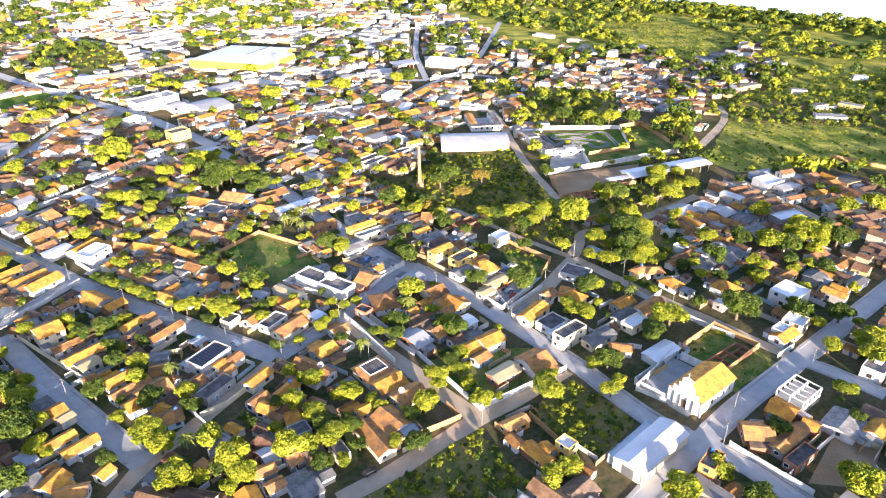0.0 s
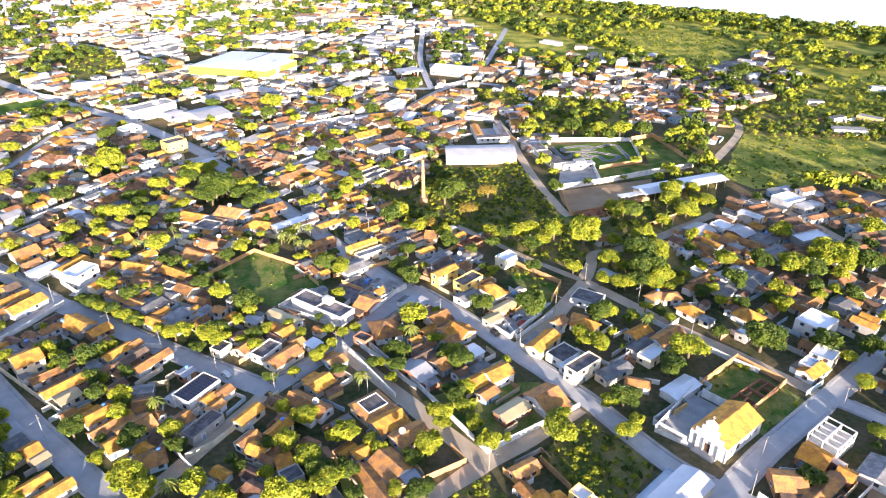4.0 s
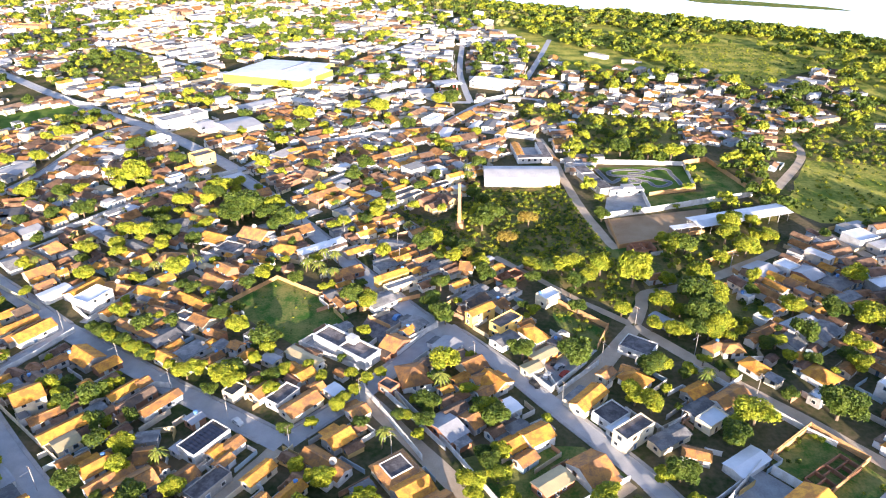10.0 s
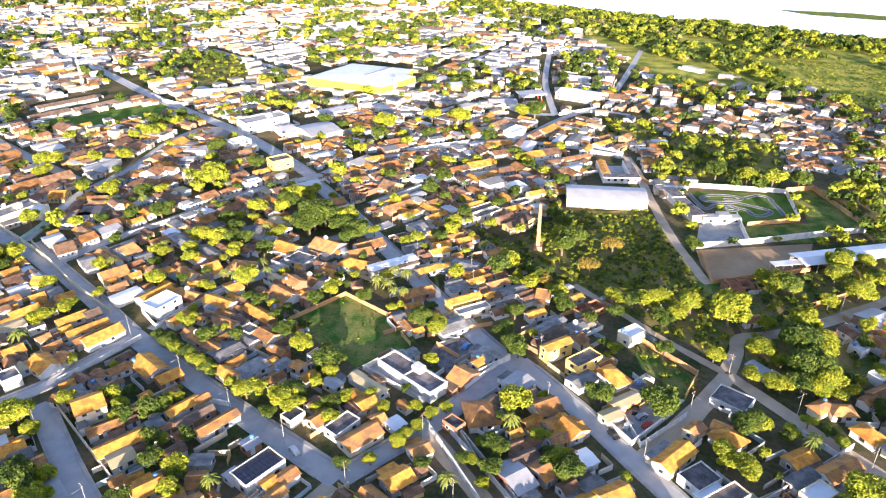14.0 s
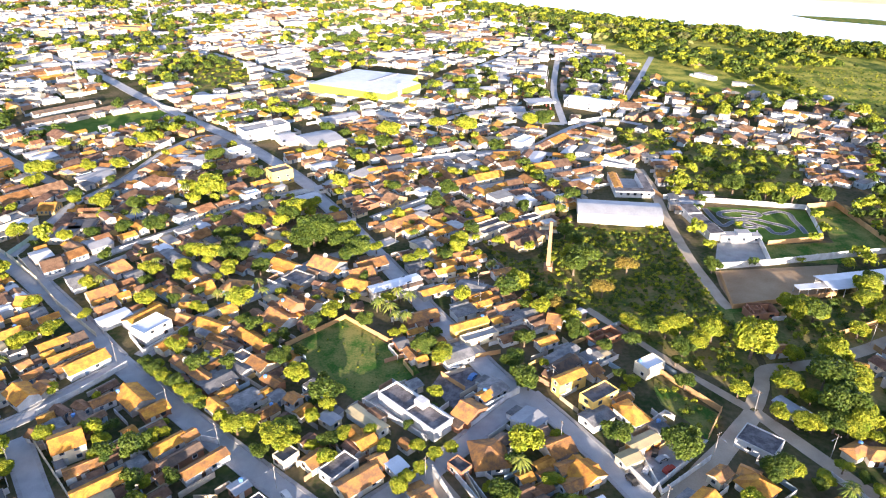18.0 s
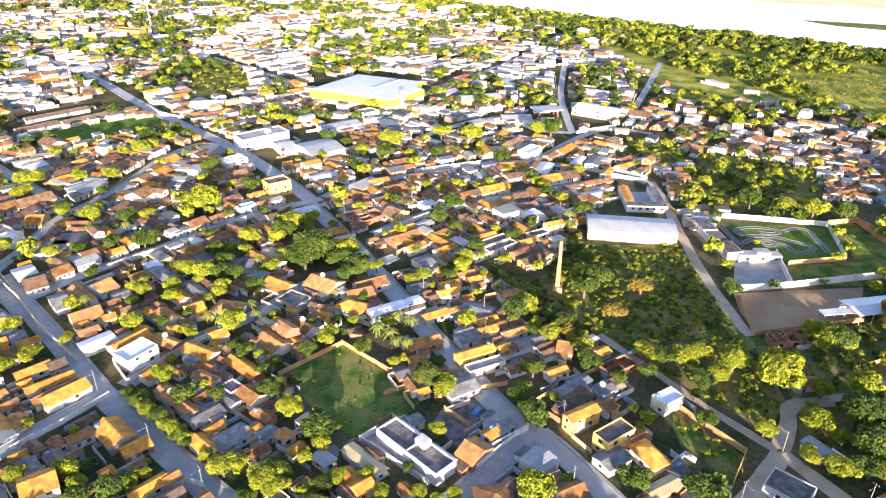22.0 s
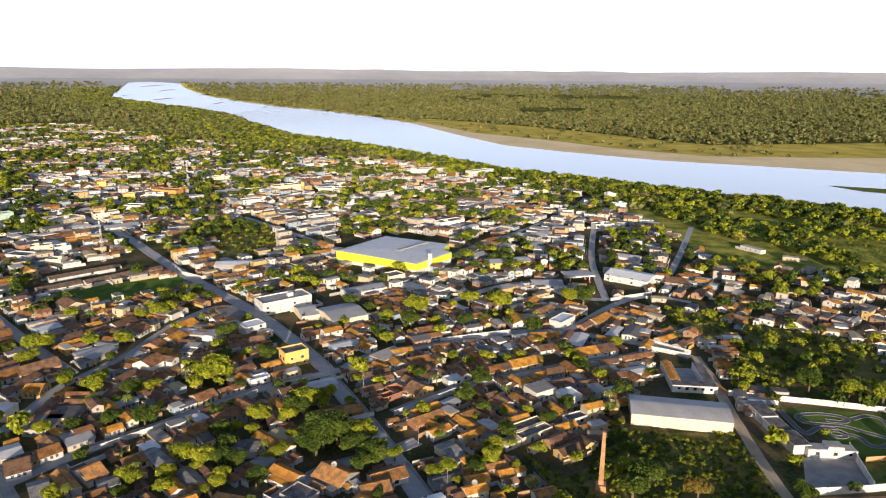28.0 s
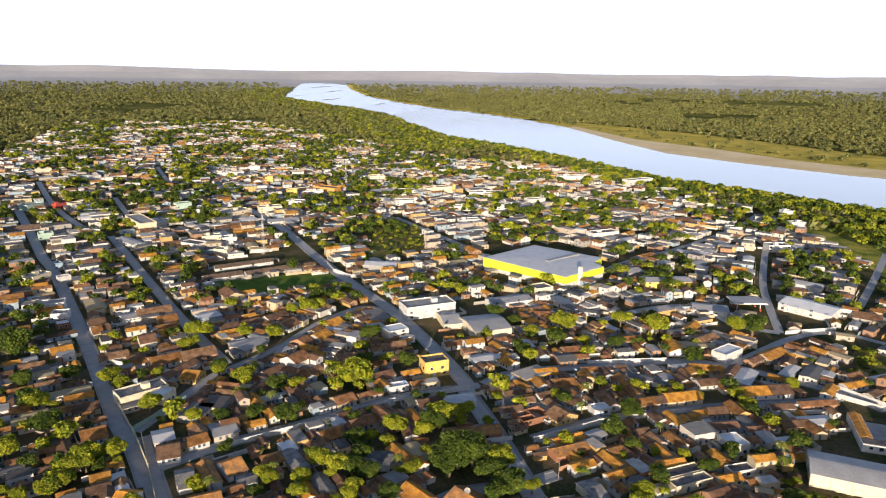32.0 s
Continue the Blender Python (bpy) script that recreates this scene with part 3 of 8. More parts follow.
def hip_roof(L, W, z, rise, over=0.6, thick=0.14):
    x, y = L / 2 + over, W / 2 + over
    k = max(x - y, 0.3)
    zl = z - 0.15
    b = Bulk()
    v = [(-x, -y, zl), (x, -y, zl), (x, y, zl), (-x, y, zl), (-k, 0, z + rise), (k, 0, z + rise)]
    v += [(a, c, d - thick) for a, c, d in v[:4]]
    b.solid(v, [(0, 1, 5, 4), (1, 2, 5), (2, 3, 4, 5), (3, 0, 4), (0, 6, 7, 1), (1, 7, 8, 2), (2, 8, 9, 3), (3, 9, 6, 0), (6, 9, 8, 7)])
    return b


def walls_of(L, W, z, rise=0.0):
    x, y = L / 2, W / 2
    b = Bulk()
    v = [(-x, -y, 0), (x, -y, 0), (x, y, 0), (-x, y, 0), (-x, -y, z), (x, -y, z), (x, y, z), (-x, y, z)]
    f = [(0, 1, 5, 4), (2, 3, 7, 6), (0, 3, 2, 1)]
    if rise:
        v += [(-x, 0, z + rise), (x, 0, z + rise)]
        f += [(3, 0, 4, 8, 7), (1, 2, 6, 9, 5)]
    else:
        f += [(3, 0, 4, 7), (1, 2, 6, 5)]
    b.solid(v, f)
    return b


def opening_pose(side, u, L, W):
    """A place on one of the four walls, looking outwards along -y."""
    if side == 0:
        return pose(u * L / 2, -W / 2, 0, 0, 0, 0)
    if side == 1:
        return pose(L / 2, u * W / 2, 0, 0, 0, 90)
    if side == 2:
        return pose(u * L / 2, W / 2, 0, 0, 0, 180)
    return pose(-L / 2, u * W / 2, 0, 0, 0, 270)


def upright_ring(x0, z0, x1, z1, t, depth):
    """A flat frame that stands against a wall."""
    r = ring(x0, z0, x1, z1, t, -0.02, depth)
    b = Bulk()
    b.solid([(x, -z, y) for x, y, z in r.v], r.f)
    return b


WINDOW = {c: upright_ring(-0.74, 0.95, 0.74, 2.32, 0.13, 0.12).mesh("window", c) for c in ("white", "wood", "shutter")}
PANE = one_box(-0.62, -0.035, 1.07, 0.62, 0.01, 2.2).mesh("pane", "glass")
FRAME = upright_ring(-0.7, -0.1, 0.7, 2.26, 0.13, 0.11).mesh("door_frame", "white")
DOOR = {c: one_box(-0.57, -0.06, 0, 0.57, 0.02, 2.13).mesh("door", c) for c in ("wood", "shutter", "white")}
GARAGE = one_box(-1.3, -0.06, 0, 1.3, 0.02, 2.4).mesh("garage_door", "metal")
tank_b = Bulk()
tank_b.tube(0, 0, 0, 0.9, 0.55, 0.62, 12)
tank_b.tube(0, 0, 0.9, 1.08, 0.64, 0.35, 12)
TANK = tank_b.mesh("water_tank", "tank")
dish_b = Bulk()
dish_b.tube(0, 0, 0, 1.0, 0.05, 0.05, 6)
for r0, r1, z0, z1 in ((0.15, 0.7, 0.0, 0.1), (0.7, 1.05, 0.1, 0.3)):
    ring_d = Bulk()
    ring_d.tube(0, 0, z0, z1, r0, r1, 14)
    dish_b.solid(ring_d.v, ring_d.f[:14], pose(0, 0, 1.0, 40, 0, 30))
DISH = dish_b.mesh("satellite_dish", "concrete")


def openings(root, L, W, floors, rng, count=4):
    sides = [0, 1, 2, 3]
    for s in range(count):
        side = sides[s % 4]
        span = L if side in (0, 2) else W
        if s == 0:
            leaf = part("door", DOOR[rng.choice(("wood", "shutter", "white"))], None, root, m=opening_pose(side, rng.uniform(-0.5, -0.2), L, W))
            part("door_frame", FRAME, None, leaf)
            if span > 6.5:
                add_window(root, opening_pose(side, rng.uniform(0.25, 0.6), L, W), rng)
        else:
            add_window(root, opening_pose(side, rng.uniform(-0.45, 0.45), L, W), rng)
        if floors > 1:
            for u in ((-0.45, 0.45) if span > 6 else (0.0,)):
                add_window(root, opening_pose(side, u, L, W) @ pose(0, 0, 2.75), rng)


def add_window(root, m, rng):
    w = part("window", WINDOW[rng.choice(("white", "white", "wood", "shutter"))], None, root, m=m)
    part("pane", PANE, None, w)


ROOFING = {"r": "tile", "n": "suntile", "o": "oldtile", "g": "sheet", "G": "greysheet", "b": "beigesheet", "w": "whitesheet", "W": "whitesheet", "F": "yard", "f": "slab", "s": "slab"}
ROOFWORD = {"tile": "a red clay tile roof", "oldtile": "a dark weathered tile roof", "suntile": "a bright orange tile roof", "sheet": "a grey fibre-cement sheet roof", "greysheet": "a pale grey sheet roof", "beigesheet": "a beige sheet roof", "whitesheet": "a white sheet roof", "yard": "a pale concrete flat roof", "slab": "a dark flat roof behind a parapet"}


def house(x, y, L, W, ang, code, z=0):
    rng = random.Random(int(x * 31 + y * 17))
    kind = code[0]
    measured = z > 0
    letters = [c for c in code[1:] if c in PAINT]
    paint = PAINT[letters[-1]] if letters else rng.choice(("white", "white", "cream", "white", "orange", "brick", "cream", "blue", "white"))
    if measured and paint == "white":
        paint = rng.choice(("white", "white", "cream", "white", "concrete", "white", "brick"))
    HOUSES.append((x, y, L, W, ang))
    m = pose(x, y, 0, 0, 0, ang)
    if kind in "tfhgrnowGbF" and math.hypot(x + 30, y - 190) > NEAR_TOWN:
        FARHOUSES.append((m, L, W, kind, max(z, 2.7)))
        return None
    if kind in SPECIAL:
        return SPECIAL[kind](m, L, W, paint, rng)
    if not measured:
        z = 5.2 if code in ("f2y", "f2b") else 3.8 if "2" in code else 2.55 + rng.uniform(0, 0.35)
    storeys = "two-storey" if z > 4.5 else "tall" if z > 3.4 else "one-storey"
    floors = 2 if z > 4.5 else 1
    if kind == "h":
        roofing = ROOFING.get(code[1], "tile") if len(code) > 1 and code[1] in "rno" else "tile"
    elif kind == "t":
        roofing = "suntile" if code in ("t2y", "t2c", "t2o") else rng.choice(("tile", "oldtile", "tile", "suntile", "oldtile", "tile", "suntile"))
    else:
        roofing = ROOFING[kind]
    word = ROOFWORD[roofing]
    if kind in "rno":
        kind = "t"
    elif kind in "Gbw":
        kind = "g"
    root = thing("house", f"{storeys} {WORDS[paint]} house with {word}", "house", m, "houses of the town")
    if kind in "tg":
        rise = W * (0.22 if kind == "t" else 0.06 if roofing == "whitesheet" else 0.11)
        part("wall", walls_of(L, W, z, rise - 0.12), paint, root)
        roof = part("roof", gable_roof(L, W, z, rise), roofing, root)
        if kind == "t":
            part("ridge_cap", one_box(-L / 2 - 0.3, -0.17, z + rise - 0.06, L / 2 + 0.3, 0.17, z + rise + 0.07), roofing, roof)
        if rng.random() < 0.6 and W > 4.8:
            side = rng.choice((-1, 1))
            d = rng.uniform(2.2, 3.4)
            lean = Bulk()
            ya, yb = side * (W / 2 + 0.1), side * (W / 2 + d)
            x0, x1 = -L / 2 * rng.uniform(0.5, 1), L / 2 * rng.uniform(0.4, 1)
            v = [(x0, ya, z - 0.1), (x1, ya, z - 0.1), (x1, yb, z - 0.6), (x0, yb, z - 0.6)]
            v += [(a, b, c - 0.1) for a, b, c in v]
            lean.solid(v, [(0, 1, 2, 3), (7, 6, 5, 4), (0, 4, 5, 1), (1, 5, 6, 2), (2, 6, 7, 3), (3, 7, 4, 0)])
            part("lean_to_roof", lean, rng.choice((roofing, "sheet", "oldtile")), root, "low lean-to roof")
            lw = one_box(x0 + 0.2, min(ya, yb) + 0.25, 0, x1 - 0.2, max(ya, yb) - 0.25, z - 0.75)
            part("lean_to_wall", lw, paint, root)
    elif kind == "h":
        part("wall", walls_of(L, W, z), paint, root)
        part("roof", hip_roof(L, W, z, W * 0.25), roofing, root)
    else:
        part("wall", walls_of(L, W, z), paint, root)
        part("roof", one_box(-L / 2 + 0.15, -W / 2 + 0.15, z - 0.1, L / 2 - 0.15, W / 2 - 0.15, z + 0.06), roofing, root)
        part("parapet", ring(-L / 2, -W / 2, L / 2, W / 2, 0.18, z, z + 0.55), paint, root)
        if L > 8 and not measured and kind != "s" and rng.random() < 0.6:
            part("stair_box", one_box(-1.2, -1.1, z, 1.2, 1.1, z + 1.9), paint, root)
    if kind == "s":
        for i in range(int(L / 1.3)):
            for j in range(int(W / 2.2)):
                part("solar_panel", SOLAR, None, root, m=pose(-L / 2 + 0.9 + i * 1.2, -W / 2 + 1.2 + j * 2.05, z + 0.35, 8, 0, 0))
    openings(root, L, W, floors, rng, 4 if math.hypot(x, y - 60) < 190 else 3 if math.hypot(x, y - 60) < 300 else 2)
    if rng.random() < 0.1:
        part("water_tank", TANK, None, root, "blue plastic water tank", m=pose(L / 2 - 1.2, W / 2 - 1.2, z + (0.3 if kind in "fs" else W * 0.05)))
    if kind in "tg" and rng.random() < 0.05:
        part("satellite_dish", DISH, None, root, "round grey satellite dish", m=pose(L * rng.uniform(-0.3, 0.3), 0, z + W * (0.2 if kind == "t" else 0.1), 0, 0, -ang))
    return root


SOLAR = one_box(-0.5, -0.95, 0, 0.5, 0.95, 0.05).mesh("solar_panel", "solar")


def courtyard_house(m, L, W, paint, rng):
    """Tiled eaves all round a dark flat roof."""
    L, W = max(L, 10), max(W, 9)
    z = 3.1
    root = thing("house", "tiled house with a dark flat roof framed by red eaves", "house", m, "houses of the town")
    part("wall", walls_of(L, W, z), "cream", root)
    b = Bulk()
    x, y, i = L / 2 + 0.6, W / 2 + 0.6, 2.4
    v = [(-x, -y, z - 0.3), (x, -y, z - 0.3), (x, y, z - 0.3), (-x, y, z - 0.3), (-x + i, -y + i, z + 0.7), (x - i, -y + i, z + 0.7), (x - i, y - i, z + 0.7), (-x + i, y - i, z + 0.7)]
    b.solid(v, [(0, 1, 5, 4), (1, 2, 6, 5), (2, 3, 7, 6), (3, 0, 4, 7), (3, 2, 1, 0)])
    part("roof", b, "tile", root)
    part("flat_roof", one_box(-x + i, -y + i, z, x - i, y - i, z + 0.75), "slab", root, "dark flat roof")
    part("parapet", ring(-x + i - 0.2, -y + i - 0.2, x - i + 0.2, y - i + 0.2, 0.2, z + 0.4, z + 1.0), "white", root)
    openings(root, L, W, 1, rng)


def long_block(m, L, W, paint, rng):
    z = 3.6
    root = thing("public_building", "long white one-storey building with a dark flat roof", "building", m)
    part("wall", walls_of(L, W, z), "white", root)
    for s in (-1, 1):
        part("roof", one_box(min(0.15 * s, s * (L / 2 - 0.4)), -W / 2 + 0.4, z, max(0.15 * s, s * (L / 2 - 0.4)), W / 2 - 0.4, z + 0.12), "slab", root)
    part("parapet", ring(-L / 2, -W / 2, L / 2, W / 2, 0.4, z, z + 0.7), "white", root)
    part("cross_wall", one_box(-0.15, -W / 2 + 0.4, z, 0.15, W / 2 - 0.4, z + 0.7), "white", root)
    part("stair_box", one_box(-3, -W / 2 + 0.4, z, 0.6, -W / 2 + 3.2, z + 2.2), "white", root)
    part("canopy", one_box(-L / 2 + 1, -W / 2 - 1.6, 2.7, L / 2 - 1, -W / 2 - 0.01, 2.85), "white", root)
    for i in range(6):
        add_window(root, opening_pose(0, -0.8 + 0.32 * i, L, W), rng)
    for u in (-0.4, 0.4):
        add_window(root, opening_pose(1, u, L, W), rng)


def brick_shell(m, L, W, paint, rng):
    """A roofless house of bare brick."""
    L, W = max(L, 8), max(W, 6)
    root = thing("unfinished_house", "roofless unfinished house of bare brick", "house", m)
    t = 0.2
    for q in ((-L / 2, -W / 2, L / 2, -W / 2 + t), (-L / 2, W / 2 - t, L / 2, W / 2), (-L / 2, -W / 2 + t, -L / 2 + t, W / 2 - t), (L / 2 - t, -W / 2 + t, L / 2, W / 2 - t), (-t / 2, -W / 2 + t, t / 2, W / 2 - t), (-L / 2 + t, -t / 2, -t / 2, t / 2)):
        part("wall", one_box(q[0], q[1], 0, q[2], q[3], 2.9), "brick", root)
    part("floor", one_box(-L / 2 + t, -W / 2 + t, 0, L / 2 - t, W / 2 - t, 0.1), "earth", root)
    # dark panes on the solid wall imitate the shade of empty windows
    for u in (-0.5, 0.5):
        part("window", PANE, None, root, "dark pane standing in for a shaded window opening", m=opening_pose(0, u, L, W))


def yellow_block(m, L, W, paint, rng):
    L, W, z = max(L, 9), max(W, 8), 7.2
    root = thing("apartment_house", "yellow three-storey house with a flat roof", "house", m)
    part("wall", walls_of(L, W, z), "yellow", root)
    part("roof", one_box(-L / 2 + 0.2, -W / 2 + 0.2, z - 0.1, L / 2 - 0.2, W / 2 - 0.2, z + 0.05), "slab", root)
    for q in ((-L / 2, -W / 2, L / 2, -W / 2 + 0.2), (-L / 2, W / 2 - 0.2, L / 2, W / 2), (-L / 2, -W / 2 + 0.2, -L / 2 + 0.2, W / 2 - 0.2), (L / 2 - 0.2, -W / 2 + 0.2, L / 2, W / 2 - 0.2)):
        part("parapet", one_box(q[0], q[1], z, q[2], q[3], z + 0.8), "yellow", root)
    openings(root, L, W, 2, rng)


def white_store(m, L, W, paint, rng):
    """A plain block under a low white sheet roof."""
    z = 3.4
    root = thing("store", "white store under a low white sheet roof", "store", m)
    part("wall", walls_of(L, W, z, W * 0.05), "white", root)
    part("roof", gable_roof(L, W, z, W * 0.06, 0.15), "whitesheet", root)
    part("gate", GARAGE, None, root, m=opening_pose(0, -0.3, L, W))
    openings(root, L, W, 1, rng, 3)


SPECIAL = {"T": courtyard_house, "L": long_block, "B": brick_shell, "Y": yellow_block, "P": white_store}


# ---- garden walls ----
def yard_wall(code, h, pts):
    mat = {"o": "orange", "w": "white", "c": "cream", "g": "green", "b": "brick"}[code]
    if code == "o":
        mat = "claywall"
    word = {"claywall": "ochre clay block boundary wall", "brick": "bare brick boundary wall", "white": "whitewashed boundary wall", "cream": "cream boundary wall", "green": "pale green boundary wall"}[mat]
    root = thing("boundary_wall", word + " beside the street", "wall", pose(pts[0][0], pts[0][1], 0), "boundary walls")
    for a, b in zip(pts, pts[1:]):
        d = Vector(b) - Vector(a)
        L = d.length
        n = max(1, round(L / 8))
        ang = math.degrees(math.atan2(d.y, d.x))
        for i in range(n):
            x, y = a[0] + d.x * i / n - pts[0][0], a[1] + d.y * i / n - pts[0][1]
            hh = h * (1 + 0.05 * math.sin(i * 5.3 + L))
            part("wall_panel", one_box(0.16, -0.08, 0, L / n - 0.16, 0.08, hh), mat, root, m=pose(x, y, 0, 0, 0, ang))
            part("pillar", one_box(-0.16, -0.16, 0, 0.16, 0.16, hh + 0.12), mat, root, m=pose(x, y, 0, 0, 0, ang))


# ---- trees ----
def crown_mesh(name, mat, seed, n, size, lobes=7, flat=0.78):
    """A crown of many small leaf sprays set over uneven lobes, one metre in radius."""
    rng = np.random.default_rng(seed)
    centres = [(0, 0, 0.05, 0.62)]
    for i in range(lobes):
        a, r = rng.uniform(0, 2 * math.pi), rng.uniform(0.38, 0.66)
        centres.append((r * math.cos(a), r * math.sin(a), rng.uniform(-0.25, 0.4), rng.uniform(0.26, 0.46)))
    v, f = [], []
    for i in range(n):
        cx, cy, cz, cr = centres[rng.integers(len(centres))] if i % 3 else centres[0]
        d = rng.normal(size=3)
        d /= np.linalg.norm(d)
        if d[2] < -0.45:
            d[2] *= -0.5
            d /= np.linalg.norm(d)
        # every ninth leaf is a large inner one, added to block light through the crown
        inner = i % 9 == 4
        p = np.array((cx, cy, cz)) + d * cr * (0.45 if inner else rng.uniform(0.82, 1.06))
        nrm = d + rng.normal(size=3) * 0.45
        nrm /= np.linalg.norm(nrm)
        t = np.cross(nrm, rng.normal(size=3))
        t /= np.linalg.norm(t)
        s = np.cross(nrm, t)
        w, l = size * rng.uniform(0.5, 1.0), size * rng.uniform(0.8, 1.5)
        if inner:
            w = l = 0.30
        bend = nrm * size * 0.25
        k = len(v)
        v += [p - t * l - bend, p - s * w, p + t * l - bend, p + s * w]
        f.append((k, k + 1, k + 2, k + 3))
    me = bpy.data.meshes.new(name)
    me.from_pydata([(q[0], q[1], q[2] * flat) for q in v], [], f)
    me.materials.append(M[mat])
    return me


def trunk_mesh(name, seed):
    """A tapered trunk, one metre high to its fork, with limbs."""
    rng = random.Random(seed)
    b = Bulk()
    b.tube(0, 0, -0.05, 0.9, 0.12, 0.085, 8)
    for i in range(5):
        a = 2 * math.pi * i / 5 + rng.uniform(-0.4, 0.4)
        m = pose(0, 0, 0.8) @ pose(0, 0, 0, 0, 0, math.degrees(a)) @ pose(0, 0, 0, 0, rng.uniform(25, 55), 0)
        c = Bulk()
        c.tube(0, 0, 0, 1.0, 0.055, 0.02, 6)
        b.solid([tuple(m @ Vector(q)) for q in c.v], c.f)
    return b.mesh(name, "bark")


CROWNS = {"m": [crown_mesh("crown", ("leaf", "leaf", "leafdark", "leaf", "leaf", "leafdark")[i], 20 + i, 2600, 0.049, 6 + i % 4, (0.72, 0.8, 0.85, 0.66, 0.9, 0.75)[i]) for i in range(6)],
          "o": [crown_mesh("crown", "leafgold", 40 + i, 1800, 0.052) for i in range(2)]}
TRUNKS = [trunk_mesh("trunk", i) for i in range(3)]


def palm_mesh(seed):
    rng = random.Random(seed)
    b = Bulk()
    for i in range(18):
        a = 2 * math.pi * i / 18 + rng.uniform(-0.15, 0.15)
        up = rng.uniform(-0.1, 0.9)
        prev = None
        for s in range(8):
            u = s / 7
            r = u * 1.0 * math.cos(up * 0.8)
            z = up * 0.75 * u - (0.75 + 0.25 * up) * u * u
            w = 0.10 * math.sin(math.pi * min(0.98, u * 0.85 + 0.12)) * (1.25 if s % 2 else 0.8)
            ca, sa = math.cos(a), math.sin(a)
            row = [(r * ca - w * sa, r * sa + w * ca, z - w * 0.6), (r * ca, r * sa, z), (r * ca + w * sa, r * sa - w * ca, z - w * 0.6)]
            if prev:
                b.quad(prev[0], prev[1], row[1], row[0])
                b.quad(prev[1], prev[2], row[2], row[1])
            prev = row
    return b.mesh("fronds", "palm")


PALMS = [palm_mesh(i) for i in range(3)]
palm_trunk = Bulk()
for s in range(8):
    palm_trunk.tube(0.02 * s, 0, s / 8, (s + 1) / 8 + 0.01, 0.03 - 0.001 * s, 0.034 - 0.001 * s, 7)
PALM_TRUNK = palm_trunk.mesh("palm_trunk", "bark")
TREES, FARTREES = [], []


def tree(x, y, r, kind):
    rng = random.Random(int(x * 13 + y * 7))
    TREES.append((x, y, r))
    if kind == "p":
        h = rng.uniform(5.0, 7.5)
        root = thing("palm_tree", "coconut palm with arching yellow-green fronds", "palm tree", pose(x, y, 0, 0, 0, rng.uniform(0, 360)), "palms")
        part("trunk", PALM_TRUNK, None, root, m=Matrix.Diagonal((7, 7, h, 1)))
        part("fronds", rng.choice(PALMS), None, root, m=pose(0.16 * 7, 0, h) @ Matrix.Diagonal((r, r, r * 0.95, 1)))
        return
    if math.hypot(x, y - 60) > 470:
        FARTREES.append((x, y, r))
        return
    words = {"m": "leafy mango tree with a sunlit yellow-green crown", "o": "tree with ochre and orange foliage"}
    if r < 2.0:
        words["m"] = "small bushy tree with sunlit leaves"
    root = thing("tree", words[kind], "tree", pose(x, y, 0, 0, 0, rng.uniform(0, 360)), "trees")
    zc = r * rng.uniform(0.85, 1.05) + 0.5
    part("trunk", rng.choice(TRUNKS), None, root, m=Matrix.Diagonal((zc * 0.75, zc * 0.75, zc * 0.75, 1)))
    part("crown", rng.choice(CROWNS[kind]), None, root, m=pose(0, 0, zc) @ Matrix.Diagonal((r * 1.2, r * rng.uniform(1.1, 1.3), r * rng.uniform(1.05, 1.35), 1)))


# ---- landmarks ----
BIG = []


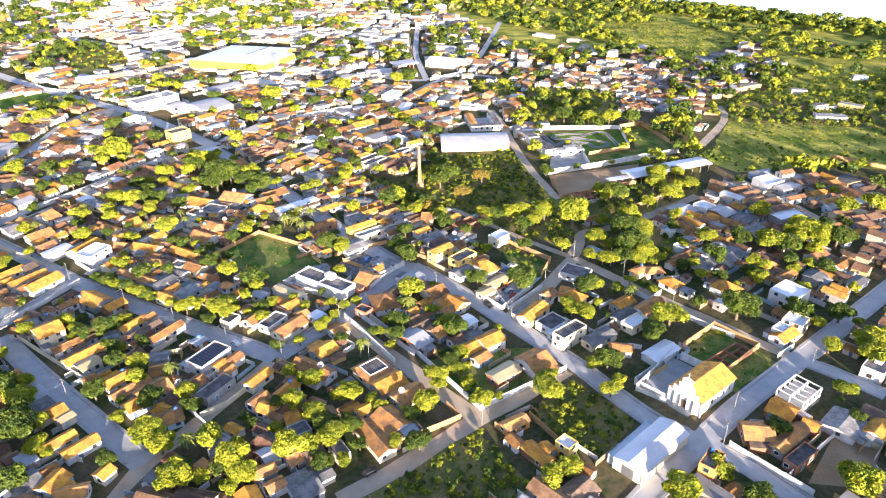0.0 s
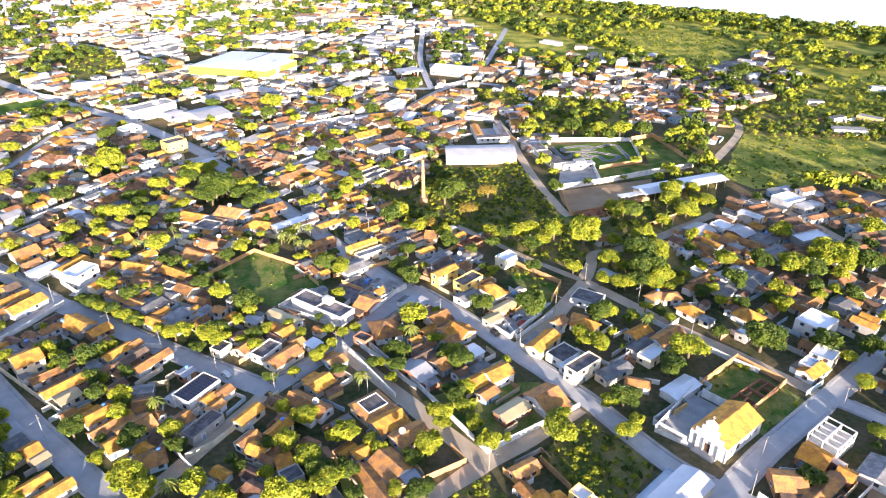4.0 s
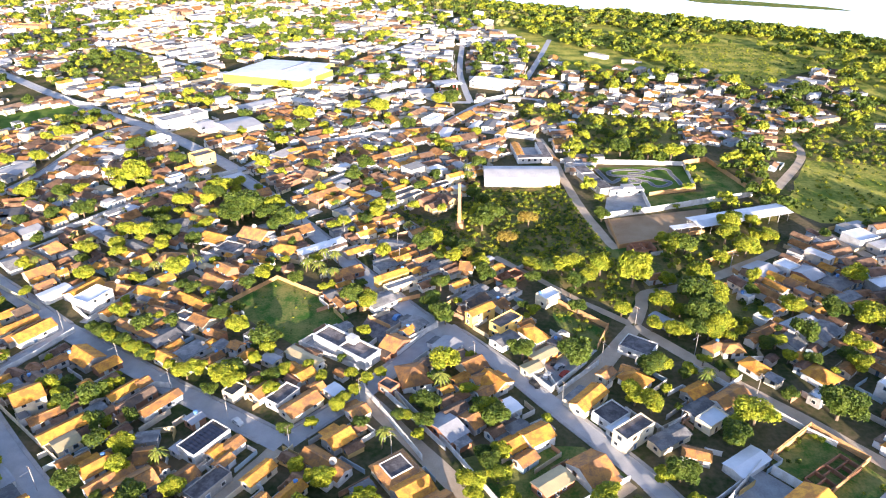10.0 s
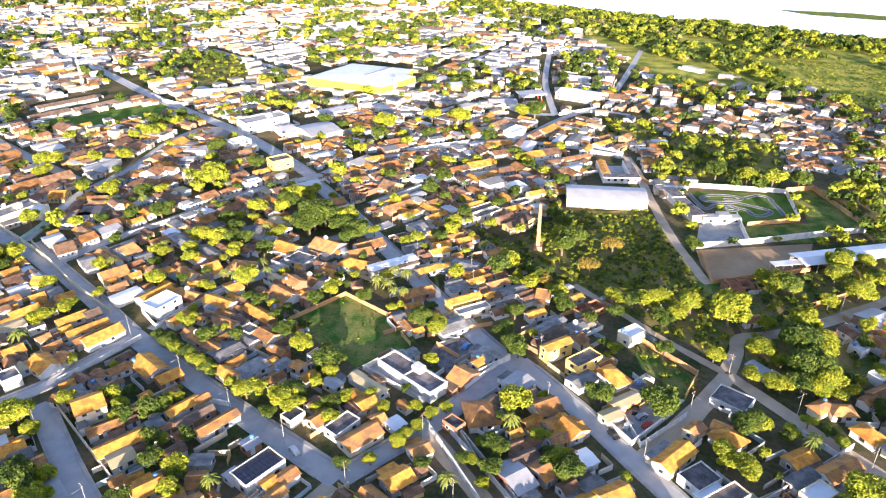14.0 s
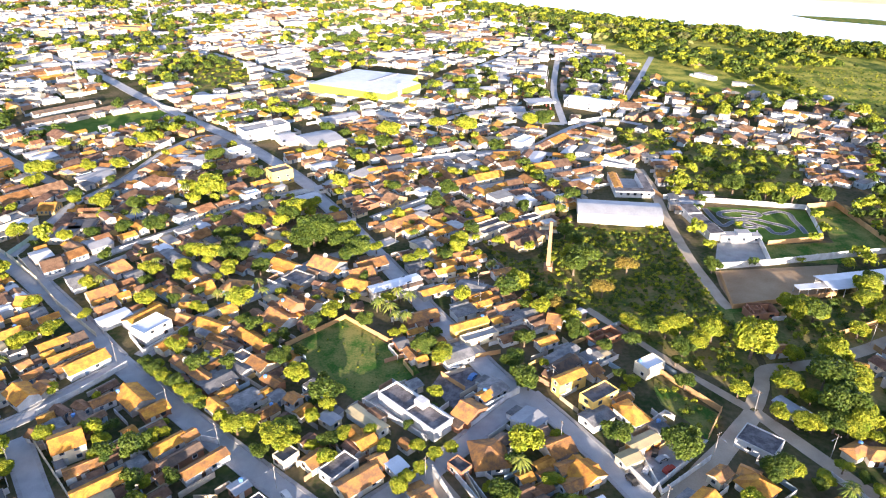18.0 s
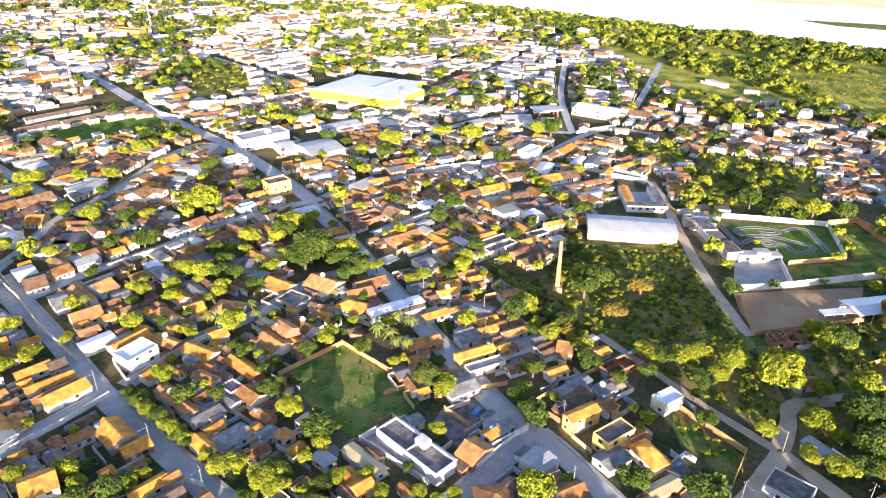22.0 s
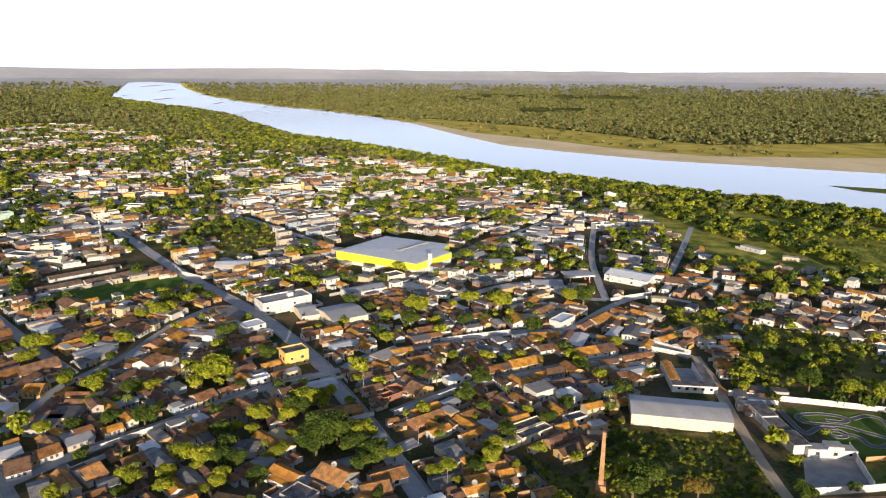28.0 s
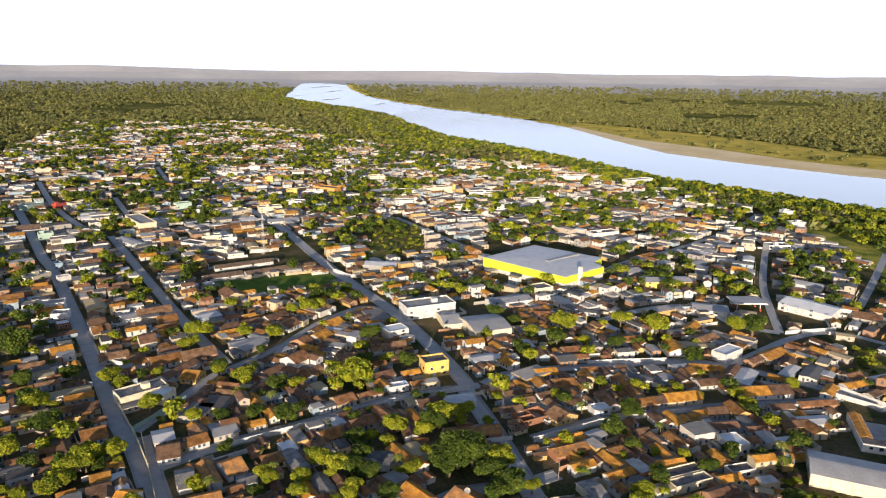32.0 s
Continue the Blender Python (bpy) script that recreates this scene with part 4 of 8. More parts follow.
def church():
    root = thing("church", "small white church with a yellow-lit tile roof and a stepped front", "church", pose(77.6, 163.2, 0, 0, 0, 39))
    L, W, z = 18.0, 10.5, 5.2
    part("wall", walls_of(L, W, z, 2.3), "white", root)
    roof = part("roof", gable_roof(L, W, z, 2.5), "suntile", root)
    part("ridge_cap", one_box(-L / 2, -0.18, z + 2.42, L / 2, 0.18, z + 2.6), "suntile", roof)
    f = Bulk()
    x0, x1 = -L / 2 - 0.5, -L / 2
    for a, b, h in ((-5.6, -4.2, 4.8), (-4.2, -2.6, 6.6), (-2.6, 2.6, 8.6), (2.6, 4.2, 6.6), (4.2, 5.6, 4.8)):
        f.box(x0, a, 0, x1, b, h)
    part("facade", f, "white", root, "white stepped gable front")
    t = Bulk()
    t.box(x0 - 0.2, -1.6, 8.6, x1 + 0.2, 1.6, 10.2)
    t.solid([(x0 - 0.3, -1.8, 10.2), (x1 + 0.3, -1.8, 10.2), (x1 + 0.3, 1.8, 10.2), (x0 - 0.3, 1.8, 10.2), (x0 + 0.25, 0, 11.6)], [(0, 1, 4), (1, 2, 4), (2, 3, 4), (3, 0, 4), (3, 2, 1, 0)])
    part("belfry", t, "white", root)
    c = Bulk()
    c.box(x0 + 0.2, -0.06, 11.5, x0 + 0.32, 0.06, 12.9)
    c.box(x0 + 0.2, -0.45, 12.3, x0 + 0.32, 0.45, 12.42)
    part("cross", c, "white", root)
    part("porch", one_box(x0 - 2.6, -3.4, 0, x0, 3.4, 0.35), "yard", root, "grey entrance steps")
    for y in (-3.2, -1.1, 1.1, 3.2):
        p = Bulk()
        p.tube(x0 - 0.25, y, 0, 4.4, 0.28, 0.24, 8)
        part("column", p, "white", root)
    part("door", DOOR["wood"], None, root, m=pose(x0, 0, 0, 0, 0, 270) @ Matrix.Diagonal((1.6, 1, 1.5, 1)))
    rng = random.Random(3)
    for u in (-0.7, -0.35, 0.0, 0.35, 0.7):
        for side in (0, 2):
            add_window(root, opening_pose(side, u, L, W) @ pose(0, 0, 0.6) @ Matrix.Diagonal((0.8, 1, 1.2, 1)), rng)
    BIG.append((77.6, 163.2, 10.5))


def big_shed(x, y, ang, L, W, z, rise, wall, roofing, label, strips=False, name="warehouse"):
    root = thing(name, label, "warehouse", pose(x, y, 0, 0, 0, ang))
    part("wall", walls_of(L, W, z, rise - 0.1), wall, root)
    b = Bulk()
    n = 10
    prof = [(-W / 2 - 0.4 + (W + 0.8) * i / n, z + rise * (1 - abs(2 * i / n - 1) ** 1.35)) for i in range(n + 1)]
    top = [[(sx * (L / 2 + 0.4), yy, zz + up) for yy, zz in prof] for sx in (-1, 1) for up in (0.0, 0.15)]
    v = [q for row in top for q in row]
    k = n + 1
    f = []
    for i in range(n):
        f += [(k + i, 3 * k + i, 3 * k + i + 1, k + i + 1), (i + 1, 2 * k + i + 1, 2 * k + i, i), (i, k + i, k + i + 1, i + 1), (2 * k + i + 1, 3 * k + i + 1, 3 * k + i, 2 * k + i)]
    f += [(0, 2 * k, 3 * k, k), (n, k + n, 3 * k + n, 2 * k + n)]
    b.solid(v, f)
    roof = part("roof", b, roofing, root)
    nb = max(3, int(L / 6))
    for i in range(nb + 1):
        u = -L / 2 + L * i / nb
        for s in (-1, 1):
            part("pilaster", one_box(u - 0.2, s * (W / 2 + 0.1) - 0.12, 0, u + 0.2, s * (W / 2 + 0.1) + 0.12, z - 0.05), wall, root)
    part("gate", GARAGE, None, root, m=opening_pose(3, 0, L, W) @ Matrix.Diagonal((1.4, 1, 1.4, 1)))
    if strips:
        for i in range(int(L / 6)):
            part("skylight", one_box(-0.6, 0, 0, 0.6, W * 0.38, 0.04), "white", roof, "pale translucent roof strip", m=pose(-L / 2 + 4 + i * 6, 0.6, z + rise + 0.12, -math.degrees(math.atan2(rise, W / 2)) * 0.7, 0, 0))
    BIG.append((x, y, max(L, W) * 0.4))
    return root


church()
big_shed(55.4, 138.0, 42, 22.0, 8.6, 3.8, 1.5, "cream", "metalsheet", "cream warehouse with a pale sheet roof")
big_shed(-277.7, 539, 20, 23.3, 12.8, 4.5, 1.4, "concrete", "metalsheet", "open market canopy with a pale curved roof", name="canopy")



def supermarket():
    corners = [(-212.7, 576.9), (-144.9, 556.4), (-128.6, 594.6), (-137.5, 603.0), (-136.0, 618.6), (-192.4, 631.3)]
    cx, cy = -166, 592
    root = thing("supermarket", "large hall clad in lime yellow with a grey metal roof", "supermarket", pose(cx, cy, 0))
    p = [(x - cx, y - cy) for x, y in corners]
    base, clad, roof, rim = Bulk(), Bulk(), Bulk(), Bulk()
    for i, ((ax, ay), (bx, by)) in enumerate(zip(p, p[1:] + p[:1])):
        low = 2.2 if i == 0 else 4.2
        base.quad((ax, ay, 0), (bx, by, 0), (bx, by, 4.2), (ax, ay, 4.2))
        clad.quad((ax * 1.01, ay * 1.01, low), (bx * 1.01, by * 1.01, 4.4), (bx * 1.01, by * 1.01, 9.0), (ax * 1.01, ay * 1.01, 9.0))
        rim.quad((ax * 1.012, ay * 1.012, 9.0), (bx * 1.012, by * 1.012, 9.0), (bx * 0.985, by * 0.985, 9.3), (ax * 0.985, ay * 0.985, 9.3))
        roof.quad((ax * 0.985, ay * 0.985, 9.2), (bx * 0.985, by * 0.985, 9.2), (bx * 0.3, by * 0.3, 10.2), (ax * 0.3, ay * 0.3, 10.2))
    roof.quad(*[(x * 0.3, y * 0.3, 10.2) for x, y in p])
    part("base_wall", base, "white", root, "white lower wall")
    part("cladding", clad, "lime", root, "lime yellow cladding band")
    part("roof", roof, "metalsheet", root)
    part("roof_edge", rim, "metalsheet", root)
    part("pylon", one_box(-1.3, -0.9, 0, 1.3, 0.9, 14.0), "white", root, "white entrance pylon", m=pose(-138.2 - cx, 569.0 - cy, 0, 0, 0, 65))
    part("roof_ridge", one_box(-17, -1.6, 9.6, 17, 1.6, 10.9), "greysheet", root, m=pose(6, 8, 0, 0, 0, 66))
    for x, y in corners:
        BIG.append((x * 0.8 + cx * 0.2, y * 0.8 + cy * 0.2, 8))
    BIG.append((cx, cy, 24))


supermarket()


def chimney(x, y):
    root = thing("brick_chimney", "tall square factory chimney of old orange brick", "chimney", pose(x, y, 0))
    part("plinth", one_box(-1.8, -1.8, 0, 1.8, 1.8, 2.2), "oldbrick", root)
    h = 21.5
    for i in range(11):
        a, z0, z1 = 0.88 - 0.03 * i, 2.2 + (h - 2.2) * i / 11, 2.2 + (h - 2.2) * (i + 1) / 11 - 0.03
        part("shaft_course", one_box(-a, -a, z0, a, a, z1), "oldbrick", root)
    part("cap", one_box(-0.66, -0.66, h, 0.66, 0.66, h + 0.5), "oldbrick", root)
    BIG.append((x, y, 3))


chimney(-13.3, 326.9)


def lattice_tower(x, y, h):
    root = thing("radio_mast", "tall steel lattice radio mast painted grey and white", "mast", pose(x, y, 0))
    n = 9
    for i in range(n):
        b = Bulk()
        r0, r1 = 1.1 * (1 - 0.8 * i / n), 1.1 * (1 - 0.8 * (i + 1) / n)
        z0, z1 = h * i / n, h * (i + 1) / n
        cs = [(-1, -1), (1, -1), (1, 1), (-1, 1)]
        for (ax, ay), (bx, by) in zip(cs, cs[1:] + cs[:1]):
            for p, q in (((ax * r0, ay * r0, z0), (ax * r1, ay * r1, z1)), ((ax * r0, ay * r0, z0), (bx * r1, by * r1, z1)), ((bx * r0, by * r0, z0), (ax * r1, ay * r1, z1)), ((ax * r1, ay * r1, z1), (bx * r1, by * r1, z1))):
                d = Vector(q) - Vector(p)
                m = Matrix.Translation(p) @ d.to_track_quat("Z", "Y").to_matrix().to_4x4()
                c = Bulk()
                c.tube(0, 0, 0, d.length, 0.06, 0.06, 4)
                b.solid(c.v, c.f, m)
        part("mast_section", b, "concrete" if i % 2 else "white", root)
    BIG.append((x, y, 3))


lattice_tower(-381.5, 532, 32)
lattice_tower(-505, 827, 36)


def u_building():
    root = thing("inn", "white U-shaped building with orange tiled inner roofs", "building", pose(24.5, 425.8, 0, 0, 0, 8))
    for x0, y0, x1, y1 in ((-10, -13, 10, -8), (-10, -8, -5, 14), (5, -8, 10, 14)):
        part("wing", one_box(x0, y0, 0, x1, y1, 3.4), "white", root)
    for x0, y0, x1, y1 in ((-9.7, -12.7, 9.7, -8), (5.3, -7.7, 9.7, 13.7)):
        part("flat_roof", one_box(x0, y0, 3.4, x1, y1, 3.55), "slab", root)
    b = gable_roof(21, 4.4, 3.45, 0.9)
    part("tile_roof", b, "suntile", root, m=pose(-7.5, 3, 0, 0, 0, 90))
    part("courtyard", one_box(-4.9, -7.9, 0, 4.9, 14, 0.12), "yard", root)
    rng = random.Random(8)
    for u in (-7, -3.5, 0, 3.5, 7):
        add_window(root, pose(u, -13, 0.4), rng)
    BIG.append((24.5, 425.8, 17.5))


u_building()


def kart_yard():
    # pale kerbs of the winding track
    root = thing("kart_track", "winding asphalt practice track with pale painted kerbs", "track", pose(78, 395, 0.07))
    ring_road = [(77.6 + 3.2 * math.cos(a * 0.524), 389 + 2.6 * math.sin(a * 0.524)) for a in range(13)]
    long_lap = [(59.9, 405.7), (61.4, 398.3), (63.7, 389.6), (66, 386), (71.4, 391.9), (77, 393.6), (81.5, 390), (85.5, 387.9), (87.4, 382.6), (92, 382.5), (96.9, 388), (93.1, 391.8), (88.6, 393.6), (82, 396.6), (71.9, 396), (66.7, 397), (66.5, 401.7), (73.9, 405.4), (82.7, 405.4), (85.4, 402.8), (82.8, 400.4), (76.5, 400.2)]
    for line in (ring_road, long_lap, [(87.4, 403.9), (94.7, 408.6), (99.6, 406.5), (100, 400.4), (101.4, 391.8), (102, 384.6)]):
        pts = [Vector((x - 78, y - 395)) for x, y in line]
        fine = []
        for i in range(len(pts) - 1):
            p0, p1, p2, p3 = pts[max(i - 1, 0)], pts[i], pts[i + 1], pts[min(i + 2, len(pts) - 1)]
            for t in (0.0, 0.25, 0.5, 0.75):
                fine.append(0.5 * (2 * p1 + (p2 - p0) * t + (2 * p0 - 5 * p1 + 4 * p2 - p3) * t * t + (3 * p1 - p0 - 3 * p2 + p3) * t ** 3))
        fine.append(pts[-1])
        sides = [((fine[min(i + 1, len(fine) - 1)] - fine[max(i - 1, 0)]).normalized()).orthogonal() for i in range(len(fine))]
        for a, c, z, mat, nm in ((-1.0, 1.0, 0.0, "tarmac", "asphalt_lane"), (-1.3, -1.0, 0.12, "concrete", "kerb"), (1.0, 1.3, 0.12, "concrete", "kerb")):
            b = Bulk()
            for k in range(len(fine) - 1):
                q = [fine[k] + sides[k] * a, fine[k] + sides[k] * c, fine[k + 1] + sides[k + 1] * c, fine[k + 1] + sides[k + 1] * a]
                b.quad(*[(p.x, p.y, z) for p in q])
                if z:
                    b.quad(*[(p.x, p.y, w) for p, w in ((q[0], 0), (q[0], z), (q[3], z), (q[3], 0))])
                    b.quad(*[(p.x, p.y, w) for p, w in ((q[1], 0), (q[1], z), (q[2], z), (q[2], 0))])
            part(nm, b, mat, root)
    # white building of the yard
    rng = random.Random(4)
    o = thing("office_block", "low white office block with dark flat roofs", "building", pose(54.8, 385, 0, 0, 0, -72))
    for i, (w, h) in enumerate(((11, 3.6), (11.4, 3.2), (11, 3.8))):
        x = -17 + 11.5 * i
        part("wing", one_box(x, -3.5, 0, x + w, 3.5, h), "white", o)
        part("flat_roof", one_box(x + 0.3, -3.2, h - 0.05, x + w - 0.3, 3.2, h + 0.1), "slab", o)
        add_window(o, pose(x + w / 2, -3.5, 0.2), rng)
    o = thing("office_block", "low white gatehouse with a flat roof", "building", pose(70, 371, 0, 0, 0, 10))
    for x0, x1, h in ((-9, -2, 3.4), (-1.9, 4, 4.6), (4.1, 9, 3.2)):
        part("wing", one_box(x0, -2.5, 0, x1, 2.5, h), "white", o)
        part("flat_roof", one_box(x0 + 0.3, -2.2, h - 0.05, x1 - 0.3, 2.2, h + 0.1), "yard", o)
        add_window(o, pose((x0 + x1) / 2, -2.5, 0.2), rng)
    # long open-sided roof
    s = thing("open_shed", "long open shed with a pale metal roof on posts", "shed", pose(116.7, 338.3, 0, 0, 0, 22))
    part("roof", gable_roof(51, 10.5, 4.6, 0.7), "metalsheet", s)
    part("back_wall", one_box(-25, 4.8, 0, 25, 5.0, 4.3), "white", s)
    for i in range(10):
        for y in (-4.8,):
            p = Bulk()
            p.tube(-24.5 + 5.4 * i, y, 0, 4.2, 0.14, 0.14, 8)
            part("post", p, "concrete", s)
    s = thing("open_shed", "small open shed with a pale flat roof", "shed", pose(90.4, 328.4, 0, 0, 0, 20))
    part("roof", one_box(-8, -2, 2.9, 8, 2, 3.1), "metalsheet", s)
    for i in range(5):
        for y in (-1.8, 1.8):
            part("post", one_box(-7.8 + 3.85 * i, y - 0.1, 0, -7.6 + 3.85 * i, y + 0.1, 2.9), "concrete", s)
    BIG.extend([(116.7, 338.3, 9.3), (102.7, 332.5, 9.3), (130.7, 344.2, 9.3), (54.8, 385, 11.7), (70, 371, 9.3)])


kart_yard()


def brick_maze():
    root = thing("unfinished_walls", "low unfinished brick walls on a grassy lot", "building shell", pose(92.6, 180.6, 0, 0, 0, 36))
    lines = [(-8.2, -3, 8.2, -3), (-8.2, 3, 8.2, 3), (-8.2, -3, -8.2, 3), (8.2, -3, 8.2, 3), (-3.5, -3, -3.5, 3), (1.2, -3, 1.2, 3), (4.7, -3, 4.7, 0), (-8.2, 0, -3.5, 0), (1.2, 0.5, 8.2, 0.5), (-3.5, 1, 0, 1)]
    for x0, y0, x1, y1 in lines:
        part("wall", one_box(min(x0, x1) - 0.12, min(y0, y1) - 0.12, 0, max(x0, x1) + 0.12, max(y0, y1) + 0.12, 1.4), "brick", root)
    fr = thing("unfinished_building", "white concrete frame of an unfinished two-storey building", "building shell", pose(104.8, 159.2, 0, 0, 0, 38))
    L, W = 10.5, 8.0
    for i in range(5):
        for j in range(3):
            part("column", one_box(-L / 2 + i * L / 4 - 0.15, -W / 2 + j * W / 2 - 0.15, 0, -L / 2 + i * L / 4 + 0.15, -W / 2 + j * W / 2 + 0.15, 5.6), "white", fr)
    part("floor_slab", one_box(-L / 2, -W / 2, 3.0, L / 2, W / 2, 3.2), "concrete", fr)
    for j in range(3):
        part("beam", one_box(-L / 2, -W / 2 + j * W / 2 - 0.16, 5.3, L / 2, -W / 2 + j * W / 2 + 0.16, 5.7), "white", fr)
    for i in range(5):
        part("beam", one_box(-L / 2 + i * L / 4 - 0.14, -W / 2, 5.32, -L / 2 + i * L / 4 + 0.14, W / 2, 5.68), "white", fr)
    part("wall", one_box(-L / 2, -W / 2 - 0.02, 0, L / 2, -W / 2 + 0.14, 2.9), "cream", fr)
    part("wall", one_box(-L / 2 - 0.02, -W / 2, 0, -L / 2 + 0.14, W / 2, 2.9), "orange", fr)
    BIG.extend([(94.5, 184.3, 8.2), (104.8, 159.2, 7.5), (66.5, 170.3, 8.2)])


brick_maze()
brick_shell(pose(66.7, 307.4, 0, 0, 0, 12), 9.5, 7, "brick", random.Random(6))
BIG.append((66.7, 307.4, 5))


# ---- blocks of the town centre ----
def block(x, y, L, W, h, ang, colour, roof):
    """A plain building of one to three floors whose front looks along -y."""
    paint = {"w": "white", "c": "cream", "y": "yellow", "o": "orange", "g": "green", "b": "blue", "k": "concrete", "r": "red"}[colour]
    word = {"white": "white", "cream": "cream", "yellow": "yellow", "orange": "orange", "green": "pale green", "blue": "pale blue", "concrete": "grey", "red": "red-fronted"}[paint]
    HOUSES.append((x, y, L, W, ang))
    if roof in "Hc":
        BIG.append((x, y, 9))
        return big_shed(x, y, ang, L, W, h - 1.4, 1.6, paint, "greysheet", ("large cream hall with a grey metal roof" if roof == "H" else "industrial shed with a curved grey roof"), name="hall" if roof == "H" else "warehouse")
    rng = random.Random(int(abs(x * 7 + y * 3)))
    tall = "three-storey" if h > 8 else "two-storey" if h > 5.4 else "one-storey"
    cover = {"f": "a flat roof behind a parapet", "m": "a grey metal roof", "w": "a pale sheet roof", "t": "a brown clay tile roof"}[roof]
    root = thing("commercial_building", f"{tall} {word} building with {cover}", "building", pose(x, y, 0, 0, 0, ang), "blocks of the town centre")
    if roof == "f":
        part("wall", walls_of(L, W, h), paint, root)
        part("roof", one_box(-L / 2 + 0.25, -W / 2 + 0.25, h - 0.1, L / 2 - 0.25, W / 2 - 0.25, h + 0.06), rng.choice(("slab", "yard", "sheet", "yard")), root)
        part("parapet", ring(-L / 2, -W / 2, L / 2, W / 2, 0.25, h, h + 0.8), paint, root)
        if rng.random() < 0.6 and L > 10:
            u = rng.uniform(-0.3, 0.3) * L
            part("stair_box", one_box(u - 1.6, -1.5, h, u + 1.6, 1.6, h + 2.3), paint, root)
    else:
        rise = W * (0.2 if roof == "t" else 0.1)
        part("wall", walls_of(L, W, h - rise, rise - 0.12), paint, root)
        part("roof", gable_roof(L, W, h - rise, rise, 0.3), {"m": "greysheet", "w": "whitesheet", "t": "oldtile"}[roof], root)
    floors = 3 if h > 8 else 2 if h > 5.4 else 1
    n = max(2, min(4, int(L / 5)))
    for fl in range(floors):
        for i in range(n):
            part("window", WINDOW["shutter"] if i % 2 else PANE, None, root, m=opening_pose(0, -0.82 + 1.64 * i / (n - 1), L, W) @ pose(0, 0, fl * 2.75) @ Matrix.Diagonal((1.25, 1, 1, 1)))


def plaza_house(x, y, ang):
    root = thing("pavilion", "plaza building with three orange hipped tile roofs", "building", pose(x, y, 0, 0, 0, ang))
    for u, L, W in ((-9, 12, 10), (3, 12, 8), (14, 10, 7)):
        wing = part("wall", walls_of(L, W, 3.2), "white", root, m=pose(u, 0, 0))
        part("roof", hip_roof(L, W, 3.2, W * 0.3), "suntile", wing)
        part("window", PANE, None, wing, m=opening_pose(0, 0.2, L, W))
    BIG.extend([(x, y, 9)])


plaza_house(-245, 527, 22)
totem = thing("sign_totem", "tall yellow roadside sign on a post", "sign", pose(-368, 850, 0, 0, 0, 30))
part("post", one_box(-0.3, -0.3, 0, 0.3, 0.3, 9), "concrete", totem)
part("panel", one_box(-1.8, -0.4, 9, 1.8, 0.4, 14), "yellow", totem)
# filling station
st = thing("filling_station", "filling station with a broad pale flat canopy", "filling station", pose(-34, 574, 0, 0, 0, 25))
part("canopy", one_box(-10, -7, 5.0, 10, 7, 5.8), "white", st)
part("canopy_top", one_box(-9.6, -6.6, 5.8, 9.6, 6.6, 5.86), "greysheet", st, "grey canopy roof")
part("kiosk", one_box(-6, 7.5, 0, 6, 11, 3.2), "cream", st)
for u in (-7, 7):
    for w in (-4, 4):
        part("column", one_box(u - 0.25, w - 0.25, 0, u + 0.25, w + 0.25, 5.0), "white", st)
        part("pump", one_box(u - 0.4, w - 1.3, 0, u + 0.4, w - 0.6, 1.6), "red", st)
BIG.append((-34, 574, 11))


# ---- cars ----
def car(x, y, ang, label, colour):
    root = thing("car", label, "car", pose(x, y, 0.05, 0, 0, ang), "parked cars")
    prof = [(-2.0, 0.35), (2.0, 0.35), (2.05, 0.75), (1.15, 0.92), (0.55, 1.42), (-1.05, 1.45), (-1.75, 0.98), (-2.05, 0.9)]
    def extr(pts, w):
        b = Bulk()
        n = len(pts)
        v = [(px, -w, pz) for px, pz in pts] + [(px, w, pz) for px, pz in pts]
        b.solid(v, [tuple(range(n)), tuple(range(2 * n - 1, n - 1, -1))] + [(i, n + i, n + (i + 1) % n, (i + 1) % n) for i in range(n)])
        return b
    part("body", extr(prof, 0.82), colour, root)
    part("glazing", extr([(1.0, 0.95), (0.5, 1.36), (-1.0, 1.38), (-1.6, 1.0)], 0.83), "glass", root)
    for u in (-1.25, 1.25):
        for s in (-1, 1):
            w = Bulk()
            w.tube(0, 0, -0.1, 0.1, 0.31, 0.31, 12)
            part("wheel", w, "tyre", root, m=pose(u, s * 0.76, 0.31, 90, 0, 0))


# ---- utility poles ----
post_b = Bulk()
post_b.tube(0, 0, 0, 8.6, 0.1, 0.06, 8)
POST = post_b.mesh("post", "concrete")
ARM = one_box(-0.9, -0.06, 8.0, 0.9, 0.06, 8.14).mesh("crossarm", "wood")
lamp_b = Bulk()
lamp_b.box(-0.03, -1.9, 7.3, 0.03, -0.1, 7.38)
lamp_b.box(-0.14, -2.5, 7.3, 0.14, -1.9, 7.46)
LAMP = lamp_b.mesh("street_lamp", "metal")
iso_b = Bulk()
for q in (-0.75, 0, 0.75):
    iso_b.tube(q, 0, 8.14, 8.36, 0.05, 0.04, 6)
ISO = iso_b.mesh("insulators", "white")


def pole(x, y, ang):
    root = thing("utility_pole", "grey concrete utility pole with a street lamp", "utility pole", pose(x, y, 0, 0, 0, ang), "utility poles")
    for me, n in ((POST, "post"), (ARM, "crossarm"), (LAMP, "street_lamp"), (ISO, "insulators")):
        part(n, me, None, root)


# ---- larger blocks of the centre ----
block(-618.1, 501.5, 51.2, 16, 4.5, 59, "w", "t")
block(-575.0, 482.8, 10.9, 10, 5, 64, "g", "f")
block(-529.9, 467.5, 24.9, 9, 4, 55, "c", "t")
block(-606.8, 549.9, 16.8, 11, 4.5, 57, "w", "w")
block(-589.6, 559.4, 18.0, 10, 4.5, 55, "c", "f")
